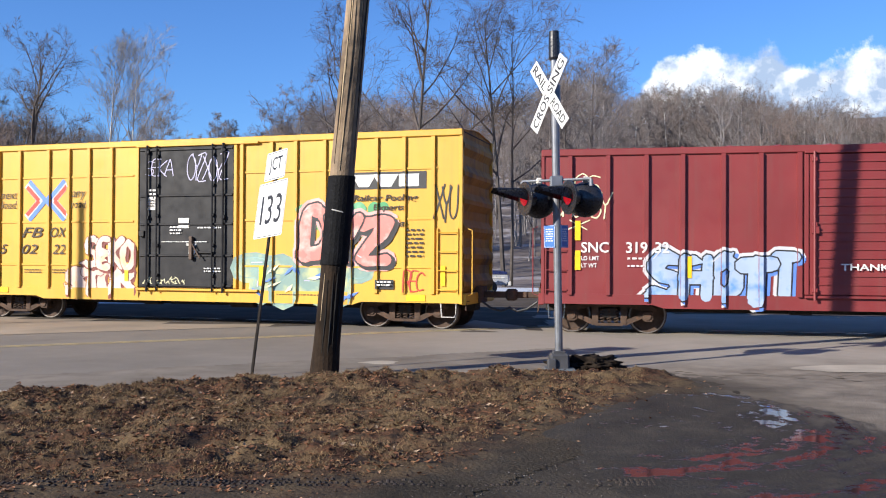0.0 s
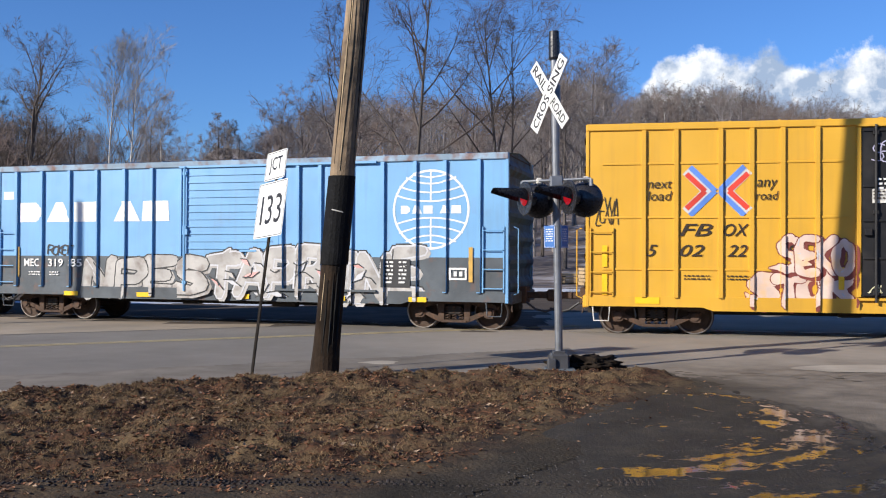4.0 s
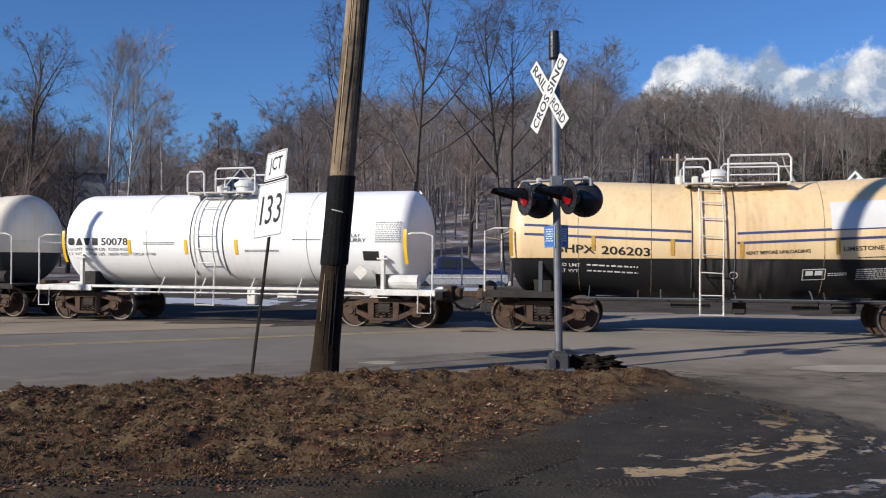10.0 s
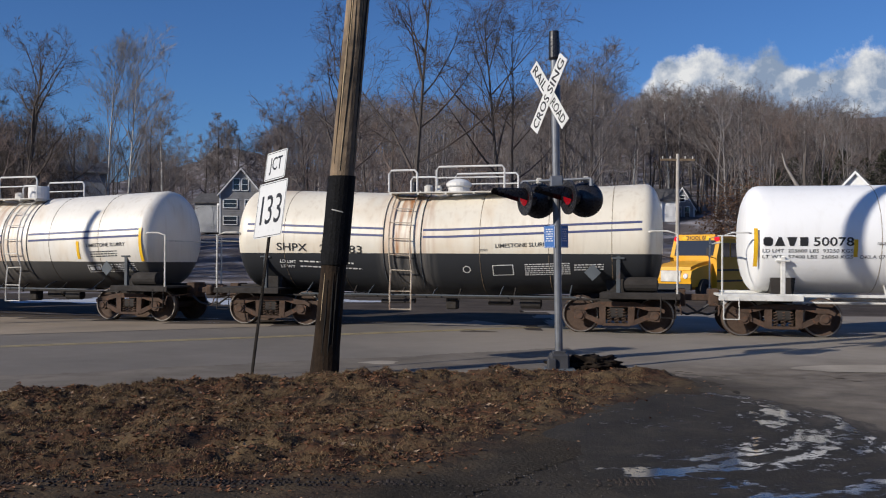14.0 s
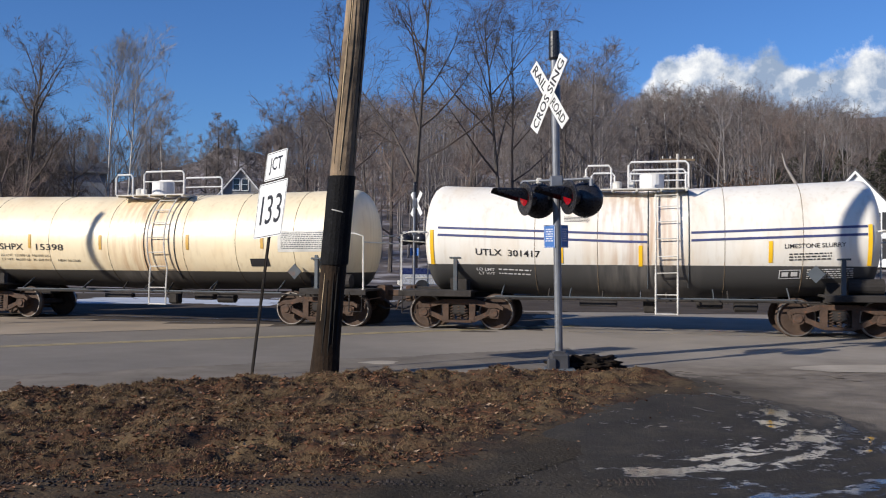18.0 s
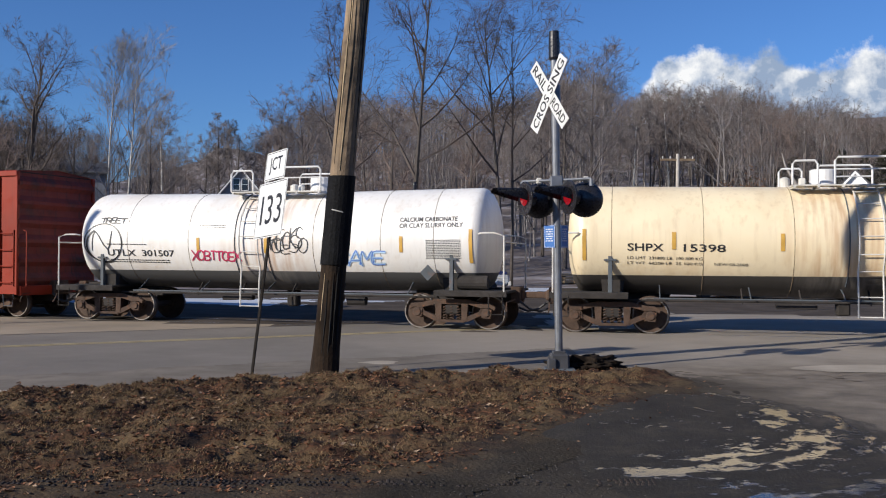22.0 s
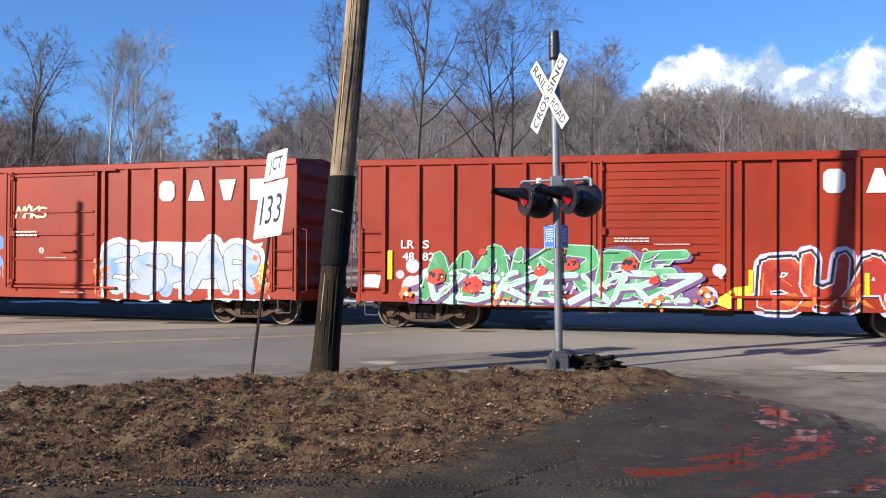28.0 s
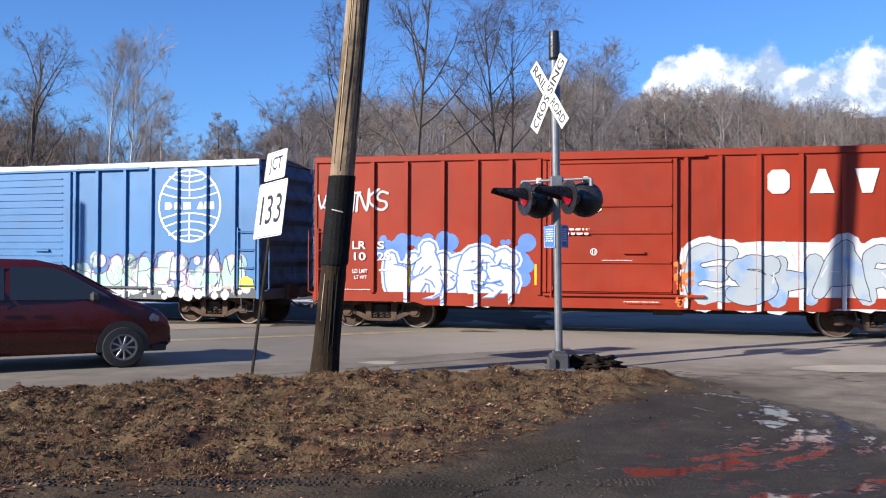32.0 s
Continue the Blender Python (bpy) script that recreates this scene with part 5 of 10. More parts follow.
def tank_car(mid, half_truck, hl, r, zc, dip, mat, label, stripe=None, dome_x=0.0, platform=(-1.1, 1.1), lad_x=(-0.75, -0.25), frame_mat=None, strips=(), strip_mat=None, dome="round", seams=(), sill_z=0.86, lad_mat=None):
    car = thing("tank_car", label, "tank car", "cars of the freight train")
    MOVERS.append((car, mid, half_truck))
    fm = frame_mat or UNDER
    sag = lambda x: -dip * max(0.0, 1 - abs(x) / hl)
    bm = bmesh.new()
    prof = [(-hl + 0.0, 0.02)]
    for i in range(1, 8):
        a = i / 7 * math.pi / 2
        prof.append((-hl + 0.42 * (1 - math.cos(a)), r * math.sin(a) ** 0.75))
    prof += [(x, r) for x in np.linspace(-hl + 0.6, hl - 0.6, 17)]
    for i in range(7, 0, -1):
        a = i / 7 * math.pi / 2
        prof.append((hl - 0.42 * (1 - math.cos(a)), r * math.sin(a) ** 0.75))
    prof.append((hl, 0.02))
    lathe(bm, prof, 56)
    for v in bm.verts:
        v.co.z += zc + sag(v.co.x)
    part("tank_shell", bm, mat, car, smooth=True)
    # weld seams
    for x in seams:
        bm = bmesh.new()
        tube(bm, [(x, (r + 0.001) * math.cos(a), zc + sag(x) + (r + 0.001) * math.sin(a)) for a in np.linspace(0, 2 * math.pi, 48, endpoint=False)], 0.008, 4, True)
        part("weld_seam", bm, SEAMDARK, car)
    # stub sills, bolsters, end platforms, saddles
    for sx in (-1, 1):
        e = half_truck + 1.45
        bm = bmesh.new()
        box(bm, (sx * (e + half_truck - 1.2) / 2, 0, 0.86), (e - half_truck + 1.2, 0.4, 0.36), 0.02)
        part("stub_sill", bm, fm, car)
        bm = bmesh.new()
        prism(bm, [(sx * (half_truck - 0.30), zc - r * 0.55), (sx * (half_truck + 0.30), zc - r * 0.55), (sx * (half_truck + 0.22), 0.78), (sx * (half_truck - 0.22), 0.78)], -0.9, 0.9)
        part("saddle", bm, UNDER, car)
        bm = bmesh.new()
        box(bm, (sx * (half_truck + 0.55), 0, sill_z + 0.10), (1.85, 2.75, 0.06), 0.01)
        box(bm, (sx * (half_truck + 0.55), -1.36, sill_z + 0.05), (1.85, 0.05, 0.14), 0.01)
        part("end_platform", bm, fm, car)
        bm = bmesh.new()
        for y in (-1.36, 1.36):
            tube(bm, [(sx * (e - 0.05), y, sill_z + 0.1), (sx * (e - 0.05), y, zc + 0.05), (sx * (e - 0.28), y, zc + 0.12), (sx * (e - 0.62), y, zc + 0.12), (sx * (e - 0.70), y * 0.95, zc + 0.10)], 0.022, 6)
        tube(bm, [(sx * (e - 0.05), -1.36, zc - 0.1), (sx * (e - 0.05), 1.36, zc - 0.1)], 0.02, 6)
        part("end_handrail", bm, OFFWHITE if fm is not TANKFRAME_W else TANKFRAME_W, car)
        bm = bmesh.new()
        tube(bm, [(sx * (e - 0.42), -1.38, sill_z + 0.05), (sx * (e - 0.42), -1.40, 0.42), (sx * (e - 0.08), -1.40, 0.42), (sx * (e - 0.08), -1.38, sill_z + 0.05)], 0.018, 5)
        part("sill_step", bm, fm, car)
        add_coupler(car, sx * (e - 0.05), sx)
        add_truck(car, sx * half_truck)
        # strut from the platform to the shell, with a bracket
        bm = bmesh.new()
        box(bm, (sx * (half_truck + 0.05), -1.22, (sill_z + zc - 0.6) / 2 + 0.1), (0.10, 0.10, zc - 0.6 - sill_z + 0.15), 0.01)
        box(bm, (sx * (half_truck + 0.05), -1.22, zc - 0.52), (0.30, 0.12, 0.05), 0.01)
        part("side_bracket", bm, fm if fm is TANKFRAME_W else GREYSILL, car)
    # placard on its corner, and a brake reservoir
    bm = bmesh.new()
    prism(bm, [(half_truck - 0.75, zc - 0.86), (half_truck - 0.55, zc - 0.66), (half_truck - 0.35, zc - 0.86), (half_truck - 0.55, zc - 1.06)], -r * 0.72 - 0.34, -r * 0.72 - 0.32)
    part("placard_holder", bm, GREYSILL if fm is UNDER else OFFWHITE, car, "diamond placard holder")
    bm = bmesh.new()
    lathe(bm, [(-0.42, 0.02), (-0.38, 0.18), (0.38, 0.18), (0.42, 0.02)], 14, Matrix.Translation((half_truck + 0.55, -1.0, sill_z + 0.32)))
    part("brake_reservoir", bm, fm, car)
    bm = bmesh.new()
    box(bm, (0.2, 0.0, 0.70), (0.3, 0.3, 0.5), 0.04)
    part("bottom_outlet", bm, fm, car)
    bm = bmesh.new()
    box(bm, (1.6, -0.6, 0.72), (0.6, 0.3, 0.22), 0.03)
    part("brake_valve", bm, fm, car)
    for y in (-0.95, 0.8):
        bm = bmesh.new()
        tube(bm, [(-half_truck + 0.4, y, 0.80), (half_truck - 0.4, y, 0.80)], 0.028, 6)
        part("brake_pipe", bm, fm, car)
    for x in (-2.2, -0.9, 0.6, 2.0):
        bm = bmesh.new()
        tube(bm, [(x, -0.95, 0.74), (x, -0.95, 0.84), (x, -0.62, zc - r * 0.80 + sag(x))], 0.024, 5)
        part("pipe_hanger", bm, fm, car)
    if fm is UNDER:
        bm = bmesh.new()
        tube(bm, [(-half_truck + 0.95, -1.24, 0.86), (half_truck - 0.95, -1.24, 0.86)], 0.022, 6)
        part("running_pipe", bm, GREYSILL, car, "grey running pipe along the frame")
        for x in np.linspace(-half_truck + 1.1, half_truck - 1.1, 5):
            bm = bmesh.new()
            tube(bm, [(x, -1.24, 0.86), (x, -1.05, 0.98), (x, -0.75, zc - r * 0.82 + sag(x))], 0.018, 5)
            part("pipe_bracket", bm, GREYSILL, car)
        bm = bmesh.new()
        box(bm, (-1.0, -0.9, 0.70), (0.9, 0.18, 0.12), 0.02)
        part("tool_box", bm, UNDER, car)
        bm = bmesh.new()
        lathe(bm, [(-0.28, 0.02), (-0.25, 0.13), (0.25, 0.13), (0.28, 0.02)], 12, Matrix.Translation((2.4, -0.85, 0.68)))
        part("brake_cylinder", bm, UNDER, car)
    # platform and rails round the manway
    top = zc + r + sag(dome_x)
    p0, p1 = platform
    bm = bmesh.new()
    box(bm, ((p0 + p1) / 2, -0.72, top - 0.02), (p1 - p0, 0.55, 0.03))
    part("walkway", bm, OFFWHITE, car)
    bm = bmesh.new()
    box(bm, ((p0 + p1) / 2, 0.72, top - 0.02), (p1 - p0, 0.55, 0.03))
    part("walkway", bm, OFFWHITE, car)
    for x in np.linspace(p0 + 0.05, p1 - 0.05, 5):
        bm = bmesh.new()
        box(bm, (x, 0, top - 0.05), (0.05, 2.0, 0.05))
        part("walkway_bearer", bm, OFFWHITE, car)
    for x0, x1, hgt in ((p0, p0 + (p1 - p0) * 0.25, 0.55), (p0 + (p1 - p0) * 0.42, p1, 0.62)):
        for y in (-0.98, 0.98):
            bm = bmesh.new()
            tube(bm, [(x0, y, top), (x0, y, top + hgt - 0.08), (x0 + 0.06, y, top + hgt), (x1 - 0.06, y, top + hgt), (x1, y, top + hgt - 0.08), (x1, y, top)], 0.026, 6)
            if x1 - x0 > 0.8:
                tube(bm, [(x0, y, top + hgt * 0.55), (x1, y, top + hgt * 0.55)], 0.018, 5)
            part("platform_rail", bm, WHITE, car)
    bm = bmesh.new()
    lathe(bm, [(-0.1, 0.28), (0.16, 0.28), (0.20, 0.33), (0.28, 0.33), (0.36, 0.22), (0.40, 0.06)] if dome == "round" else [(-0.1, 0.30), (0.40, 0.30), (0.42, 0.27), (0.42, 0.02)], 20,
          Matrix.Translation((dome_x + 0.15, 0, top)) @ Matrix.Rotation(radians(-90), 4, "Y"))
    part("manway", bm, WHITE, car, "white capped manway dome")
    bm = bmesh.new()
    lathe(bm, [(-0.1, 0.12), (0.22, 0.12), (0.26, 0.05)], 12, Matrix.Translation((dome_x - 0.7, 0.1, top)) @ Matrix.Rotation(radians(-90), 4, "Y"))
    part("valve", bm, OFFWHITE, car)
    bm = bmesh.new()
    box(bm, (dome_x - 0.35, -0.2, top + 0.10), (0.16, 0.14, 0.22), 0.03)
    part("vent_box", bm, OFFWHITE, car)
    # ladder bowed over the shell's side
    lm = lad_mat or (OFFWHITE if fm is UNDER else fm)
    lx0, lx1 = lad_x
    bm = bmesh.new()
    arc = np.linspace(radians(62), radians(-28), 12)
    for x in (lx0, lx1):
        pts = [(x, -(r + 0.10) * math.cos(a), zc + sag(x) + (r + 0.10) * math.sin(a)) for a in arc]
        pts += [(x, pts[-1][1] - 0.06, 0.95), (x, pts[-1][1] - 0.06, 0.48)]
        tube(bm, pts, 0.022, 5)
    lad = part("side_ladder", bm, lm, car)
    for a in arc[1::2]:
        bm = bmesh.new()
        tube(bm, [(lx0, -(r + 0.10) * math.cos(a), zc + sag(lx0) + (r + 0.10) * math.sin(a)), (lx1, -(r + 0.10) * math.cos(a), zc + sag(lx1) + (r + 0.10) * math.sin(a))], 0.014, 5)
        part("rung", bm, lm, lad)
    yb = -(r + 0.10) * math.cos(arc[-1]) - 0.06
    for z in (0.95, 0.50):
        bm = bmesh.new()
        tube(bm, [(lx0, yb, z), (lx1, yb, z)], 0.014, 5)
        part("rung", bm, lm, lad)
    # shadowing straps beside the ladder
    for x in (lx0 - 0.18, lx1 + 0.25):
        bm = bmesh.new()
        tube(bm, [(x, -(r + 0.012) * math.cos(a), zc + sag(x) + (r + 0.012) * math.sin(a)) for a in np.linspace(radians(75), radians(-50), 16)], 0.014, 4)
        part("strap", bm, GREYSILL, car)
    if stripe:
        for z in stripe:
            for x0, x1 in ((-hl + 0.5, lx0 - 0.2), (lx1 + 0.3, hl - 0.45)):
                f = Flat()
                k = 8
                for i in range(k):
                    f.rect(x0 + (x1 - x0) * i / k, z - 0.028, x0 + (x1 - x0) * (i + 1) / k, z + 0.028)
                tank_wrap(f, NAVY, car, r, zc, dip, hl, 1, "stripe", "navy pin stripe")
    for x, z0, z1 in strips:
        k = 4
        f = Flat()
        for i in range(k):
            f.rect(x - 0.045, z0 + (z1 - z0) * i / k, x + 0.045, z0 + (z1 - z0) * (i + 1) / k)
        tank_wrap(f, strip_mat or OLDREFL, car, r, zc, dip, hl, 4, "reflective_strip", "yellow reflective strip")
    return car


def tank_text(car, r, zc, dip, hl, words, material, bars=()):
    f = Flat()
    for w in words:
        f.word(*w)
    rng = random.Random(17)
    for b in bars:
        f.bars(*b, rng)
    tank_wrap(f, material, car, r, zc, dip, hl, 3, "stencil", "stencilled lettering and data")


TANKFRAME_W = paint("white_frame", (0.66, 0.65, 0.61), 0.6, var=0.25, scale=3.0, rust=0.25)


def build_tanks():
    SEAM = (-3.6, -1.9, 1.9, 3.6)
    # tan and black
    a = (1.42, 2.40, 0.24, 5.38)
    car = tank_car(34.72, 4.45, 5.38, 1.42, 2.40, 0.24, TANKTAN, "tan tank car with a black lower half and twin navy stripes", stripe=(2.62, 2.40), dome_x=-0.5, platform=(-1.15, 1.25), lad_x=(-0.8, -0.28),
                   strips=[(-5.2, 1.85, 2.5), (-3.24, 2.08, 2.42), (-1.42, 2.05, 2.42), (0.12, 2.05, 2.42), (2.18, 2.05, 2.42), (5.1, 1.75, 2.55)], seams=SEAM)
    tank_text(car, *a, [("SHPX", -4.1, 2.0, -3.2, 2.2), ("206203", -3.05, 2.0, -1.93, 2.2), ("LIMESTONE SLURRY", 2.3, 2.12, 3.75, 2.22), ("VENT BEFORE UNLOADING", 0.2, 2.12, 1.6, 2.20)], BLACK, [(0.25, 1.95, 1.2, 1.99, 1), (2.6, 1.92, 3.5, 1.97, 1)])
    tank_text(car, *a, [("LD LMT", -4.05, 1.64, -3.55, 1.73), ("LT WT", -4.05, 1.48, -3.6, 1.57)], WHITE, [(-3.4, 1.64, -2.2, 1.73, 1), (-3.4, 1.48, -2.2, 1.57, 1), (2.6, 1.35, 3.6, 1.68, 6), (3.75, 1.5, 4.2, 1.68, 3), (2.0, 1.5, 2.4, 1.6, 2)])
    f = Flat().rect(2.05, 2.62, 3.6, 3.3)
    tank_wrap(f, WHITE, car, *a, 2, "repainted_patch", "square white repainted patch")
    f = Flat().ring(-0.05, 1.62, 0.10, 0.02, 16)
    for x0, x1 in ((1.45, 1.47), (1.93, 1.95)):
        f.rect(x0, 1.42, x1, 1.72)
    f.rect(1.45, 1.42, 1.95, 1.44).rect(1.45, 1.70, 1.95, 1.72).rect(1.52, 1.55, 1.68, 1.67).rect(1.72, 1.55, 1.88, 1.67)
    tank_wrap(f, WHITE, car, *a, 3, "stencil")
    # white
    a = (1.28, 2.28, 0.0, 5.32)
    car = tank_car(21.75, 4.45, 5.32, 1.28, 2.28, 0.0, TANKWHITE, "clean white tank car with a white frame and ladders", frame_mat=TANKFRAME_W, dome_x=-0.2, platform=(-1.3, 0.75), lad_x=(-0.85, -0.3),
                   strips=[(-5.1, 1.6, 2.5), (-2.95, 1.85, 2.25), (-1.17, 1.85, 2.25), (0.35, 1.85, 2.25), (3.04, 1.85, 2.25), (5.1, 1.6, 2.5)], strip_mat=REFLECT, seams=(-2.4, 2.4))
    for i, k in enumerate("OTIX"):
        tank_wrap(wordlike(-4.95 + 0.26 * i, 2.10, -4.72 + 0.26 * i, 2.30, k, 0.0)[0], BLACK, car, *a, 3, "name_shape", "black name shape")
    tank_text(car, *a, [("50078", -3.85, 2.10, -2.99, 2.30), ("CLAY", 3.55, 2.30, 3.9, 2.40), ("SLURRY", 3.45, 2.18, 4.05, 2.28), ("LD LMT  205600 LBS  93250 KGS", -4.95, 1.95, -3.0, 2.03, 0.0), ("LT WT   57400 LBS  26050 KGS", -4.95, 1.81, -3.0, 1.89, 0.0), ("OKLA 07-90", -2.86, 1.81, -2.14, 1.89, 0.0)], BLACK, [(-2.5, 2.1, -1.5, 2.18, 2), (0.6, 1.9, 1.6, 1.98, 2), (4.3, 2.15, 5.0, 2.7, 11), (2.0, 2.2, 2.8, 2.26, 1)])
    f = Flat().rect(3.95, 1.7, 4.38, 1.95)
    tank_wrap(f, BLACK, car, *a, 3, "data_panel", "small black data panel")
    # white side rail along the frame
    bm = bmesh.new()
    box(bm, (0, -1.34, 0.97), (9.2, 0.06, 0.07), 0.01)
    part("side_rail", bm, TANKFRAME_W, car)
    # cream over black
    a = (1.34, 2.32, 0.2, 5.55)
    car = tank_car(9.05, 4.5, 5.55, 1.34, 2.32, 0.2, TANKCREAM, "rust-stained cream tank car with a black lower half", stripe=(2.68, 2.50), dome_x=0.2, platform=(-1.25, 1.75), lad_x=(-1.1, -0.55), seams=(-4.0, -2.4, 1.2, 2.9, 4.4), lad_mat=paint("rusting_ladder", (0.50, 0.42, 0.33), 0.7, var=0.4, scale=2.0, rust=1.0))
    tank_text(car, *a, [("SHPX", -4.2, 2.02, -3.35, 2.22), ("201983", -3.0, 2.02, -1.85, 2.22), ("LIMESTONE SLURRY", 1.6, 2.18, 2.95, 2.28)], BLACK, [(1.2, 2.1, 1.4, 2.16, 2)])
    tank_text(car, *a, [("LD LMT", -4.15, 1.68, -3.7, 1.77), ("LT WT", -4.15, 1.54, -3.75, 1.62)], WHITE, [(-3.6, 1.68, -2.1, 1.77, 1), (-3.6, 1.54, -1.9, 1.62, 1), (2.3, 1.4, 3.4, 1.75, 6), (3.5, 1.5, 4.2, 1.7, 3)])
    f = Flat().ring(0.85, 1.65, 0.10, 0.02, 16).rect(1.5, 1.45, 1.52, 1.75).rect(2.0, 1.45, 2.02, 1.75).rect(1.5, 1.45, 2.02, 1.47).rect(1.5, 1.73, 2.02, 1.75)
    tank_wrap(f, WHITE, car, *a, 3, "stencil")
    # ivory over grey
    a = (1.36, 2.32, 0.2, 5.4)
    car = tank_car(-4.21, 4.42, 5.4, 1.36, 2.32, 0.2, TANKIVORY, "ivory tank car with navy stripes and a dark lower band", stripe=(2.56, 2.38), dome_x=0.1, platform=(-1.3, 1.1), lad_x=(0.35, 0.85), dome="drum",
                   strips=[(-5.05, 1.62, 2.5), (-1.86, 1.8, 2.3), (0.0, 1.8, 2.3), (2.9, 1.8, 2.3), (5.0, 1.65, 2.6)], strip_mat=REFLECT, seams=(-2.5, -1.0, 1.9, 3.6))
    tank_text(car, *a, [("UTLX", -3.95, 1.92, -3.3, 2.08), ("301417", -3.15, 1.92, -2.37, 2.08), ("LIMESTONE SLURRY", 3.2, 2.12, 4.5, 2.22)], BLACK, [(3.3, 1.8, 4.2, 2.0, 3), (-1.8, 2.8, -1.2, 2.95, 4)])
    tank_text(car, *a, [("LD LMT", -3.95, 1.50, -3.5, 1.58), ("LT WT", -3.9, 1.38, -3.5, 1.46)], WHITE, [(-3.4, 1.50, -2.6, 1.58, 1), (-3.4, 1.38, -2.6, 1.46, 1), (3.7, 1.3, 4.7, 1.6, 5)])
    f = Flat().rect(3.1, 1.35, 3.12, 1.6).rect(3.55, 1.35, 3.57, 1.6).rect(3.1, 1.35, 3.57, 1.37).rect(3.1, 1.58, 3.57, 1.6).rect(3.16, 1.42, 3.3, 1.54).rect(3.36, 1.42, 3.5, 1.54)
    tank_wrap(f, WHITE, car, *a, 3, "stencil")
    # buff
    a = (1.33, 2.28, 0.09, 6.28)
    car = tank_car(-17.57, 5.18, 6.28, 1.33, 2.28, 0.09, TANKBUFF, "buff tank car with rust-stained ends and dark belly", dome_x=-0.4, platform=(-1.1, 1.1), lad_x=(0.25, 0.78), dome="drum",
                   strips=[(-5.84, 1.75, 2.5), (-3.77, 2.05, 2.45), (-1.36, 2.05, 2.45), (1.44, 2.05, 2.45), (3.69, 2.05, 2.45), (5.9, 1.75, 2.5)], seams=(-5.2, -3.1, -1.1, 1.3, 2.9, 4.6))
    tank_text(car, *a, [("SHPX", -4.83, 2.0, -4.0, 2.18), ("15398", -3.55, 2.0, -2.61, 2.18), ("LD LMT  231800 LB  100 800 KG", -4.83, 1.80, -3.12, 1.87, 0.0), ("LT WT  66200 LB  35 100 KG", -4.83, 1.67, -3.12, 1.74, 0.0), ("NEW 08-2000", -2.85, 1.67, -2.1, 1.74, 0.0)], BLACK, [])
    tank_wrap(Flat().rect(4.15, 1.95, 5.65, 2.5), OFFWHITE, car, *a, 2, "data_patch", "faded white data patch")
    tank_text(car, *a, [], GREYSILL, [(4.25, 2.0, 5.55, 2.45, 9)])
    f = Flat().rect(3.3, 1.55, 3.85, 1.78)
    tank_wrap(f, BLACK, car, *a, 3, "data_panel", "small black data panel")
    # pale grey with tags
    a = (1.33, 2.28, 0.07, 5.98)
    car = tank_car(-31.68, 5.0, 5.98, 1.33, 2.28, 0.07, TANKPALE, "dirty pale tank car with thin coloured graffiti", dome_x=0.85, platform=(-1.2, 1.4), lad_x=(-0.72, -0.18), dome="drum",
                   strips=[(-2.0, 1.95, 2.35), (0.0, 1.95, 2.35), (1.9, 1.95, 2.35), (3.75, 1.95, 2.35), (5.55, 1.65, 2.5)], seams=(-4.2, -2.3, 1.35, 3.2, 4.6))
    tank_text(car, *a, [("UTLX", -4.85, 1.82, -3.95, 2.0), ("301507", -3.75, 1.82, -2.75, 2.0), ("CALCIUM CARBONATE", 3.7, 2.72, 5.2, 2.84), ("OR CLAY SLURRY ONLY", 3.7, 2.56, 5.35, 2.68)], BLACK,
              [(-4.85, 2.1, -3.6, 2.16, 1), (-4.8, 1.6, -2.9, 1.72, 2), (4.4, 1.75, 5.3, 2.25, 12), (-2.0, 2.6, -1.2, 2.7, 2)])
    for word, b4, w, col, sd in (("N", (-5.3, 1.95, -4.75, 2.5), 0.03, BLACK, 61), ("TREET", (-5.1, 2.72, -4.3, 2.9), 0.03, BLACK, 65), ("XOBITOEX", (-2.2, 1.72, -0.75, 2.02), 0.04, G_MAGENTA, 62), ("RECKS", (0.15, 2.05, 1.05, 2.6), 0.028, BLACK, 63), ("CESO", (0.2, 1.95, 1.2, 2.4), 0.022, BLACK, 66), ("SAME", (2.0, 1.6, 3.3, 1.98), 0.07, G_ICE, 64), ("SAME", (2.0, 1.6, 3.3, 1.98), 0.025, G_BLUE, 64)):
        f = Flat()
        for s in letters(word, *b4, w, random.Random(sd), 0.2, 0.35):
            f.line(s, w)
        if word == "N":
            f.ring(-4.98, 2.18, 0.62, 0.035, 40, rz=0.55).ring(-4.95, 2.12, 0.58, 0.05, 20, 2.2, 5.2, rz=0.52)
        tank_wrap(f, col, car, *a, 5 if col is not G_BLUE else 6, "graffiti_tag", "thin hand-sprayed tag")


build_tanks()

# ---- ground, road, rails ----
NEAR_EDGE = [(-60, -16), (-16, 5.6), (-9, 9.2), (-5.5, 11.3), (-3.8, 12.5), (-1.75, 13.35), (1.85, 14.3), (3.3, 14.75), (3.9, 13.3), (4.2, 11.0), (4.5, 7.0), (5.2, 0.0), (9, -14), (60, -16)]


def near_edge(x):
    for (x0, y0), (x1, y1) in zip(NEAR_EDGE, NEAR_EDGE[1:]):
        if x0 <= x <= x1:
            return y0 + (y1 - y0) * (x - x0) / (x1 - x0)
    return -16.0


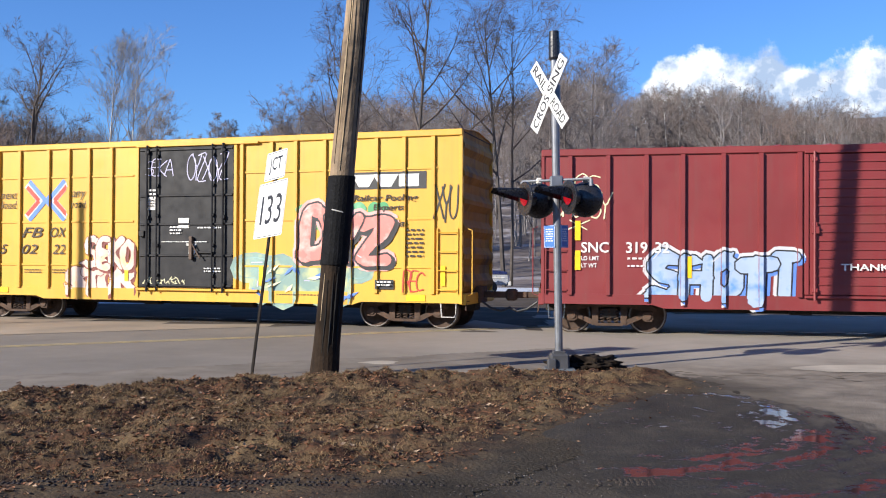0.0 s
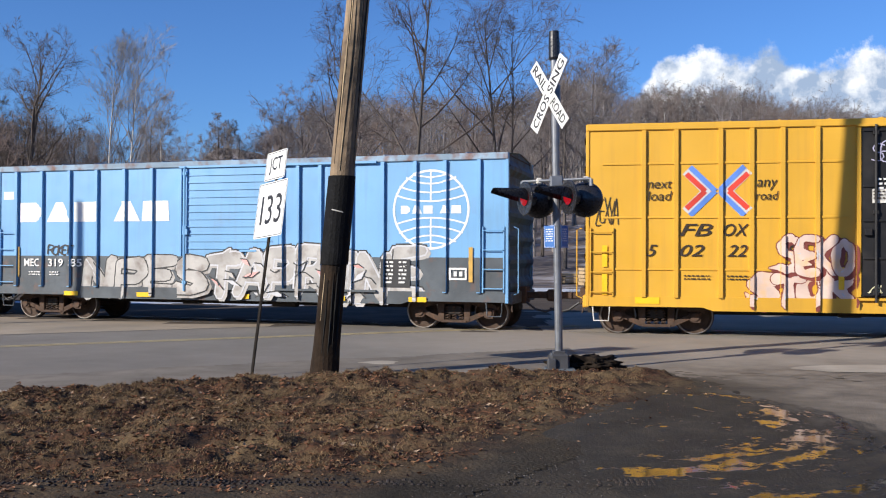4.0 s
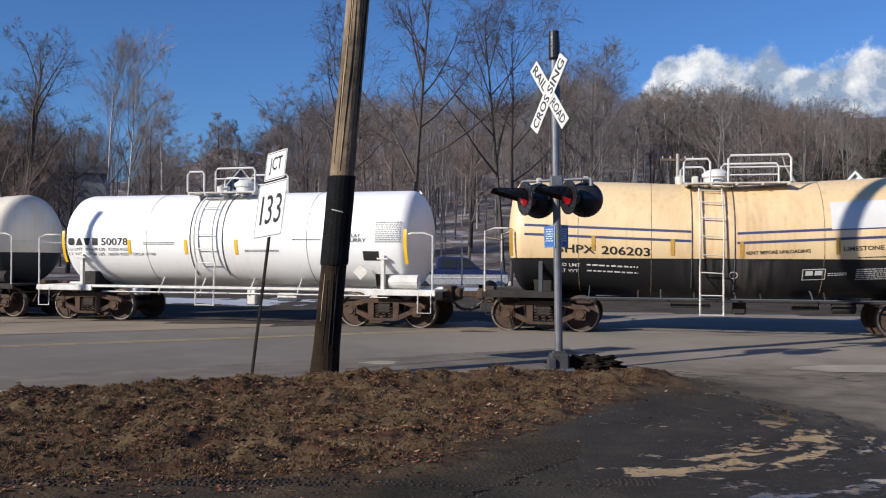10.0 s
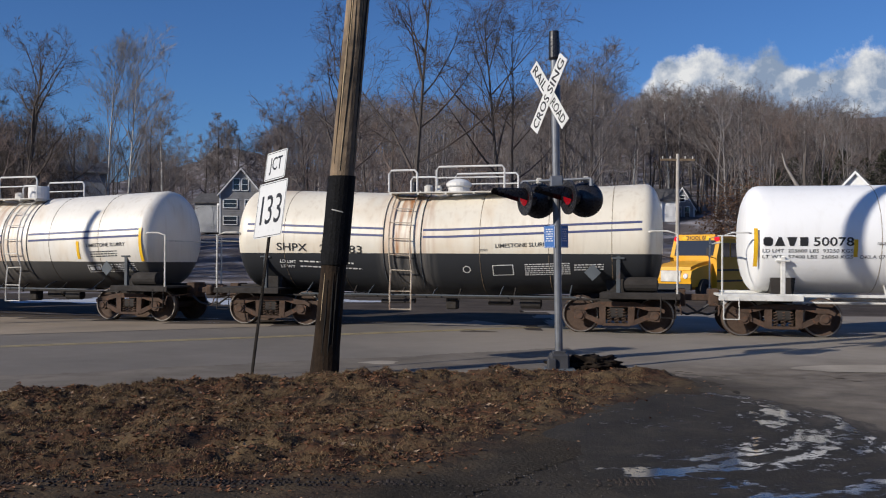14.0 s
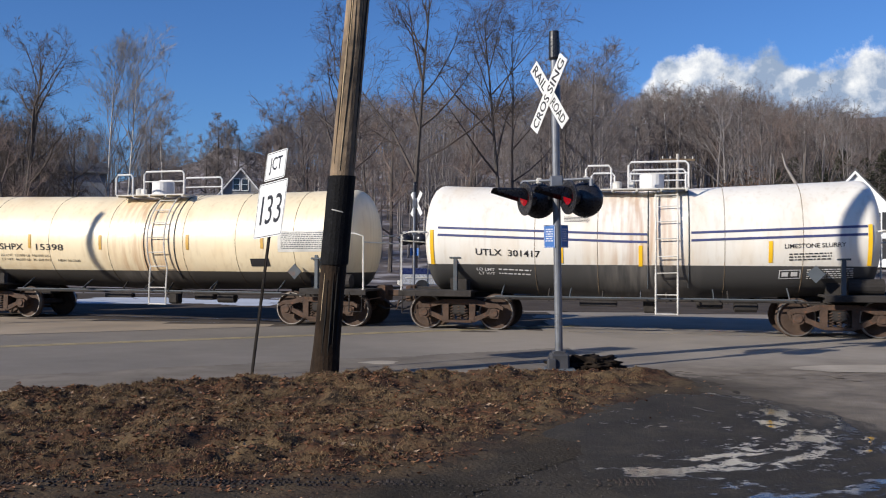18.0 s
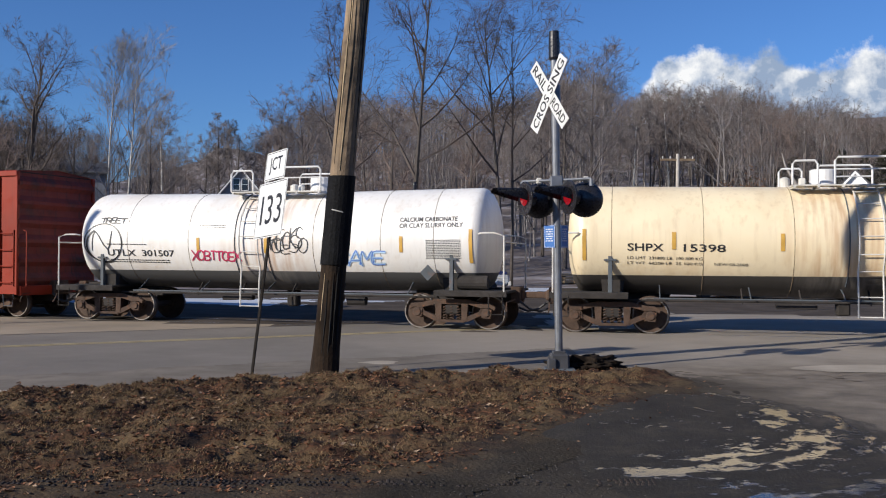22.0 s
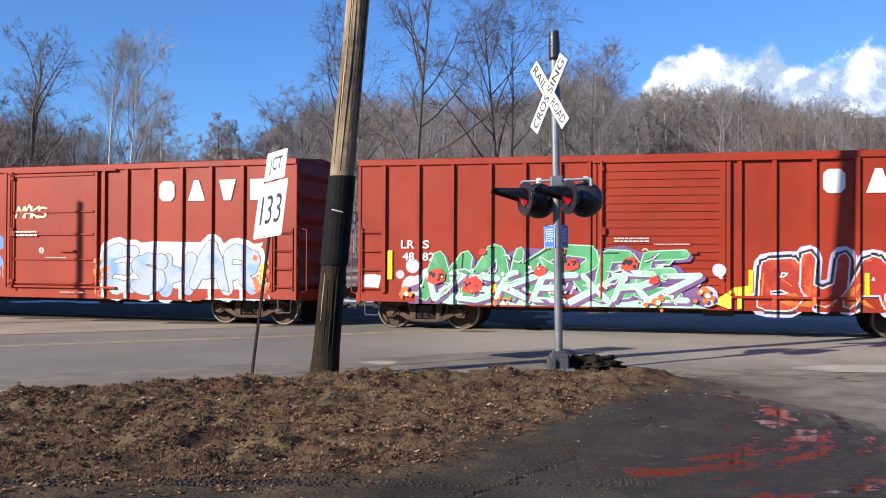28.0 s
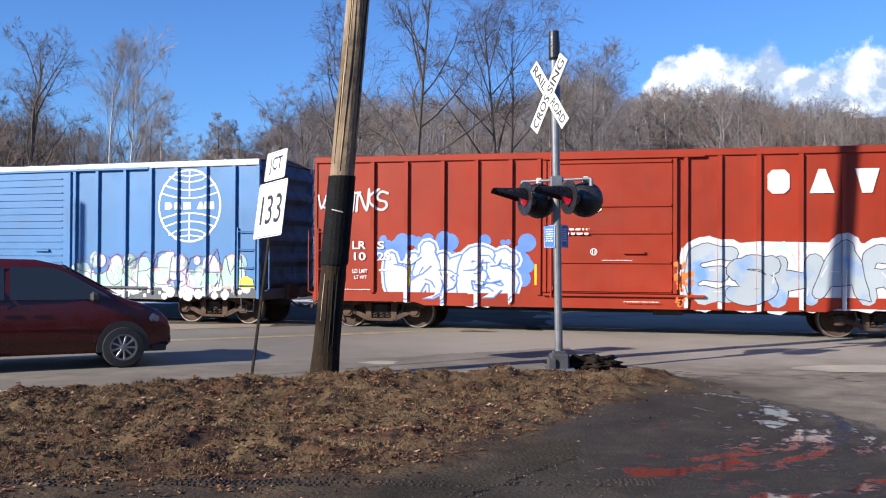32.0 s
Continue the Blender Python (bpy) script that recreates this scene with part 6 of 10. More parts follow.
def ground_z(x, y):
    z = -0.03 + 0.012 * noise.noise((x * 0.6, y * 0.6, 0.0))
    if y < 20 and -14 < x < 14:
        d = y - near_edge(x)
        fade = min(1.0, max(0.0, (4.6 - x) / 2.5))
        z += fade * 0.13 * math.exp(-((d + 0.75) / 0.85) ** 2) * (0.75 + 0.6 * noise.noise((x * 0.9, y * 0.9, 3.0)))
        if d < 0:
            z += 0.018 * noise.noise((x * 3.1, y * 3.1, 1.0)) * min(1.0, -d) - (0.02 if x > 1 else 0.0)
    if 0.2 < x < 5.6 and 5.0 < y < 14.0:
        # the lot is flat where water stands
        k = min(1.0, max(0.0, 1.35 - ((x - 2.8) / 2.1) ** 2 - ((y - 9.2) / 3.2) ** 2) * 2.0)
        z += (-0.05 - z) * k
    if y > 44:
        a = x / y
        ks = [(-9, 0.09), (-0.5, 0.13), (-0.32, 0.13), (-0.24, 0.17), (-0.15, 0.15), (0.1, 0.19), (0.5, 0.18), (9, 0.12)]
        k = 0.1
        for (a0, k0), (a1, k1) in zip(ks, ks[1:]):
            if a0 <= a <= a1:
                k = k0 + (k1 - k0) * (a - a0) / (a1 - a0)
        r = math.hypot(x, y)
        s = max(0.0, r - 62.0)
        s = s if s < 175 else 175 + 50 * (1 - math.exp((175 - s) / 50))
        z += max(0.0, min(1.0, (k - 0.145) / 0.03)) * 0.12 * max(0.0, min(s, 190.0) - 105.0)
        z += k * s * s / (s + 40.0) + (1.2 * noise.noise((x * 0.02, y * 0.02, 5.0)) * min(1.0, s / 60))
    return z


def sheet(name, xs, ys, keep, lift, material, label, category="ground", zf=None, smooth=True):
    """A sheet over the ground on a grid, where keep says so."""
    vs, fs, idx = [], [], {}
    for j in range(len(ys) - 1):
        for i in range(len(xs) - 1):
            if not keep((xs[i] + xs[i + 1]) / 2, (ys[j] + ys[j + 1]) / 2):
                continue
            q = []
            for a, b in ((i, j), (i + 1, j), (i + 1, j + 1), (i, j + 1)):
                if (a, b) not in idx:
                    idx[(a, b)] = len(vs)
                    vs.append((xs[a], ys[b], (zf or ground_z)(xs[a], ys[b]) + lift))
                q.append(idx[(a, b)])
            fs.append(q)
    if name == "verge":
        # drop stray crumbs at the edge: keep what hangs together
        up = list(range(len(vs)))

        def root(i):
            while up[i] != i:
                up[i] = up[up[i]]
                i = up[i]
            return i
        for q in fs:
            for k in q[1:]:
                up[root(k)] = root(q[0])
        tally = {}
        for q in fs:
            tally[root(q[0])] = tally.get(root(q[0]), 0) + 1
        main = max(tally, key=tally.get)
        fs = [q for q in fs if root(q[0]) == main]
    me = bpy.data.meshes.new(name)
    me.from_pydata(vs, [], fs)
    me.materials.append(material)
    for p in me.polygons:
        p.use_smooth = smooth
    return tagged(new(name, me), label, category, kind="structure")


GRAVEL = paint("wet_dark_gravel", (0.051, 0.042, 0.031), 0.88, var=0.5, scale=0.8, bump=0.7, fine=28.0, world=True, dirt=0.8, dirt_col=(0.038, 0.031, 0.025), spec=0.15)
ASPHALT = paint("worn_asphalt", (0.192, 0.170, 0.145), 0.8, var=0.2, scale=0.35, bump=0.25, fine=60.0, world=True, dirt=0.3, dirt_col=(0.20, 0.178, 0.152), spec=0.15)
PALE = paint("sun_bleached_grit", (0.36, 0.315, 0.255), 0.9, var=0.25, scale=0.9, bump=0.3, fine=40.0, world=True, dirt=0.4, dirt_col=(0.24, 0.205, 0.17), spec=0.15)
DUSTY = paint("sandy_apron", (0.31, 0.252, 0.188), 0.9, var=0.25, scale=0.4, bump=0.35, fine=40.0, world=True, dirt=0.4, dirt_col=(0.20, 0.18, 0.155), spec=0.15)
SNOWY = paint("old_snow", (0.50, 0.53, 0.58), 0.6, var=0.2, scale=0.6, bump=0.2, fine=9.0, world=True)
# hill brown lifted towards grey for distance haze; the pale patches are snow
HILL = paint("hazed_leaf_litter_hill", (0.125, 0.102, 0.096), 0.95, var=0.45, scale=0.12, bump=0.3, fine=2.0, world=True, dirt=0.95, dirt_col=(0.40, 0.385, 0.41))
FARDIRT = paint("dark_cinder_dirt", (0.085, 0.068, 0.054), 0.95, var=0.5, scale=0.7, bump=0.6, fine=14.0, world=True, dirt=0.7, dirt_col=(0.045, 0.037, 0.031), spec=0.15)
CROSSING = paint("dusty_crossing_asphalt", (0.285, 0.250, 0.208), 0.85, var=0.2, scale=0.45, bump=0.3, fine=45.0, world=True, dirt=0.4, dirt_col=(0.215, 0.188, 0.157), spec=0.15)
SHOULDER = paint("gritty_road_shoulder", (0.195, 0.168, 0.138), 0.92, var=0.3, scale=1.1, bump=0.4, fine=30.0, world=True, dirt=0.6, dirt_col=(0.120, 0.100, 0.082), spec=0.15)
LINE = paint("faded_yellow_line", (0.46, 0.36, 0.17), 0.8, var=0.3, scale=2.0, bump=0.1, world=True, dirt=0.45, dirt_col=(0.19, 0.17, 0.14))
BALLAST = paint("ballast", (0.15, 0.125, 0.10), 0.95, var=0.5, scale=3.0, bump=1.0, fine=18.0, world=True)


def spaced(*spans):
    out = []
    for a, b, s in spans:
        k = max(1, round((b - a) / s))
        out += [a + (b - a) * i / k for i in range(k)]
    return out + [spans[-1][1]]


class Wires:
    """Short ways to wire a material's nodes."""

    def __init__(self, m):
        self.n, self.l = m.node_tree.nodes, m.node_tree.links
        self.b = self.n["Principled BSDF"]

    def put(self, sock, v):
        if isinstance(v, (int, float)):
            sock.default_value = v
        elif isinstance(v, tuple):
            sock.default_value = (*v, 1) if len(v) == 3 and sock.type == "RGBA" else v
        else:
            self.l.new(v, sock)

    def sum(self, op, *vs):
        m = self.n.new("ShaderNodeMath")
        m.operation = op
        for i, v in enumerate(vs):
            self.put(m.inputs[i], v)
        return m.outputs[0]

    def noise(self, vec, scale, detail=6.0, rough=0.5):
        t = self.n.new("ShaderNodeTexNoise")
        t.inputs["Scale"].default_value, t.inputs["Detail"].default_value, t.inputs["Roughness"].default_value = scale, detail, rough
        self.put(t.inputs["Vector"], vec)
        return t.outputs["Fac"]

    def ranged(self, v, lo, hi, to0=0.0, to1=1.0):
        r = self.n.new("ShaderNodeMapRange")
        self.put(r.inputs["Value"], v)
        for k, q in (("From Min", lo), ("From Max", hi), ("To Min", to0), ("To Max", to1)):
            r.inputs[k].default_value = q
        return r.outputs[0]

    def mixed(self, fac, a, b):
        x = self.n.new("ShaderNodeMix")
        x.data_type = "RGBA"
        self.put(x.inputs[0], fac)
        self.put(x.inputs[6], a)
        self.put(x.inputs[7], b)
        return x.outputs[2]

    def place(self):
        g = self.n.new("ShaderNodeNewGeometry")
        sp = self.n.new("ShaderNodeSeparateXYZ")
        self.l.new(g.outputs["Position"], sp.inputs[0])
        return g.outputs["Position"], sp.outputs[0], sp.outputs[1]

    def joined(self, x, y, z=0.0):
        c = self.n.new("ShaderNodeCombineXYZ")
        for i, v in enumerate((x, y, z)):
            self.put(c.inputs[i], v)
        return c.outputs[0]


def turf_material():
    """Matted dead grass, leaf mould and bare soil in patches, thinning out into the gravel lot."""
    m = paint("dead_turf", (0.054, 0.044, 0.032), 0.95, var=0.5, scale=0.8, bump=0.9, fine=26.0, world=True, dirt=0.7, dirt_col=(0.036, 0.030, 0.026), spec=0.1)
    w = Wires(m)
    lot = w.b.inputs["Base Color"].links[0].from_socket
    p, x, y = w.place()
    straw = w.mixed(w.ranged(w.noise(p, 60.0, 3.0), 0.35, 0.7), (0.150, 0.101, 0.054), (0.060, 0.042, 0.025))
    mould = w.mixed(w.ranged(w.noise(p, 34.0, 5.0, 0.7), 0.38, 0.62), (0.026, 0.018, 0.013), (0.105, 0.050, 0.028))
    turf = w.mixed(w.ranged(w.sum("ADD", w.noise(p, 1.5, 5.0, 0.6), w.sum("MULTIPLY", w.noise(p, 7.0, 4.0), 0.35)), 0.58, 0.78), straw, mould)
    turf = w.mixed(w.ranged(w.noise(p, 3.1, 7.0, 0.65), 0.52, 0.62, 0.0, 0.9), turf, (0.018, 0.014, 0.012))
    # the lower edge: y against the line of the lot, broken by two scales of noise
    west = w.sum("MULTIPLY_ADD", x, 0.12, 7.35)
    east = w.sum("MULTIPLY_ADD", x, 1.45, 8.17)
    low = w.sum("MAXIMUM", west, east)
    e = w.sum("SUBTRACT", y, low)
    e = w.sum("ADD", e, w.sum("MULTIPLY_ADD", w.noise(p, 1.2, 6.0, 0.65), 2.6, -1.3))
    col = w.mixed(w.ranged(e, -0.8, 0.6), lot, turf)
    w.l.new(col, w.b.inputs["Base Color"])
    return m


VERGE = turf_material()


def verge_low(x):
    """Where the turf gives way to the lot."""
    return max(7.35 + 0.12 * x, 8.17 + 1.45 * x)


def verge_z(x, y):
    """The turf: tussocks and hollows on the ground."""
    r = 0.09 * noise.noise((x * 1.7, y * 2.0, 30.0)) + 0.08 * noise.noise((x * 5.5, y * 5.5, 31.0)) + 0.045 * noise.noise((x * 12, y * 12, 32.0))
    e = min(1.0, max(0.0, (near_edge(x) - y) / 0.4))
    e *= min(1.0, max(0.0, (y - verge_low(x) + 0.2) / 1.2))
    return ground_z(x, y) + max(0.0, 0.04 + r) * e


def build_ground():
    xs = spaced((-900, -200, 70), (-200, -40, 10), (-40, -9, 2.5), (-9, 9, 0.22), (9, 40, 2.5), (40, 200, 10), (200, 900, 70))
    ys = spaced((-300, -20, 40), (-20, 4, 2.0), (4, 17, 0.22), (17, 45, 2.5), (45, 240, 8), (240, 1500, 90))
    sheet("ground", xs, ys, lambda x, y: y <= 46, 0.0, GRAVEL, "dark wet gravel and dirt ground")
    sheet("hillside", xs, ys, lambda x, y: y > 46, 0.0, HILL, "brown leaf-littered hillside under bare trees, paled by haze in its colour", "hillside")
    # unseen ridge, added beside and behind the road, that closes off low sky light
    vs, fs = [], []
    n = 90
    for i in range(n + 1):
        a = radians(33 + (327 - 33) * i / n)
        for r, h in ((70, -0.3), (80, 7.0), (96, 17.0), (112, 22.0), (150, 20.0), (220, -1.0)):
            k = 1.0 if i not in (0, n) else 0.4
            w = h * k * (0.85 + 0.3 * noise.noise((math.sin(a) * 5, math.cos(a) * 5, r * 0.05)))
            vs.append((r * math.sin(a), r * math.cos(a), w if h > 0 else h))
    for i in range(n):
        for j in range(5):
            q = i * 6 + j
            fs.append((q, q + 1, q + 7, q + 6))
    me = bpy.data.meshes.new("sky_block_ridge")
    me.from_pydata(vs, [], fs)
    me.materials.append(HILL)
    tagged(new("sky_block_ridge", me), "unseen brown ridge added round the valley to block sky light", "ridge", kind="structure")
    # turf verge
    fine = spaced((-9, 4.2, 0.06))
    low = verge_low
    sheet("verge", fine, spaced((5.0, 15.2, 0.06)), lambda x, y: low(x) - 1.6 < y < near_edge(x) - 0.02 + 0.08 * noise.noise((x * 2.5, y * 2.5, 1.0)) + 0.06 * noise.noise((x * 9, y * 9, 1.0)) and x < 3.6 + 0.25 * noise.noise((x * 3, y * 3, 5.0)),
          0.006, VERGE, "strip of dead leaf-strewn turf beside the road", "verge", verge_z)
    # sandy apron between the road and the rails, and at the crossing
    def rail_y(x):
        """How far ahead the near rail lies at that x."""
        a = math.asin(max(-1.0, min(1.0, math.sin(PSI) - KAP * x)))
        return Y0 - (math.cos(a) - math.cos(PSI)) / KAP

    def kind_at(x, y, v):
        e = 0.5 * noise.noise((x * 0.8, y * 0.8, 9.0))
        if y > rail_y(x) + (1.9 if x > 2.5 else -0.4) + e and (x < 3.0 + 2 * e or x > 19 or y > rail_y(x) + 9):
            return "far"
        if x > 2.5:
            return "crossing" if y > 14.2 + 0.5 * noise.noise((x * 0.9, 3.0, y)) + 0.5 * noise.noise((x * 2.7, y * 2.7, 6.0)) + 0.4 * noise.noise((x * 8, y * 8, 7.0)) else ""
        return "sand" if v > 2.6 else ("shoulder" if v < -4.9 + e * 0.5 else "")

    def apron(x, y, kind):
        u, v = (x + 8.7) * 0.885 + (y - 17.8) * 0.465, -(x + 8.7) * 0.465 + (y - 17.8) * 0.885
        e = 0.3 * noise.noise((x * 0.7, y * 0.7, 4.0))
        if y < near_edge(x) - 0.03 + (0.15 + e * 0.6 if x > 2.0 else 0.0):
            return False
        return kind_at(x, y, v) == kind
    DRIVE = paint("damp_driveway", (0.054, 0.045, 0.033), 0.85, var=0.4, scale=0.5, bump=0.5, fine=30.0, world=True, dirt=0.8, dirt_col=(0.038, 0.031, 0.025), spec=0.15)

    def sandy(w):
        """Sandy where traffic keeps it dry, fading to the dark lot."""
        p, x, y = w.place()
        t = w.sum("ADD", w.sum("MULTIPLY_ADD", w.noise(p, 0.9, 8.0), 1.7, x), w.sum("MULTIPLY_ADD", y, 0.12, -6.35))
        tan = w.mixed(w.ranged(w.noise(p, 1.7, 7.0, 0.62), 0.36, 0.66), (0.225, 0.190, 0.150), (0.125, 0.105, 0.085))
        w.l.new(w.mixed(w.ranged(t, -0.35, 1.05), w.b.inputs["Base Color"].links[0].from_socket, tan), w.b.inputs["Base Color"])
    sandy(Wires(DRIVE))
    w = Wires(ASPHALT)
    p, x, y = w.place()
    w.l.new(w.mixed(w.ranged(w.sum("MULTIPLY_ADD", w.noise(p, 0.5, 6.0), 3.0, x), -0.8, 2.6), w.b.inputs["Base Color"].links[0].from_socket, (0.275, 0.240, 0.200)), w.b.inputs["Base Color"])
    w = Wires(CROSSING)
    p, x, y = w.place()
    tan = w.mixed(w.ranged(w.noise(p, 1.7, 7.0, 0.62), 0.36, 0.66), (0.225, 0.190, 0.150), (0.125, 0.105, 0.085))
    w.l.new(w.mixed(w.ranged(w.sum("MULTIPLY_ADD", w.noise(p, 0.8, 6.0), 3.0, y), 16.0, 18.4), tan, w.b.inputs["Base Color"].links[0].from_socket), w.b.inputs["Base Color"])
    sheet("driveway", spaced((2.4, 9, 0.1), (9, 30, 1.5)), spaced((2, 15.2, 0.1)), lambda x, y: (x > 3.3 or y < 13.6) and x > 3.0 + 0.4 * noise.noise((x * 3, y * 2, 7.0)), 0.004, DRIVE, "damp packed gravel driveway", "driveway")
    soft = lambda x, y: max(-0.03, ground_z(x, y)) - (0.018 * max(0.0, min(1.0, (16.5 - y) / 2.0)) if x > 2.5 else 0.0)
    flush = lambda x, y: max(0.0, ground_z(x, y) - 0.01)
    for kind, mat, nm, lab, cat in (("sand", DUSTY, "gravel_apron", "pale sandy gravel apron beside the rails", "apron"), ("far", FARDIRT, "trackside_dirt", "dark cinder dirt beyond the rails", "dirt"),
                                    ("crossing", CROSSING, "crossing_apron", "dusty worn asphalt at the crossing", "apron"), ("shoulder", SHOULDER, "road_shoulder", "gritty brown road shoulder beside the turf", "shoulder")):
        near = kind in ("crossing", "shoulder")
        sheet(nm, spaced((-40, -9, 0.8), (-9, 12, 0.12 if near else 0.25), (12, 40, 0.8)), spaced((6, 14, 0.15 if near else 0.3), (14, 22, 0.12 if near else 0.25), (22, 44, 0.8)), lambda x, y: apron(x, y, kind), 0.004 if kind == "shoulder" else 0.026, mat, lab, cat, flush if kind == "shoulder" else soft)
    # road along its own direction
    ux, uy, ox, oy = 0.885, 0.465, -8.7, 17.8
    def strip_mesh(name, v0, v1, u0, u1, z, material, label, category, nv=1):
        vs, fs = [], []
        n = 60
        for i in range(n + 1):
            u = u0 + (u1 - u0) * i / n
            bend = 0.0 if u < 24 else 0.010 * (u - 24) ** 2
            for j in range(nv + 1):
                v = v0 + (v1 - v0) * j / nv + bend
                vs.append((ox + ux * u - uy * v, oy + uy * u + ux * v, z))
        for i in range(n):
            for j in range(nv):
                a = i * (nv + 1) + j
                fs.append((a, a + nv + 1, a + nv + 2, a + 1))
        me = bpy.data.meshes.new(name)
        me.from_pydata(vs, [], fs)
        me.materials.append(material)
        return tagged(new(name, me), label, category, kind="structure")
    strip_mesh("road", -5.3, 3.0, -70, 12.5, 0.0, ASPHALT, "worn grey asphalt two-lane road", "road", 6)
    strip_mesh("centre_line", -0.16, -0.05, -70, 14, 0.005, LINE, "faded double yellow centre line", "road marking")
    strip_mesh("centre_line", 0.05, 0.16, -70, 14, 0.005, LINE, "faded double yellow centre line", "road marking")
    CRACK = paint("tar_seam", (0.03, 0.03, 0.032), 0.7, var=0.3, world=True)
    strip_mesh("tar_seam", 2.94, 3.02, -70, 30, 0.006, CRACK, "dark tar seam along the road edge", "road marking")
    # pale worn patches by the near edge
    for x, y, a, b in ((-5.4, 11.95, 0.5, 0.16), (-1.05, 15.4, 0.35, 0.22), (-0.6, 14.1, 0.5, 0.10), (7.1, 15.05, 1.5, 0.42)):
        vs = [(x + a * math.cos(t) * (1 + 0.25 * math.sin(3 * t + x)) * 0.9 - b * math.sin(t) * 0.1, y + b * math.sin(t) * (1 + 0.3 * math.cos(2 * t + y)) + 0.45 * a * math.cos(t) * 0.4, 0.0) for t in np.linspace(0, 2 * math.pi, 22, endpoint=False)]
        vs = [(vx, vy, (soft(vx, vy) + 0.031) if x > 3 else flush(vx, vy) + 0.008) for vx, vy, _ in vs]
        me = bpy.data.meshes.new("worn_patch")
        me.from_pydata(vs, [], [tuple(range(len(vs)))])
        me.materials.append(PALE)
        tagged(new("worn_patch", me), "pale worn patch at the road's edge", "patch", kind="structure")
    # rain standing in the ruts that cars have worn turning into the lot
    WETTED = paint("rain_soaked_gravel", (0.050, 0.042, 0.031), 0.85, var=0.6, scale=1.3, bump=0.6, fine=28.0, world=True, dirt=0.8, dirt_col=(0.036, 0.029, 0.024), spec=0.15)
    w = Wires(WETTED)
    p, x, y = w.place()
    dx, dy = w.sum("SUBTRACT", x, 1.35), w.sum("SUBTRACT", y, 10.5)
    rad = w.sum("SQRT", w.sum("ADD", w.sum("MULTIPLY", dx, dx), w.sum("MULTIPLY", dy, dy)))
    ang = w.sum("ARCTAN2", dy, dx)
    ruts = w.joined(w.sum("MULTIPLY", ang, 2.6), w.sum("MULTIPLY", rad, 2.6))
    pool = w.noise(ruts, 1.15, 8.0, 0.62)
    # wettest along the wheel tracks, drying out to either side and up the slope
    track_in = w.sum("ABSOLUTE", w.sum("SUBTRACT", rad, 2.72))
    band = w.ranged(track_in, 0.12, 0.95, 0.13, -0.07)
    foot = w.ranged(y, 7.9, 6.6, 0.0, 0.10)
    level = w.sum("ADD", pool, w.sum("MAXIMUM", band, foot))
    level = w.sum("ADD", level, w.sum("MULTIPLY_ADD", w.noise(p, 5.0, 8.0, 0.78), 0.80, -0.40))
    level = w.sum("SUBTRACT", level, w.ranged(y, 10.2, 13.0, 0.0, 0.12))
    level = w.sum("SUBTRACT", level, w.ranged(x, 2.0, 1.3, 0.0, 0.14))
    water = w.ranged(level, 0.605, 0.655)
    sandy(w)
    damp = w.ranged(w.noise(ruts, 2.4, 7.0, 0.6), 0.44, 0.60)
    w.l.new(w.mixed(w.sum("MULTIPLY", damp, 0.6), w.b.inputs["Base Color"].links[0].from_socket, (0.027, 0.024, 0.019)), w.b.inputs["Base Color"])
    w.l.new(w.mixed(w.ranged(w.noise(p, 9.0, 6.0, 0.7), 0.56, 0.70, 0.0, 0.5), w.b.inputs["Base Color"].links[0].from_socket, (0.105, 0.090, 0.068)), w.b.inputs["Base Color"])
    w.l.new(w.mixed(w.ranged(level, 0.52, 0.62), w.b.inputs["Base Color"].links[0].from_socket, (0.022, 0.020, 0.018)), w.b.inputs["Base Color"])
    w.l.new(w.ranged(water, 0.0, 1.0, 0.8, 0.07), w.b.inputs["Roughness"])
    w.l.new(w.ranged(water, 0.0, 1.0, 0.2, 0.6), w.b.inputs["Specular IOR Level"])
    w.l.new(w.ranged(water, 0.0, 1.0, 0.6, 0.015), w.b.inputs["Normal"].links[0].from_node.inputs["Strength"])
    def rim(x, y):
        return 1 - ((x - 3.0) / 1.95) ** 2 - ((y - 9.0) / 3.6) ** 2 + 0.3 * noise.noise((x * 1.4, y * 1.4, 3.0))
    sheet("wet_ground", spaced((0.2, 6.0, 0.08)), spaced((4.8, 13.8, 0.08)), lambda x, y: rim(x, y) > -0.25 and y < verge_low(x) + 2.9, 0.0, WETTED, "rain-soaked gravel with broken puddles along wheel ruts", "wet ground",
          lambda x, y: ground_z(x, y) + 0.010 * min(1.0, 4 * rim(x, y), 2.0 * (verge_low(x) + 2.6 - y)))
    # snow left beyond the rails
    def snow(x, y):
        m = noise.noise((x * 0.12, y * 0.3, 11.0)) + 0.5 * noise.noise((x * 0.5, y * 0.9, 4.0))
        e = max(1 - ((x + 10) / 9) ** 2 - ((y - 37) / 3.5) ** 2, 1 - ((x - 4) / 5) ** 2 - ((y - 52) / 6) ** 2, 1 - ((x - 34) / 4) ** 2 - ((y - 60) / 4) ** 2)
        return e > 0 and m > 0.25 - 0.7 * e
    sheet("snow_patch", spaced((-22, 40, 0.4)), spaced((32, 66, 0.4)), snow, 0.03, SNOWY, "patches of old snow beyond the rails", "snow")
    # ballast shoulder and rails
    RAIL = paint("rail_steel", (0.16, 0.10, 0.07), 0.6, metal=0.5, var=0.3, scale=4.0)
    HEAD = paint("rail_head", (0.55, 0.53, 0.50), 0.25, metal=1.0, var=0.15, scale=6.0)
    ss = [-75 + 1.25 * i for i in range(101)]
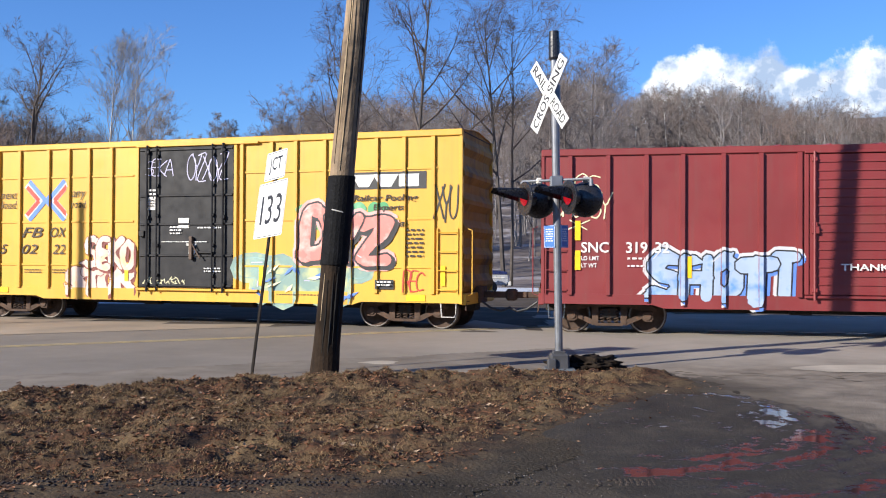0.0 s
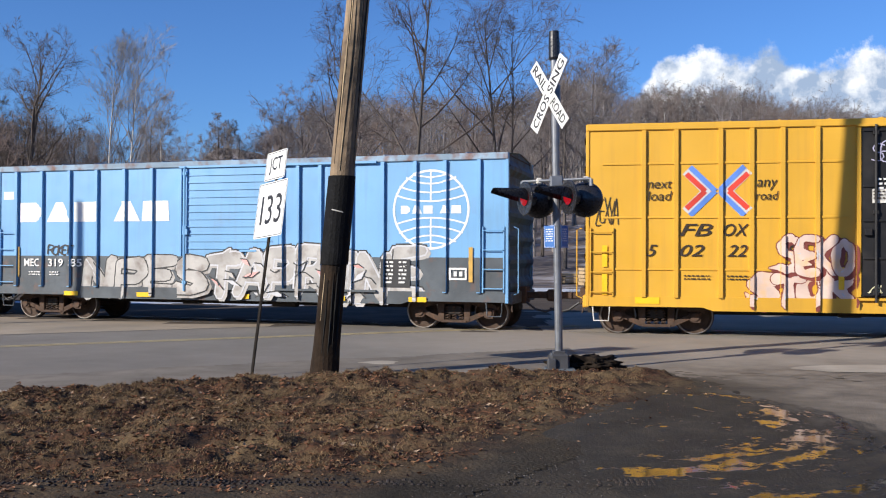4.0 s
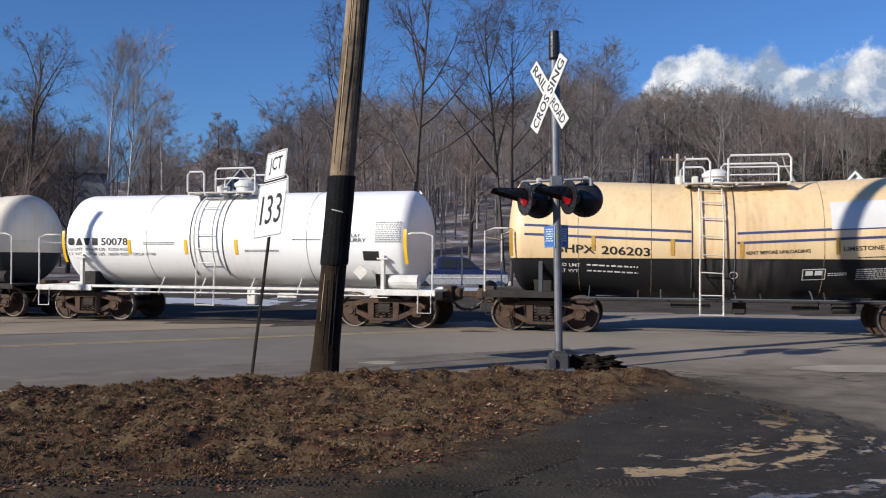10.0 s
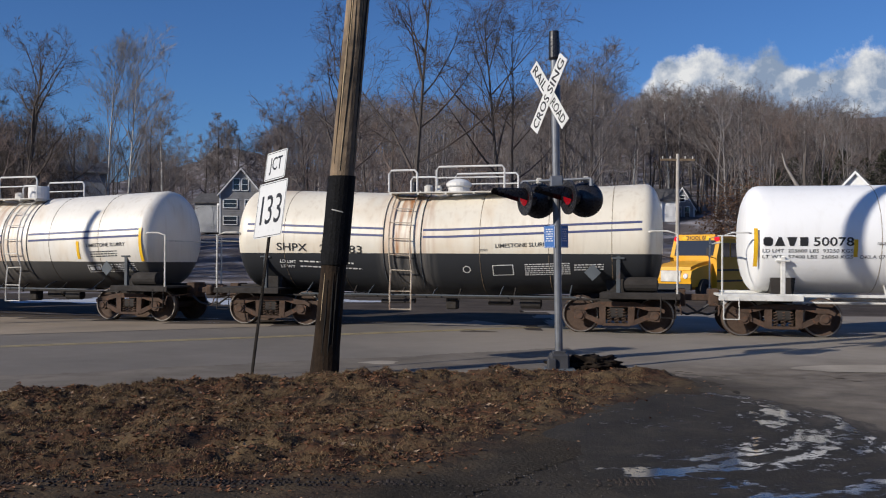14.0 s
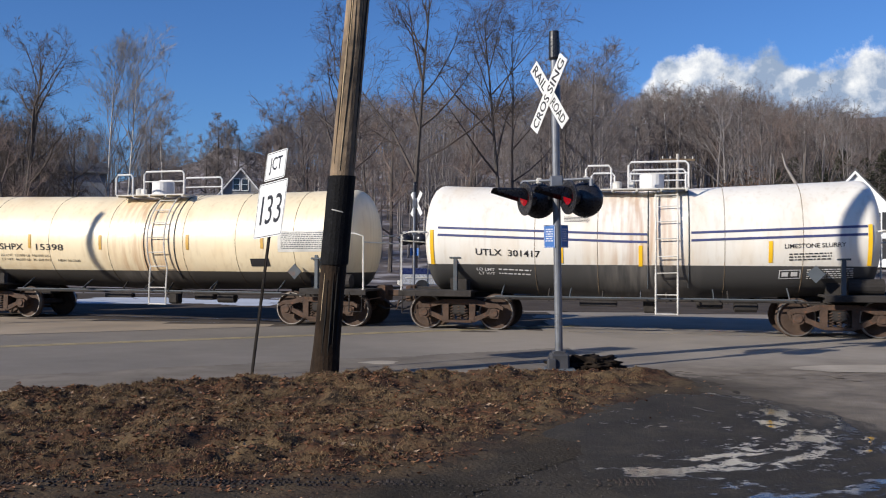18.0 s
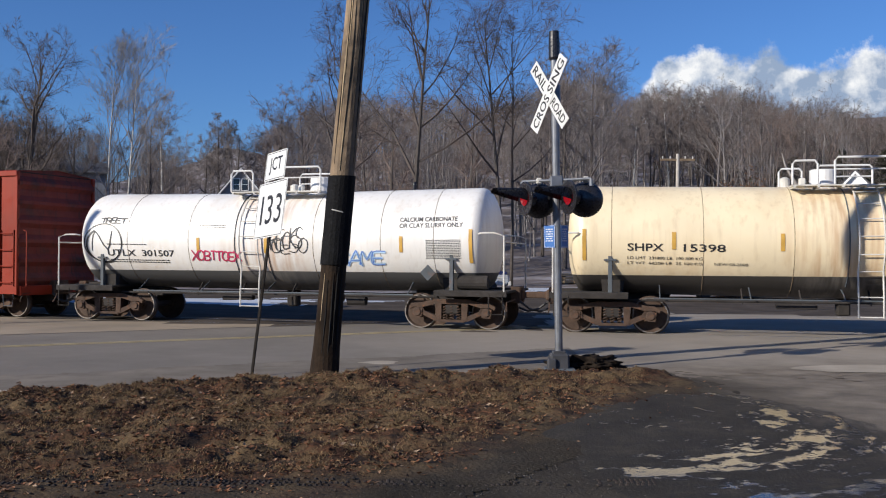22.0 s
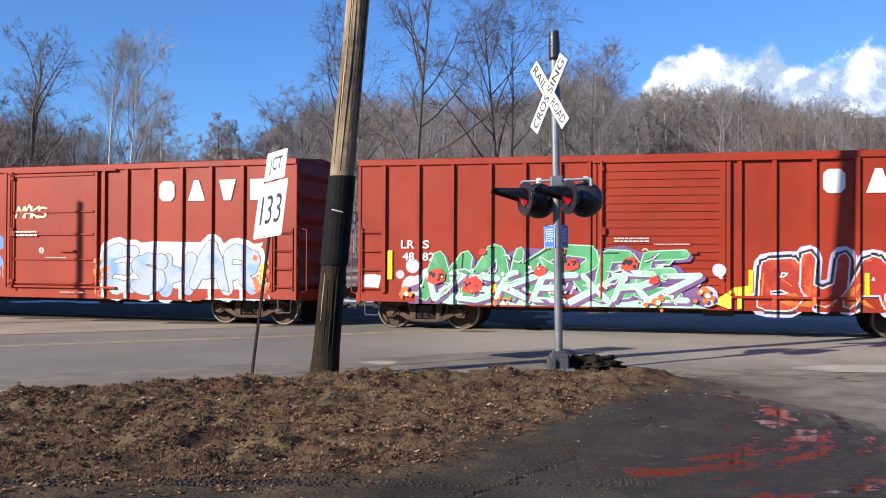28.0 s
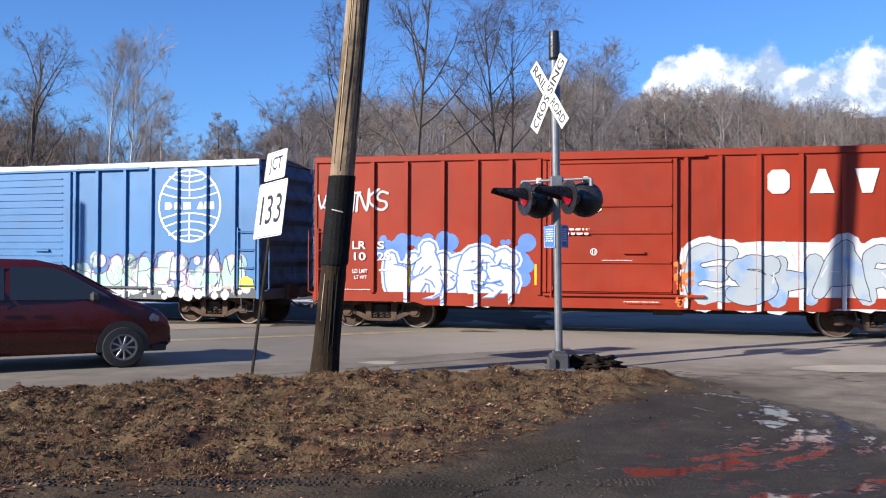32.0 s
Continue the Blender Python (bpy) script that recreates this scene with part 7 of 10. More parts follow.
    def sweep(name, prof, material, label, category):
        vs, fs = [], []
        k = len(prof)
        for s in ss:
            for off, z in prof:
                x, y = track(s, off)
                vs.append((x, y, z))
        for i in range(len(ss) - 1):
            for j in range(k):
                fs.append((i * k + j, i * k + (j + 1) % k, (i + 1) * k + (j + 1) % k, (i + 1) * k + j))
        me = bpy.data.meshes.new(name)
        me.from_pydata(vs, [], fs)
        me.materials.append(material)
        return tagged(new(name, me), label, category, kind="structure")
    for c in (-0.035, -1.47):
        sweep("rail", [(c - 0.035, -0.006), (c + 0.035, -0.006), (c + 0.035, -0.04), (c + 0.01, -0.05), (c + 0.06, -0.15), (c - 0.06, -0.15), (c - 0.01, -0.05), (c - 0.035, -0.04)], RAIL, "rust-brown steel rail", "rail")
        sweep("rail_head", [(c - 0.03, -0.0055), (c + 0.03, -0.0055), (c + 0.03, -0.001), (c - 0.03, -0.001)], HEAD, "polished running surface of the rail", "rail")
    # ballast with sleepers away from the crossing
    vs, fs = [], []
    bs = [-75 + 0.6 * i for i in range(110)]
    for s in bs:
        for off, z in ((1.3, -0.03), (0.8, 0.0), (0.0, -0.03), (-1.5, -0.03), (-2.3, 0.0), (-3.2, -0.04)):
            x, y = track(s, off)
            vs.append((x, y, z - 0.005 + 0.012 * noise.noise((x * 2, y * 2, 0))))
    for i in range(len(bs) - 1):
        for j in range(5):
            a = i * 6 + j
            fs.append((a, a + 6, a + 7, a + 1))
    me = bpy.data.meshes.new("ballast")
    me.from_pydata(vs, [], fs)
    me.materials.append(BALLAST)
    tagged(new("ballast", me), "grey-brown stone ballast under the rails", "ballast", kind="structure")
    # loose leaves, grass and stones
    rng = random.Random(12)
    def scatter(name, count, area, shape, material, label):
        vs, fs = [], []
        done = 0
        while done < count:
            x, y = rng.uniform(area[0], area[1]), rng.uniform(area[2], area[3])
            if not area[4](x, y):
                continue
            done += 1
            shape(vs, fs, x, y, (verge_z if shape is not stone else ground_z)(x, y) + 0.008)
        me = bpy.data.meshes.new(name)
        me.from_pydata(vs, [], fs)
        me.materials.append(material)
        return tagged(new(name, me), label, name.replace("_", " "), kind="stuff")
    def leaf(vs, fs, x, y, z):
        # a curled leaf: a folded blade with a raised tip
        a, r = rng.uniform(0, 6.28), rng.choice((0.010, 0.014, 0.018, 0.024, 0.032)) * rng.uniform(0.8, 1.15)
        c, s = math.cos(a) * r, math.sin(a) * r
        up, k = rng.uniform(-0.3, 0.9) * r, len(vs)
        q = rng.uniform(0.35, 0.6)
        lift = rng.uniform(0.0, 0.5) * r
        vs += [(x - c, y - s, z + 0.3 * r), (x + s * q, y - c * q, z + lift), (x + c, y + s, z + 0.3 * r + max(0.0, up)), (x - s * q, y + c * q, z + r * rng.uniform(0.1, 0.9)), (x, y, z)]
        fs += [(k, k + 1, k + 4), (k + 1, k + 2, k + 4), (k + 2, k + 3, k + 4), (k + 3, k, k + 4)]
    def blade(vs, fs, x, y, z):
        for _ in range(3):
            a, h = rng.uniform(0, 6.28), rng.uniform(0.010, 0.045)
            k = len(vs)
            dx, dy = rng.uniform(-0.05, 0.05), rng.uniform(-0.05, 0.05)
            vs += [(x + math.cos(a) * 0.004, y + math.sin(a) * 0.004, z - 0.01), (x - math.cos(a) * 0.004, y - math.sin(a) * 0.004, z - 0.01), (x + dx, y + dy, z + h)]
            fs.append((k, k + 1, k + 2))
    def stone(vs, fs, x, y, z):
        r = rng.choice((0.003, 0.004, 0.005, 0.005, 0.007, 0.012))
        k = len(vs)
        z -= 0.006
        for q in range(4):
            a = q * 1.57 + rng.uniform(-0.4, 0.4)
            vs.append((x + r * math.cos(a), y + r * math.sin(a), z))
        vs.append((x + rng.uniform(-0.3, 0.3) * r, y, z + r * 0.8))
        fs += [(k, k + 1, k + 4), (k + 1, k + 2, k + 4), (k + 2, k + 3, k + 4), (k + 3, k, k + 4)]
    LEAF = paint("dry_leaves", (0.15, 0.072, 0.042), 0.8, var=0.5, scale=1.8, bump=0.0, world=True, spec=0.2)
    w = Wires(LEAF)
    g = w.n.new("ShaderNodeNewGeometry")
    tone = w.n.new("ShaderNodeValToRGB")
    w.l.new(g.outputs["Random Per Island"], tone.inputs[0])
    tone.color_ramp.interpolation = "CONSTANT"
    tone.color_ramp.elements[0].color, tone.color_ramp.elements[1].color = (0.045, 0.024, 0.016, 1), (0.36, 0.27, 0.19, 1)
    tone.color_ramp.elements[1].position = 0.955
    for at, c in ((0.24, (0.115, 0.052, 0.029, 1)), (0.48, (0.19, 0.086, 0.046, 1)), (0.72, (0.24, 0.135, 0.070, 1)), (0.87, (0.31, 0.195, 0.12, 1))):
        tone.color_ramp.elements.new(at).color = c
    w.l.new(w.mixed(0.25, tone.outputs[0], w.b.inputs["Base Color"].links[0].from_socket), w.b.inputs["Base Color"])
    STRAW = paint("dry_grass", (0.245, 0.166, 0.092), 0.9, var=0.75, scale=1.6, bump=0.0, island=True, world=True, spec=0.15)
    STONE = paint("loose_stones", (0.11, 0.10, 0.09), 0.85, var=0.4, scale=20.0, bump=0.0, island=True, world=True, spec=0.15)
    on_verge = lambda x, y: low(x) + 0.2 + 1.0 * rng.random() ** 2 < y < near_edge(x) - 0.05 and x < 3.0 and rng.random() < 1.0 - 0.2 * max(0.0, x + 0.3) and noise.noise((x * 1.1, y * 1.4, 20.0)) + 0.5 * noise.noise((x * 4, y * 4, 6.0)) + 0.4 * noise.noise((x * 2.3, y * 2.3, 77.0)) > rng.uniform(-0.25, 0.40)
    strewn = lambda x, y: low(x) - 0.3 + 1.3 * rng.random() ** 2 < y < near_edge(x) - 0.03 and x < 3.3 and rng.random() < 1.0 - 0.28 * max(0.0, x + 0.6) and noise.noise((x * 1.6, y * 2.0, 50.0)) + 0.5 * noise.noise((x * 5, y * 5, 51.0)) > rng.uniform(-0.6, 0.5)
    astray = lambda x, y: low(x) - 1.3 < y < near_edge(x) - 0.1
    scatter("fallen_leaves", 20000, (-7.5, 3.4, 5.9, 14.7, strewn), leaf, LEAF, "brown fallen leaves lying on the verge")
    scatter("stray_leaves", 700, (-6.0, 4.2, 5.9, 14.0, astray), leaf, LEAF, "single leaves blown onto the gravel")
    scatter("dead_grass", 26000, (-7.5, 3.2, 6.4, 14.6, on_verge), blade, STRAW, "short dry straw-coloured grass on the verge")
    scatter("gravel_stones", 9000, (-5.0, 7.0, 5.2, 14.5, lambda x, y: y < near_edge(x) - 0.4 and y < low(x) + 2.5), stone, STONE, "loose grey stones on the gravel")
    # lugs pressed into the mud by a tyre along the lot's edge
    MUD = paint("pressed_mud", (0.056, 0.045, 0.038), 0.9, var=0.4, scale=5.0, bump=0.5, world=True, spec=0.15)
    vs, fs = [], []
    for row in (0.0, 0.075, 0.15):
        for i in range(150):
            x = -5.0 + 0.045 * i + 0.02 * (row > 0.05) + rng.uniform(-0.006, 0.006)
            if noise.noise((x * 1.3, row * 4, 6.0)) < rng.uniform(-0.5, 0.35):
                continue
            y = 7.22 + 0.03 * x + row + 0.015 * noise.noise((x, row, 0.0)) + 0.05 * math.sin(x * 0.7)
            z, k = verge_z(x, y) + 0.008, len(vs)
            hgt = 0.008 + 0.008 * noise.noise((x * 3, y * 3, 2.0))
            for ax, ay, up in ((-0.014, -0.03, 0), (0.014, -0.022, 0), (0.014, 0.03, 0), (-0.014, 0.022, 0), (-0.007, -0.018, 1), (0.007, -0.014, 1), (0.007, 0.018, 1), (-0.007, 0.014, 1)):
                vs.append((x + ax, y + ay, z + hgt * up))
            fs += [(k + 4, k + 5, k + 6, k + 7)] + [(k + q, k + (q + 1) % 4, k + 4 + (q + 1) % 4, k + 4 + q) for q in range(4)]
    me = bpy.data.meshes.new("tyre_track")
    me.from_pydata(vs, [], fs)
    me.materials.append(MUD)
    tagged(new("tyre_track", me), "tyre tread print pressed into dark mud", "tyre track", kind="stuff")


build_ground()

# ---- signal, signs and poles ----


def on_axes(p, x_axis, y_axis):
    """A pose from a place and two axes."""
    x, y = Vector(x_axis).normalized(), Vector(y_axis)
    z = x.cross(y).normalized()
    y = z.cross(x)
    return Matrix.Translation(p) @ Matrix((x, y, z)).transposed().to_4x4()


def plate(name, pts, thick, material, parent, m, label=""):
    """A flat plate drawn in x and y, facing +z, in a pose."""
    bm = bmesh.new()
    a = [bm.verts.new((x, y, 0)) for x, y in pts]
    b = [bm.verts.new((x, y, -thick)) for x, y in pts]
    bm.faces.new(a)
    bm.faces.new(b[::-1])
    k = len(pts)
    for i in range(k):
        bm.faces.new((a[i], b[i], b[(i + 1) % k], a[(i + 1) % k]))
    bmesh.ops.recalc_face_normals(bm, faces=bm.faces)
    bm.transform(m)
    return part(name, bm, material, parent, label)


def face_paint(name, flat, lift, material, parent, m, label=""):
    """Flat paint on a plate."""
    bm = bmesh.new()
    for f in flat.f:
        try:
            fc = bm.faces.new([bm.verts.new((flat.v[i][0], flat.v[i][1], lift)) for i in f])
        except ValueError:
            continue
        fc.normal_update()
        if fc.normal.z < 0:
            fc.normal_flip()
    bm.transform(m)
    return part(name, bm, material, parent, label)


def rounded(w, h, r, n=4):
    pts = []
    for cx, cy, a in ((w / 2 - r, h / 2 - r, 0), (-w / 2 + r, h / 2 - r, 90), (-w / 2 + r, -h / 2 + r, 180), (w / 2 - r, -h / 2 + r, 270)):
        for i in range(n + 1):
            t = radians(a + 90 * i / n)
            pts.append((cx + r * math.cos(t), cy + r * math.sin(t)))
    return pts


SIGNWHITE = paint("sign_white", (0.68, 0.68, 0.66), 0.35, var=0.06, scale=2.0, bump=0.0, dirt=0.15, dirt_col=(0.5, 0.5, 0.47))
GALV = paint("galvanised_pole", (0.22, 0.23, 0.25), 0.45, metal=0.6, var=0.25, scale=4.0, streak=0.3)
DARKMETAL = paint("dark_signal_metal", (0.018, 0.018, 0.022), 0.3, var=0.3, scale=5.0, bump=0.02)
REDLENS = paint("red_lens", (0.75, 0.015, 0.03), 0.15, var=0.2, scale=12.0, bump=0.0, emit=0.35)
SIGNBLUE = paint("blue_notice", (0.02, 0.125, 0.40), 0.4, var=0.12, scale=5.0, bump=0.0)
WOOD = paint("weathered_pole_wood", (0.26, 0.185, 0.115), 0.9, var=0.5, scale=1.6, dirt=0.7, streak=0.9, bump=0.6, fine=20.0, dirt_col=(0.03, 0.024, 0.02), grain=(19, 19, 0.35))
STEELPOST = paint("rusty_channel_post", (0.10, 0.085, 0.07), 0.7, metal=0.4, var=0.4, scale=5.0)


def build_signal():
    bx, by = 1.85, 14.43
    sig = thing("crossing_signal", "grey railroad crossing signal with crossed white blades", "crossing signal", m=pose(bx, by, 0.05, 0, -1.1, 0))
    bm = bmesh.new()
    tube(bm, [(0, 0, 0.2), (0, 0, 5.0)], 0.062, 14)
    part("pole", bm, GALV, sig)
    bm = bmesh.new()
    lathe(bm, [(4.88, 0.075), (4.92, 0.09), (5.22, 0.088), (5.25, 0.082), (5.34, 0.082), (5.34, 0.02)], 16, Matrix.Rotation(radians(-90), 4, "Y"))
    part("bell_housing", bm, DARKMETAL, sig, "dark cylindrical cap on the pole")
    bm = bmesh.new()
    box(bm, (0, 0, 0.10), (0.30, 0.30, 0.26), 0.03)
    box(bm, (-0.13, -0.12, 0.06), (0.14, 0.16, 0.2), 0.02)
    box(bm, (0, 0, 0.24), (0.2, 0.2, 0.06), 0.01)
    part("base_casting", bm, paint("dark_cast_iron", (0.05, 0.05, 0.055), 0.6, var=0.3, scale=4.0), sig)
    bm = bmesh.new()
    box(bm, (0, 0, -0.05), (0.5, 0.5, 0.10), 0.03)
    part("footing", bm, GREYSILL, sig, "concrete footing")
    # crossed blades facing along the road
    yaw = radians(60)
    xa = Vector((math.cos(yaw), -math.sin(yaw), 0))
    m = on_axes((-0.10, -0.06, 4.33), xa, (0, 0, 1))
    for i, (ang, words) in enumerate(((-52, ("RAIL", "ROAD")), (52, ("CROS", "SING")))):
        mm = m @ Matrix.Translation((0, 0, 0.004 + 0.012 * i)) @ Matrix.Rotation(radians(ang), 4, "Z")
        bl = plate("blade", [(-0.66, -0.115), (0.66, -0.115), (0.66, 0.115), (-0.66, 0.115)], 0.006, SIGNWHITE, sig, mm, "white crossbuck blade")
        gap = 0.03 if i else 0.14
        for word, x0, x1 in ((words[0], -0.61, -gap), (words[1], gap, 0.61)):
            face_paint("lettering", Flat().word(word, x0, -0.075, x1, 0.075, 0.015), 0.0015, BLACK, bl, mm, "black blade lettering")
    bm = bmesh.new()
    box(bm, (0, 0, 4.33), (0.16, 0.16, 0.3), 0.02)
    part("blade_bracket", bm, GALV, sig)
    # cross arm with its two pairs of lamps
    bm = bmesh.new()
    tube(bm, [(-0.52, 0.20, 2.97), (0.52, -0.20, 2.97)], 0.024, 8)
    for x, y in ((-0.52, 0.20), (0.52, -0.20)):
        tube(bm, [(x, y, 2.97), (x, y, 2.86)], 0.035, 8)
    box(bm, (0, 0, 2.95), (0.2, 0.16, 0.18), 0.02)
    part("cross_arm", bm, GALV, sig, "grey pipe cross arm")
    for ax, ay in ((-0.52, -0.12), (0.14, -0.30)):
        n = Vector((-0.93, -0.36, -0.03)).normalized()
        mm = on_axes((ax, ay, 2.68), n.cross(Vector((0, 0, 1))) * -1, (0, 0, 1))
        turn = mm @ Matrix.Rotation(radians(-90), 4, "Y")
        bm = bmesh.new()
        lathe(bm, [(-0.02, 0.27), (0.0, 0.27), (0.004, 0.255), (0.0, 0.12), (-0.02, 0.12)], 28, turn)
        lamp = part("lamp_disc", bm, DARKMETAL, sig, "round black lamp backboard")
        bm = bmesh.new()
        lathe(bm, [(-0.20, 0.05), (-0.16, 0.11), (0.0, 0.125), (0.01, 0.10)], 18, turn)
        part("lamp_housing", bm, DARKMETAL, lamp)
        bm = bmesh.new()
        lathe(bm, [(0.005, 0.118), (0.03, 0.09), (0.04, 0.02)], 18, turn)
        part("red_lens", bm, REDLENS, lamp, "round red lamp lens")
        bm = bmesh.new()
        nr, k = 14, 5
        rows = []
        for j in range(k):
            d = 0.02 + 0.50 * j / (k - 1)
            rr = 0.165
            sp = radians(210 - 95 * j / (k - 1))
            rows.append([bm.verts.new(mm @ Vector((rr * math.sin(sp * (i / nr - 0.5)), rr * math.cos(sp * (i / nr - 0.5)), d))) for i in range(nr + 1)])
        for a, b in zip(rows, rows[1:]):
            for i in range(nr):
                bm.faces.new((a[i], a[i + 1], b[i + 1], b[i]))
        r = bmesh.ops.solidify(bm, geom=bm.faces[:], thickness=0.006)
        part("visor", bm, DARKMETAL, lamp, "long black lamp visor")
    for ax, ay in ((-0.26, 0.22), (0.46, 0.04)):
        n = Vector((0.25, 0.96, 0.0)).normalized()
        mm = on_axes((ax, ay, 2.66), n.cross(Vector((0, 0, 1))) * -1, (0, 0, 1))
        turn = mm @ Matrix.Rotation(radians(-90), 4, "Y")
        bm = bmesh.new()
        lathe(bm, [(0.02, 0.285), (0.0, 0.285), (-0.03, 0.27), (-0.10, 0.22), (-0.15, 0.14), (-0.17, 0.02)], 28, turn)
        part("lamp_back", bm, DARKMETAL, sig, "glossy black back of a lamp", smooth=True)
        bm = bmesh.new()
        box(bm, (ax, ay - 0.1, 2.97), (0.10, 0.08, 0.10), 0.02)
        part("lamp_clamp", bm, OFFWHITE, sig)
    # small blue notice, folded round the pole
    for sx, nx in ((-1, (-0.50, -0.866)), (1, (0.72, -0.69))):
        n = Vector((*nx, 0))
        xa = Vector((0, 0, 1)).cross(n)
        m = on_axes(Vector((0.0, 0.0, 2.08)) + n * 0.075 + xa * (0.10 * -sx * -1), xa, (0, 0, 1))
        nb = plate("blue_notice", rounded(0.19, 0.36, 0.01), 0.004, SIGNBLUE, sig, m, "small blue notice with a white border")
        f = Flat().rect(-0.09, -0.172, 0.09, -0.168).rect(-0.09, 0.168, 0.09, 0.172).rect(-0.09, -0.168, -0.086, 0.168).rect(0.086, -0.168, 0.09, 0.168).bars(-0.06, -0.10, 0.06, 0.12, 6)
        face_paint("notice_bars", f, 0.0015, SIGNWHITE, nb, m)
    # dark heap of spoil by the foot
    SPOIL = paint("dark_spoil", (0.026, 0.019, 0.014), 0.95, var=0.6, scale=6.0, bump=0.9, world=True, spec=0.1)
    bm = bmesh.new()
    bmesh.ops.create_icosphere(bm, subdivisions=5, radius=1.0)
    for v in bm.verts:
        k = 1 + 0.45 * noise.noise(v.co * 3.0) + 0.28 * noise.noise(v.co * 8.0) + 0.16 * noise.noise(v.co * 19.0)
        v.co = Vector((v.co.x * 0.52 * k, v.co.y * 0.30 * k, v.co.z * 0.16 * k))
    bm.transform(Matrix.Translation((2.35, 14.75, 0.04)))
    sp = part("earth_mound", bm, SPOIL, None, smooth=True)
    tagged(sp, "low heap of dark earth beside the signal", "earth heap")
    # the twin signal beyond the rails
    copy_thing(sig, pose(-1.35, 42.5, ground_z(-1.35, 42.5) + 0.05, 0, 0, 186))


build_signal()


def build_signs():
    sign = thing("route_sign", "white junction and route number signs on a leaning post", "road sign", m=pose(-2.84, 13.55, 0.05))
    p = Vector((0.085, 0.17, 1)).normalized()
    n = Vector((-0.77, -0.64, 0))
    h = Vector((0.64, -0.77, 0))
    h = (h - p * h.dot(p)).normalized()
    bm = bmesh.new()
    w = p.cross(h)
    for a, b in (((-0.03, 0.0), (-0.012, 0.03)), ((-0.012, 0.03), (0.012, 0.03)), ((0.012, 0.03), (0.03, 0.0))):
        q = []
        for t in (-0.2, 3.5):
            for s in (a, b):
                q.append(bm.verts.new(p * t + h * s[0] + w * s[1]))
        bm.faces.new((q[0], q[1], q[3], q[2]))
    bmesh.ops.solidify(bm, geom=bm.faces[:], thickness=0.006)
    part("post", bm, STEELPOST, sign, "rusty steel channel post")
    front = h.cross(p)
    sgn = 1 if front.dot(n) > 0 else -1
    xa = h * sgn if sgn > 0 else h * -1
    for z, wd, ht, word in ((3.20, 0.62, 0.46, "JCT"), (2.50, 0.86, 0.88, "133")):
        m = on_axes(p * z + (xa.cross(p)).normalized() * 0.03, xa, p)
        pl = plate("sign_plate", rounded(wd, ht, 0.04), 0.004, SIGNWHITE, sign, m, "white sign plate with a black border")
        f = Flat()
        for r0, r1 in ((rounded(wd - 0.03, ht - 0.03, 0.03), rounded(wd - 0.05, ht - 0.05, 0.025)),):
            for i in range(len(r0)):
                f.poly([r0[i], r0[(i + 1) % len(r0)], r1[(i + 1) % len(r1)], r1[i]])
        if word == "JCT":
            f.word(word, -0.19, -0.14, 0.19, 0.14, 0.012)
        else:
            f.word("1", -0.285, -0.23, -0.225, 0.23, 0.0).word("33", -0.13, -0.23, 0.33, 0.23, 0.0)
        face_paint("sign_lettering", f, 0.0015, BLACK, pl, m, "black sign lettering")


build_signs()


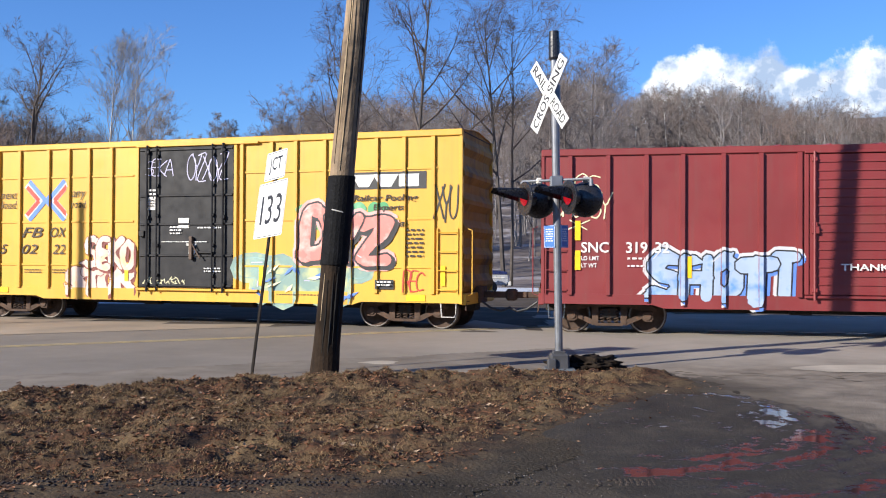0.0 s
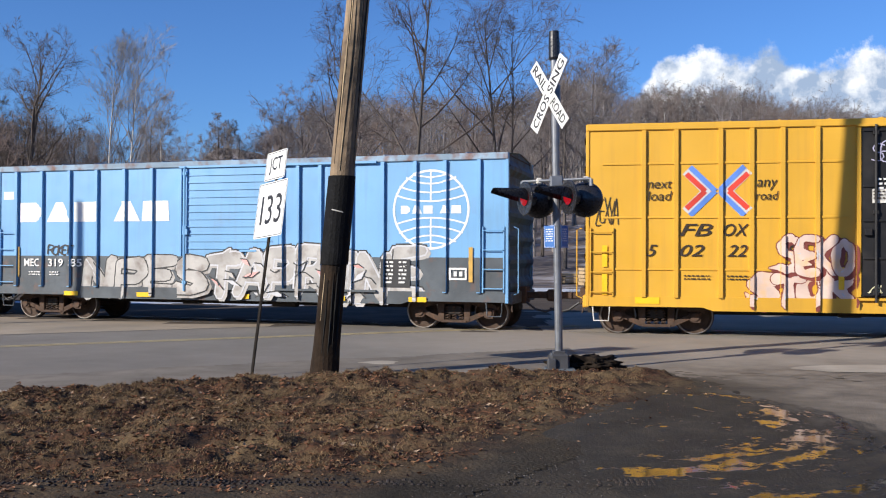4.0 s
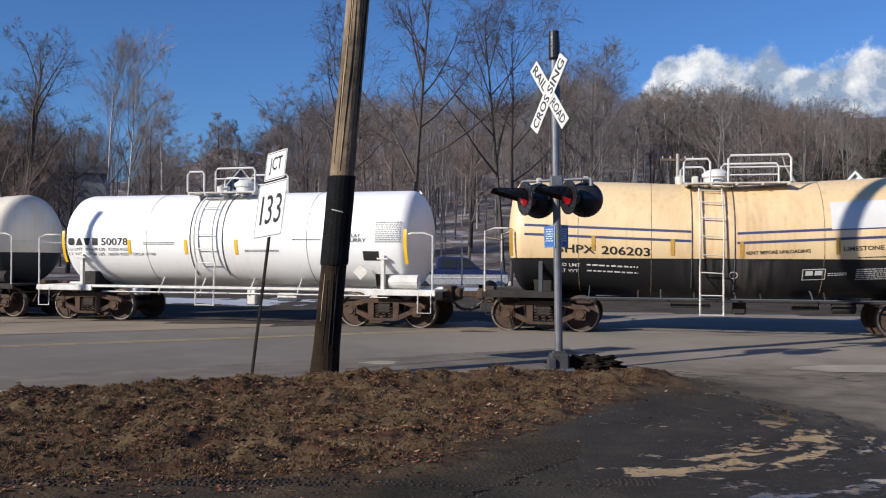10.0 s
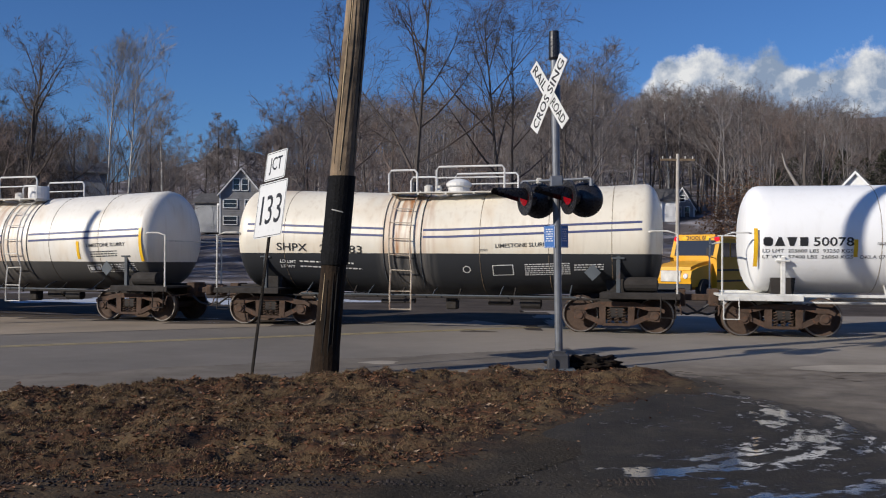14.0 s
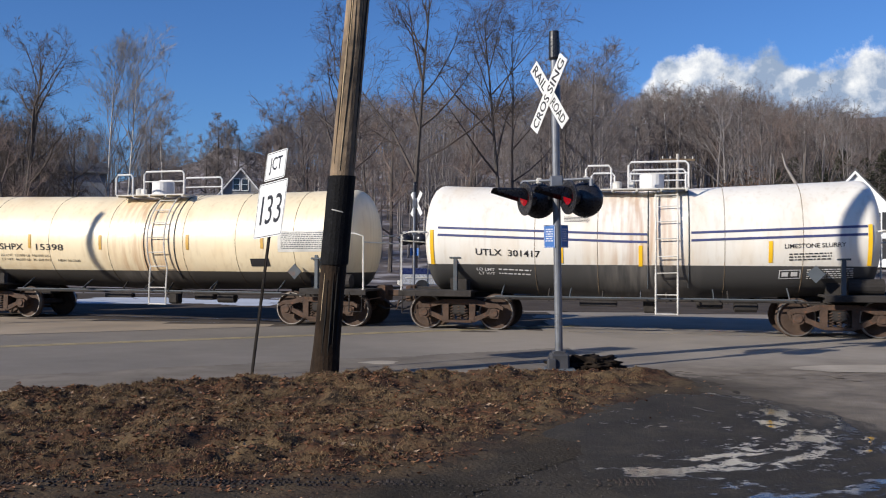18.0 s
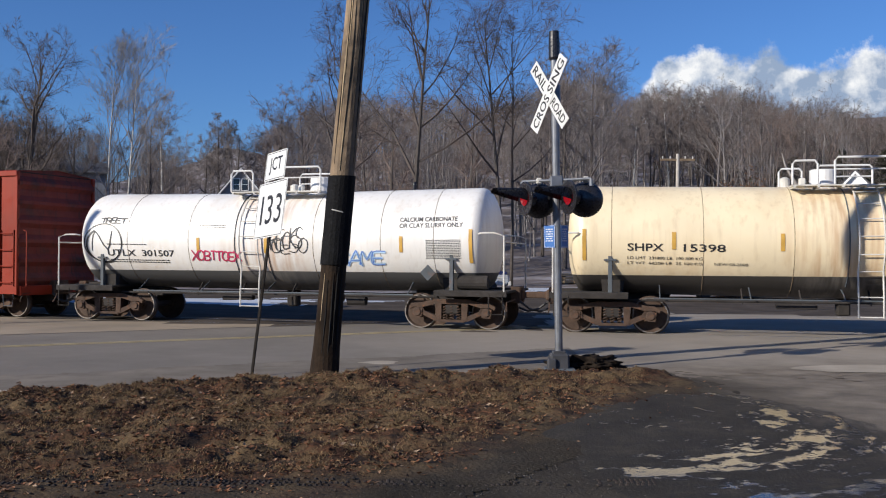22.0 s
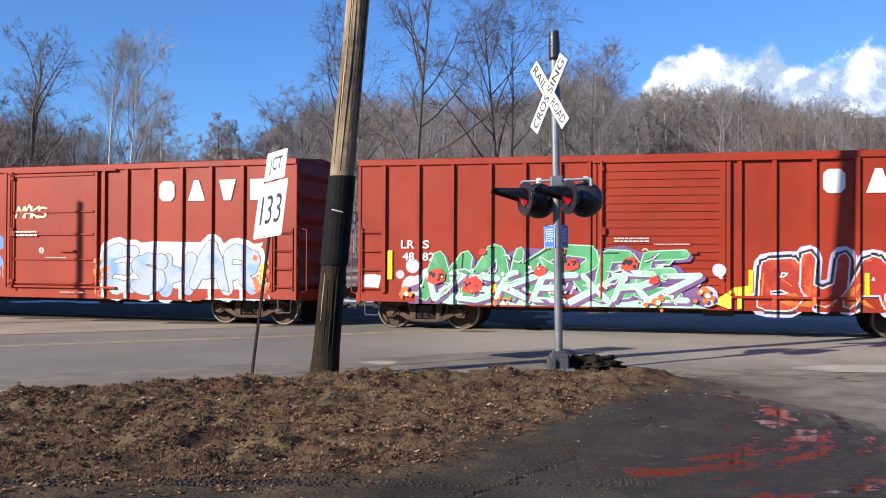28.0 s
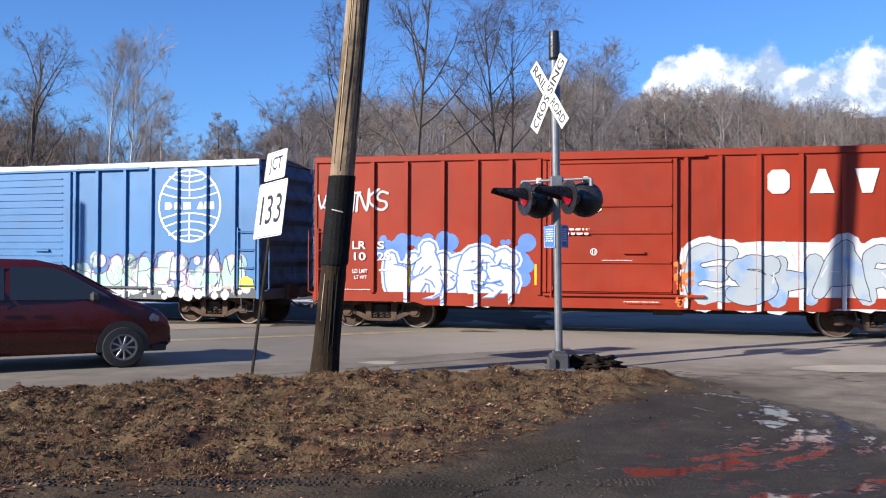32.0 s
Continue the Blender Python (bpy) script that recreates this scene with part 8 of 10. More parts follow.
def utility_pole(x, y, lean, height, r0, r1, label, wrap=None, wood=None):
    pole = thing("utility_pole", label, "utility pole", m=pose(x, y, -0.05))
    bm = bmesh.new()
    n, k = 20, 26
    rings = []
    for i in range(k):
        t = i / (k - 1)
        z = height * t
        r = r0 + (r1 - r0) * t + (0.03 * math.exp(-z * 3))
        rings.append([bm.verts.new((lean * z + r * (1 + 0.035 * noise.noise((j * 1.7, z * 0.25, 2))) * math.cos(6.2832 * j / n), r * math.sin(6.2832 * j / n), z)) for j in range(n)])
    for a, b in zip(rings, rings[1:]):
        for j in range(n):
            bm.faces.new((a[j], a[(j + 1) % n], b[(j + 1) % n], b[j]))
    bm.faces.new(rings[-1])
    if wrap:
        low_faces = [f for f in bm.faces if f.calc_center_median().z < wrap[0] + 0.2]
        r = bmesh.ops.split(bm, geom=low_faces)
        butt = bmesh.new()
        vmap = {}
        for f in [g for g in r["geom"] if isinstance(g, bmesh.types.BMFace)]:
            for v in f.verts:
                if v not in vmap:
                    vmap[v] = butt.verts.new(v.co)
            butt.faces.new([vmap[v] for v in f.verts])
        bmesh.ops.delete(bm, geom=[g for g in r["geom"] if isinstance(g, bmesh.types.BMFace)], context="FACES")
        part("butt", butt, paint("creosoted_wood", (0.036, 0.024, 0.016), 0.9, var=0.6, scale=1.5, spec=0.1, dirt=0.8, streak=1.0, bump=0.6, fine=20.0, dirt_col=(0.012, 0.010, 0.009), grain=(19, 19, 0.35)), pole, "tar-dark creosoted butt of the pole")
    part("shaft", bm, wood or WOOD, pole)
    if wrap:
        # long drying splits in the wood
        SPLIT = paint("dark_wood_split", (0.008, 0.007, 0.006), 0.95, var=0.3)
        for a0, z0, z1, w in ((4.32, 4.6, 9.5, 0.020), (4.72, 3.1, 5.6, 0.010), (5.2, 0.3, 1.7, 0.016), (5.35, 3.4, 9.0, 0.014), (4.5, 0.1, 1.5, 0.012), (5.05, 5.2, 11.0, 0.012), (4.05, 3.2, 4.6, 0.010), (4.9, 0.05, 1.6, 0.016), (5.55, 0.05, 1.7, 0.02), (5.75, 3.2, 10.0, 0.02)):
            bm = bmesh.new()
            pts = []
            for i in range(12):
                z = z0 + (z1 - z0) * i / 11
                a = a0 + 0.12 * noise.noise((z * 0.9, a0, 0))
                r = r0 + (r1 - r0) * z / height + 0.003
                pts.append((lean * z + r * math.cos(a), r * math.sin(a), z))
            tube(bm, pts[:7][::-1], w, 5, r_end=0.002)
            tube(bm, pts[6:], w, 5, r_end=0.002)
            part("wood_split", bm, SPLIT, pole, "dark lengthwise split in the wood")
        # raw wood where slivers have torn off
        RAW = paint("raw_torn_wood", (0.46, 0.34, 0.20), 0.85, var=0.35, scale=3.0, streak=0.5, grain=(30, 30, 0.6), bump=0.4)
        for a0, z0, z1, w in ((4.22, 3.7, 5.2, 0.018), (4.42, 4.9, 7.0, 0.014), (4.15, 5.6, 8.2, 0.016), (4.12, 0.9, 1.6, 0.010), (4.6, 3.1, 3.9, 0.010)):
            bm = bmesh.new()
            pts = []
            for i in range(12):
                z = z0 + (z1 - z0) * i / 11
                a = a0 + 0.06 * noise.noise((z * 1.3, a0 * 3, 4))
                r = r0 + (r1 - r0) * z / height + 0.002
                pts.append((lean * z + r * math.cos(a), r * math.sin(a), z))
            tube(bm, pts[:7][::-1], w, 5, r_end=0.003)
            tube(bm, pts[6:], w, 5, r_end=0.003)
            part("raw_sliver", bm, RAW, pole, "pale raw streak of torn wood")
    if wrap:
        bm = bmesh.new()
        z0, z1 = wrap
        rs = []
        for i in range(9):
            z = z0 + (z1 - z0) * i / 8
            r = r0 + (r1 - r0) * z / height + 0.022
            rs.append([bm.verts.new((lean * z + (r + 0.004 * noise.noise((j, z * 5, 1))) * math.cos(6.2832 * j / n), r * math.sin(6.2832 * j / n), z)) for j in range(n)])
        for a, b in zip(rs, rs[1:]):
            for j in range(n):
                bm.faces.new((a[j], a[(j + 1) % n], b[(j + 1) % n], b[j]))
        bm.faces.new(rs[-1])
        bm.faces.new(rs[0][::-1])
        w = part("wrap", bm, paint("black_wrap", (0.007, 0.007, 0.008), 0.8, var=0.4, scale=6.0, bump=0.5, spec=0.15), pole, "black pole wrap")
        bm = bmesh.new()
        zt = z0 + (z1 - z0) * 0.62
        r = r0 + (r1 - r0) * zt / height + 0.028
        tube(bm, [(lean * zt + r * math.cos(a), r * math.sin(a), zt - 0.05 * (a - 4.2)) for a in np.linspace(4.3, 5.1, 6)], 0.009, 4)
        part("wrap_tie", bm, OFFWHITE, w)
    return pole


utility_pole(-1.76, 13.5, 0.084, 12.5, 0.195, 0.14, "weathered wooden utility pole with a black wrap", (1.72, 3.03))
utility_pole(-20.25, 18.5, 0.0, 8.9, 0.11, 0.09, "slim wooden pole standing beside the road")
far_pole = utility_pole(15.6, 60.5, 0.0, 8.9, 0.15, 0.11, "pale utility pole with a crossarm behind the tracks", None, paint("bleached_pole_wood", (0.46, 0.42, 0.37), 0.9, var=0.3, scale=1.5, streak=0.5, bump=0.3))
bm = bmesh.new()
box(bm, (0, 0, 8.5), (2.3, 0.14, 0.16), 0.02)
arm = part("crossarm", bm, WOOD, far_pole)
for q in (-1.0, -0.5, 0.5, 1.0):
    bm = bmesh.new()
    lathe(bm, [(0, 0.03), (0.12, 0.05), (0.18, 0.03)], 8, Matrix.Translation((q, 0, 8.56)) @ Matrix.Rotation(radians(-90), 4, "Y"))
    part("insulator", bm, OFFWHITE, arm)

# ---- trees ----


def grow(rng, height, r0, depth, spread, up, segs, twig, low=0.32, counts=(14, 6, 5, 5, 4), sliver=False):
    """Vertices and faces of a bare tree: (trunk, crown)."""
    out = [([], []), ([], [])]

    def limb(p, d, length, r, level):
        vs, fs = out[0 if level == 0 else 1]
        tip = max(twig * 0.45, r * 0.16)
        if sliver and level >= 3:
            # the finest twigs: narrow blades that end in a point
            u = d.cross(Vector((rng.gauss(0, 1), rng.gauss(0, 1), rng.gauss(0, 1)))).normalized() * r
            b = len(vs)
            e = p + d * length
            vs += [tuple(p - u), tuple(p + u), tuple(e)]
            fs.append((b, b + 1, b + 2))
            pts, k = [p, e], 1
        else:
            n = 6 if level == 0 else (4 if level == 1 and not sliver else 3)
            k = segs if level == 0 else ((4, 3, 2, 1)[level - 1] if not sliver else (3, 1)[level - 1])
            base = len(vs)
            pts = [p]
            for i in range(k + 1):
                rr = r + (tip - r) * i / k
                u = d.cross(Vector((0.3, 0.9, 0.2))).normalized()
                w = d.cross(u)
                for j in range(n):
                    a = 6.2832 * j / n
                    vs.append(tuple(p + (u * math.cos(a) + w * math.sin(a)) * rr))
                if i < k:
                    wob = (0.022, 0.12, 0.10, 0.10, 0.10)[level]
                    d = (d + Vector((rng.gauss(0, wob), rng.gauss(0, wob), rng.gauss(0, wob * 0.6) + up * ((0.02, 0.10, 0.10, 0.08, 0.06)[level])))).normalized()
                    p = p + d * (length / k)
                    pts.append(p)
            for i in range(k):
                for j in range(n):
                    a, b = base + i * n + j, base + i * n + (j + 1) % n
                    fs.append((a, b, b + n, a + n))
        if level < depth:
            m = counts[level] + (rng.randint(-1, 1) if counts[level] > 3 else 0)
            for q in range(m):
                if level == 0:
                    t = low + (1 - low) * ((q + rng.random()) / m) ** 0.9
                else:
                    t = rng.uniform(0.28, 1.0)
                t = min(t, 0.999)
                i = min(k - 1, int(t * k))
                o = pts[i] + (pts[i + 1] - pts[i]) * (t * k - i)
                axis = (pts[i + 1] - pts[i]).normalized()
                side = axis.cross(Vector((rng.gauss(0, 1), rng.gauss(0, 1), rng.gauss(0, 1)))).normalized()
                ang = rng.uniform(0.55, 1.1) * spread * (1.0 if level else 1.15 - 0.5 * t)
                nd = (axis * math.cos(ang) + side * math.sin(ang)).normalized()
                if level == 0:
                    ln = length * rng.uniform(0.28, 0.50) * (1.22 - 0.72 * t)
                else:
                    ln = length * rng.uniform(0.36, 0.60) * (1.1 - 0.4 * t) * (1.7 if level == depth - 1 else 1.0)
                limb(o, nd, ln, max(twig * (0.7 if level == depth - 1 else 1.0), r * (1 - 0.75 * t) * (0.70 if level == 0 else 0.60)), level + 1)

    limb(Vector((0, 0, 0)), Vector((rng.gauss(0, 0.03), rng.gauss(0, 0.03), 1)).normalized(), height, r0, 0)
    return out


BARK = paint("grey_bark", (0.105, 0.088, 0.077), 0.95, var=0.4, scale=2.0, bump=0.5)
BARKDARK = paint("dark_bark", (0.07, 0.058, 0.05), 0.95, var=0.4, scale=2.0, bump=0.5)
BIRCH = paint("birch_bark", (0.46, 0.44, 0.41), 0.85, var=0.35, scale=3.0, bump=0.2)
TWIG = paint("grey_twigs", (0.165, 0.140, 0.132), 0.95, var=0.3, scale=1.0, bump=0.0)
TWIGRED = paint("brown_twigs", (0.185, 0.138, 0.118), 0.95, var=0.3, scale=1.0, bump=0.0)
TWIGDARK = paint("dark_twigs", (0.085, 0.066, 0.056), 0.95, var=0.3, scale=1.0, bump=0.0)
TWIGPALE = paint("pale_twigs", (0.235, 0.213, 0.205), 0.95, var=0.3, scale=1.0, bump=0.0)


def mesh_of(name, vf, material):
    me = bpy.data.meshes.new(name)
    me.from_pydata(vf[0], [], vf[1])
    me.materials.append(material)
    return me


def at_px(px, d):
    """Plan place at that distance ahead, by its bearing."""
    return (px - 784) / 1609.0 * d, d


TREES = [  # bearing, distance, height, trunk radius, bark, twigs, seed, lowest limb
    (735, 58, 18.6, 0.21, BARKDARK, TWIGDARK, 1, 0.36), (893, 60, 17.8, 0.17, BARKDARK, TWIGDARK, 2, 0.40), (905, 61, 16.5, 0.14, BARKDARK, TWIGDARK, 3, 0.42), (596, 62, 16.6, 0.19, BARKDARK, TWIGDARK, 4, 0.40),
    (188, 78, 16.8, 0.14, BIRCH, TWIGPALE, 5, 0.30), (222, 76, 16.4, 0.14, BIRCH, TWIGPALE, 6, 0.34), (38, 62, 15.0, 0.26, BARKDARK, TWIGDARK, 7, 0.36), (120, 70, 10.5, 0.18, BARKDARK, TWIGDARK, 8, 0.2),
    (287, 74, 11.0, 0.16, BIRCH, TWIG, 9, 0.2), (262, 82, 12.5, 0.2, BARKDARK, TWIG, 10, 0.2), (388, 122, 13.0, 0.22, BARKDARK, TWIG, 11, 0.3), (415, 126, 12.0, 0.2, BARKDARK, TWIG, 27, 0.3), (362, 120, 10.5, 0.2, BARKDARK, TWIG, 28, 0.25), (660, 70, 12.6, 0.16, BARK, TWIGRED, 12, 0.2),
    (490, 85, 13.8, 0.18, BARK, TWIGRED, 13, 0.2), (540, 82, 13.6, 0.18, BARK, TWIG, 14, 0.2), (1000, 78, 16.5, 0.2, BARK, TWIG, 15, 0.3), (1045, 80, 17.5, 0.2, BARK, TWIG, 16, 0.35), (830, 82, 14.5, 0.16, BARK, TWIGRED, 17, 0.25),
    (-10, 74, 14.0, 0.22, BARKDARK, TWIG, 18, 0.15), (1120, 120, 13.8, 0.2, BIRCH, TWIG, 19, 0.45), (1150, 122, 13.5, 0.2, BARK, TWIG, 20, 0.45), (1185, 124, 14.5, 0.2, BIRCH, TWIG, 21, 0.5),
    (1240, 122, 14.0, 0.2, BARK, TWIG, 22, 0.45), (960, 88, 15.6, 0.18, BARKDARK, TWIG, 23, 0.3), (690, 76, 13.0, 0.2, BARK, TWIGRED, 24, 0.2), (70, 68, 12.0, 0.16, BARKDARK, TWIG, 25, 0.12), (15, 60, 10.5, 0.15, BARK, TWIGRED, 26, 0.1)]

# height of the wood's edge against the sky, by bearing: (bearing, rise over distance)
EDGE = [(-200, 0.150), (60, 0.155), (130, 0.135), (330, 0.118), (345, 0.10), (390, 0.138), (450, 0.128), (520, 0.158), (620, 0.172), (800, 0.165), (930, 0.170), (985, 0.196), (1060, 0.200), (1090, 0.172), (1200, 0.185), (1300, 0.178), (1400, 0.168), (1568, 0.158), (1800, 0.15)]


def edge_at(px):
    for (x0, k0), (x1, k1) in zip(EDGE, EDGE[1:]):
        if x0 <= px <= x1:
            return k0 + (k1 - k0) * (px - x0) / (x1 - x0)
    return 0.15


def build_trees():
    for px, d, h, r, bark, tw, seed, low in TREES:
        rng = random.Random(100 + seed)
        birch = seed in (5, 6)
        vf = grow(rng, h, r, 4, 0.70 if birch else 1.10, 1.0, 9, (0.0085 if birch else 0.0105) * d / 60, low, (16, 6, 5, 5, 4) if birch else (12, 6, 6, 5, 4))
        x, y = at_px(px, d)
        t = thing("bare_tree", "tall leafless %s tree on the slope behind the tracks" % ("white-barked birch" if bark is BIRCH else "grey-brown"), "tree", "trees behind the tracks", pose(x, y, ground_z(x, y) - 0.2, 0, 0, rng.uniform(0, 360)))
        shared("trunk", mesh_of("trunk", vf[0], bark), t)
        shared("crown", mesh_of("crown", vf[1], tw), t, None, "open crown of bare branches and twigs")
    # far woods, many trees in one: full ones on the near slope, sparser ones up the hill
    protos, light = [], []
    for k in range(14):
        rng = random.Random(300 + k)
        full = k < 8
        a, b = grow(rng, 1.0, 0.0115 if full else 0.0105, 4 if full else 3, 0.95, 1.0, 5 if full else 3, 0.0010 if full else 0.0017, (0.22, 0.34, 0.46)[k % 3], (12, 5, 5, 4, 3) if full else (11, 5, 5, 3), sliver=True)
        n = len(a[0])
        fs = [tuple(i + n for i in f) for f in b[1]]
        stem = np.array([q for f in a[1] for q in ((f[0], f[1], f[2]), (f[0], f[2], f[3]))])
        tri = [f for f in fs if len(f) == 3] + [q for f in fs if len(f) == 4 for q in ((f[0], f[1], f[2]), (f[0], f[2], f[3]))]
        (protos if full else light).append((np.array(a[0] + b[0]), np.array(tri), stem))

    def woods(vs, fs, mat):
        v, f = np.concatenate(vs).astype(np.float32), np.concatenate(fs).astype(np.int32)
        me = bpy.data.meshes.new("far_woods")
        me.vertices.add(len(v))
        me.vertices.foreach_set("co", v.ravel())
        me.loops.add(f.size)
        me.loops.foreach_set("vertex_index", f.ravel())
        me.polygons.add(len(f))
        me.polygons.foreach_set("loop_start", np.arange(0, f.size, 3, dtype=np.int32))
        me.update(calc_edges=True)
        me.materials.append(mat)
        tagged(new("far_woods", me), "leafless grey-brown woods covering the far hillside", "woods", kind="stuff")

    PALEBARK = paint("pale_grey_bark", (0.33, 0.30, 0.285), 0.95, var=0.5, scale=0.4, bump=0.0, island=True)
    stems = {"pale": [[], [], 0], "dark": [[], [], 0]}
    # twigs, number, nearest and farthest, bearings, shapes, stems
    STANDS = [(TWIGDARK, 60, 62, 92, -90, 125, protos, "dark"), (TWIG, 215, 84, 165, -140, 1720, protos, "pale"), (TWIGRED, 120, 84, 165, -140, 1720, protos, "dark"), (TWIGPALE, 55, 84, 165, 560, 1560, protos, "pale"),
              (TWIG, 430, 160, 268, 380, 1760, light, "pale"), (TWIGRED, 330, 160, 268, 460, 1760, light, "dark"), (TWIGDARK, 230, 120, 250, 1180, 1760, light, "dark"), (TWIGDARK, 90, 150, 230, -150, 480, light, "dark")]
    for tone, (mat, number, d0, d1, p0, p1, kinds, bark) in enumerate(STANDS):
        rng = random.Random(500 + tone)
        vs, fs, base = [], [], 0
        count = 0
        st = stems[bark]
        while count < number:
            d, px = rng.uniform(d0, d1), rng.uniform(p0, p1)
            if d < 122 and (1066 < px < 1262 or 345 < px < 462 or 130 < px < 195) or (d < 92 and px > 1440):
                continue
            if d < 96 and 15 < px < 195 and rng.random() < 0.8:
                continue
            if d < 150 and 330 < px < 480 and rng.random() < 0.6:
                continue
            x, y = at_px(px, d)
            z0 = ground_z(x, y) - 0.3
            h = EYE[2] + d * edge_at(px) - z0
            h = min(h * 0.95, 19.0 if kinds is protos else 16.0) * rng.choice((0.6, 0.75, 0.87, 0.94, 1.0))
            if h < 3.0:
                continue
            vv, ff, sf = rng.choice(kinds)
            a = rng.uniform(0, 6.28)
            c, s = math.cos(a), math.sin(a)
            q = vv * h
            wide = rng.uniform(0.8, 1.15)
            vs.append(np.stack([(q[:, 0] * c - q[:, 1] * s) * wide + x, (q[:, 0] * s + q[:, 1] * c) * wide + y, q[:, 2] + z0], 1))
            fs.append(ff + base)
            k = int(sf.max()) + 1
            st[0].append(vs[-1][:k])
            st[1].append(sf + st[2])
            st[2] += k
            base += len(vv)
            count += 1
        woods(vs, fs, mat)
    woods(stems["pale"][0], stems["pale"][1], PALEBARK)
    woods(stems["dark"][0], stems["dark"][1], BARKDARK)


build_trees()

# ---- evergreens, bushes, a dead tree ----
PINE = paint("pine_needles", (0.075, 0.075, 0.045), 0.9, var=0.4, scale=0.8, bump=0.0, island=True)
OAKLEAF = paint("rust_brown_leaves", (0.25, 0.135, 0.075), 0.9, var=0.3, scale=1.0, bump=0.0, island=True)
OLIVE = paint("olive_leaves", (0.075, 0.085, 0.022), 0.9, var=0.3, scale=1.0, bump=0.0, island=True)


def leaf_cloud(rng, count, spot, size):
    """Small leaf sprays, each at a spot drawn by a function."""
    vs, fs = [], []
    for _ in range(count):
        p = spot(rng)
        k = len(vs)
        for q in range(3):
            vs.append((p[0] + rng.gauss(0, size), p[1] + rng.gauss(0, size), p[2] + rng.gauss(0, size * 0.6)))
        fs.append((k, k + 1, k + 2))
    return vs, fs


def build_green():
    spots = [(1330, 98, 7.0), (1376, 94, 8.0), (1405, 100, 9.0), (1452, 98, 8.5), (1490, 104, 9.5), (1530, 100, 8.5), (1565, 106, 9.0), (285, 92, 6.0)]
    for px, d, k in ((1378, 150, 0.150), (1402, 160, 0.157), (1425, 148, 0.152), (1446, 165, 0.160), (1470, 155, 0.150), (1496, 168, 0.158), (1524, 150, 0.150), (1556, 160, 0.152), (1350, 170, 0.146)):
        spots.append((px, d, max(5.0, min(14.0, EYE[2] + d * k - ground_z(*at_px(px, d))))))
    for i, (px, d, h) in enumerate(spots):
        rng = random.Random(700 + i)
        x, y = at_px(px, d)
        t = thing("pine_tree", "dark ragged pine tree among bare woods", "tree", "pines on the hillside", pose(x, y, ground_z(x, y) - 0.2))
        bm = bmesh.new()
        tube(bm, [(0, 0, 0), (0.1, 0, h * 0.5), (0, 0.1, h * 0.97)], 0.2, 6, r_end=0.04)
        part("trunk", bm, BARKDARK, t)

        def spot(r):
            z = r.uniform(0.18, 1.0) ** 0.8
            a = r.uniform(0, 6.28)
            lay = 1 + 0.5 * math.sin(z * 30 + i + 2 * math.sin(a)) + 0.4 * math.sin(a * 3 + i * 2)
            w = (1 - z) ** 0.75 * h * 0.32 * lay * r.uniform(0.35, 1.0) + 0.1
            return (w * math.cos(a), w * math.sin(a), z * h - 0.12 * w)
        shared("crown", mesh_of("crown", leaf_cloud(rng, 2600, spot, 0.13), PINE), t, None, "dark green needle crown with gaps")
    for px, d, h, w, mat, name, lab, n in ((1308, 72, 7.6, 3.3, OAKLEAF, "oak_tree", "low oak holding rust-brown dead leaves", 9000), (1345, 74, 6.0, 2.2, OAKLEAF, "oak_tree", "low oak holding rust-brown dead leaves", 4500), (1466, 66, 4.6, 1.5, OLIVE, "shrub", "olive green evergreen shrub beside the white house", 2200)):
        rng = random.Random(px)
        x, y = at_px(px, d)
        t = thing(name, lab, "shrub" if mat is OLIVE else "tree", "", pose(x, y, ground_z(x, y) - 0.1))
        vf = grow(rng, h * 0.8, 0.14, 2, 1.2, 0.8, 5, 0.02, 0.2)
        shared("trunk", mesh_of("trunk", vf[0], BARKDARK), t)
        shared("branches", mesh_of("branches", vf[1], TWIG), t)

        def spot(r):
            a, b = r.uniform(0, 6.28), r.uniform(-0.9, 1.0)
            q = r.uniform(0.45, 1.0) * (1 + 0.25 * math.sin(a * 4) + 0.2 * math.sin(b * 9 + a))
            return (w * q * math.cos(a) * math.sqrt(max(0, 1 - b * b)), w * q * math.sin(a) * math.sqrt(max(0, 1 - b * b)), h * 0.58 + h * 0.42 * b * q)
        shared("crown", mesh_of("crown", leaf_cloud(rng, n, spot, 0.075 if mat is OAKLEAF else 0.11), mat), t, None, "ragged leafy crown")
    PALELIMB = paint("bleached_dead_wood", (0.33, 0.30, 0.27), 0.9, var=0.3, scale=3.0, bump=0.2)
    x, y = at_px(1428, 64)
    t = thing("dead_tree", "pale dead tree with broken bare limbs", "tree", "", pose(x, y, ground_z(x, y) + 1.2))
    bm = bmesh.new()
    tube(bm, [(0, 0, -1.5), (0.05, 0, 2.6), (-0.1, 0, 4.6), (-0.2, 0, 6.6), (-0.05, 0, 8.6)], 0.30, 8, r_end=0.06)
    part("trunk", bm, BARK, t)
    for pts, r in (([(-0.1, 0, 4.8), (-0.9, 0, 6.0), (-1.5, 0.1, 7.1), (-1.7, 0.2, 8.0)], 0.15), ([(0, 0, 4.0), (1.0, 0.1, 4.8), (1.7, 0.1, 5.9), (1.9, 0.1, 6.8)], 0.12), ([(0, 0, 3.4), (0.9, 0, 3.9), (2.2, 0, 4.1)], 0.09), ([(-0.15, 0, 6.0), (0.5, 0, 7.2), (0.8, 0, 8.4)], 0.08)):
        bm = bmesh.new()
        tube(bm, pts, r, 6, r_end=0.03)
        part("limb", bm, PALELIMB if r > 0.14 else BARK, t, "pale broken limb" if r > 0.14 else "broken limb")


build_green()

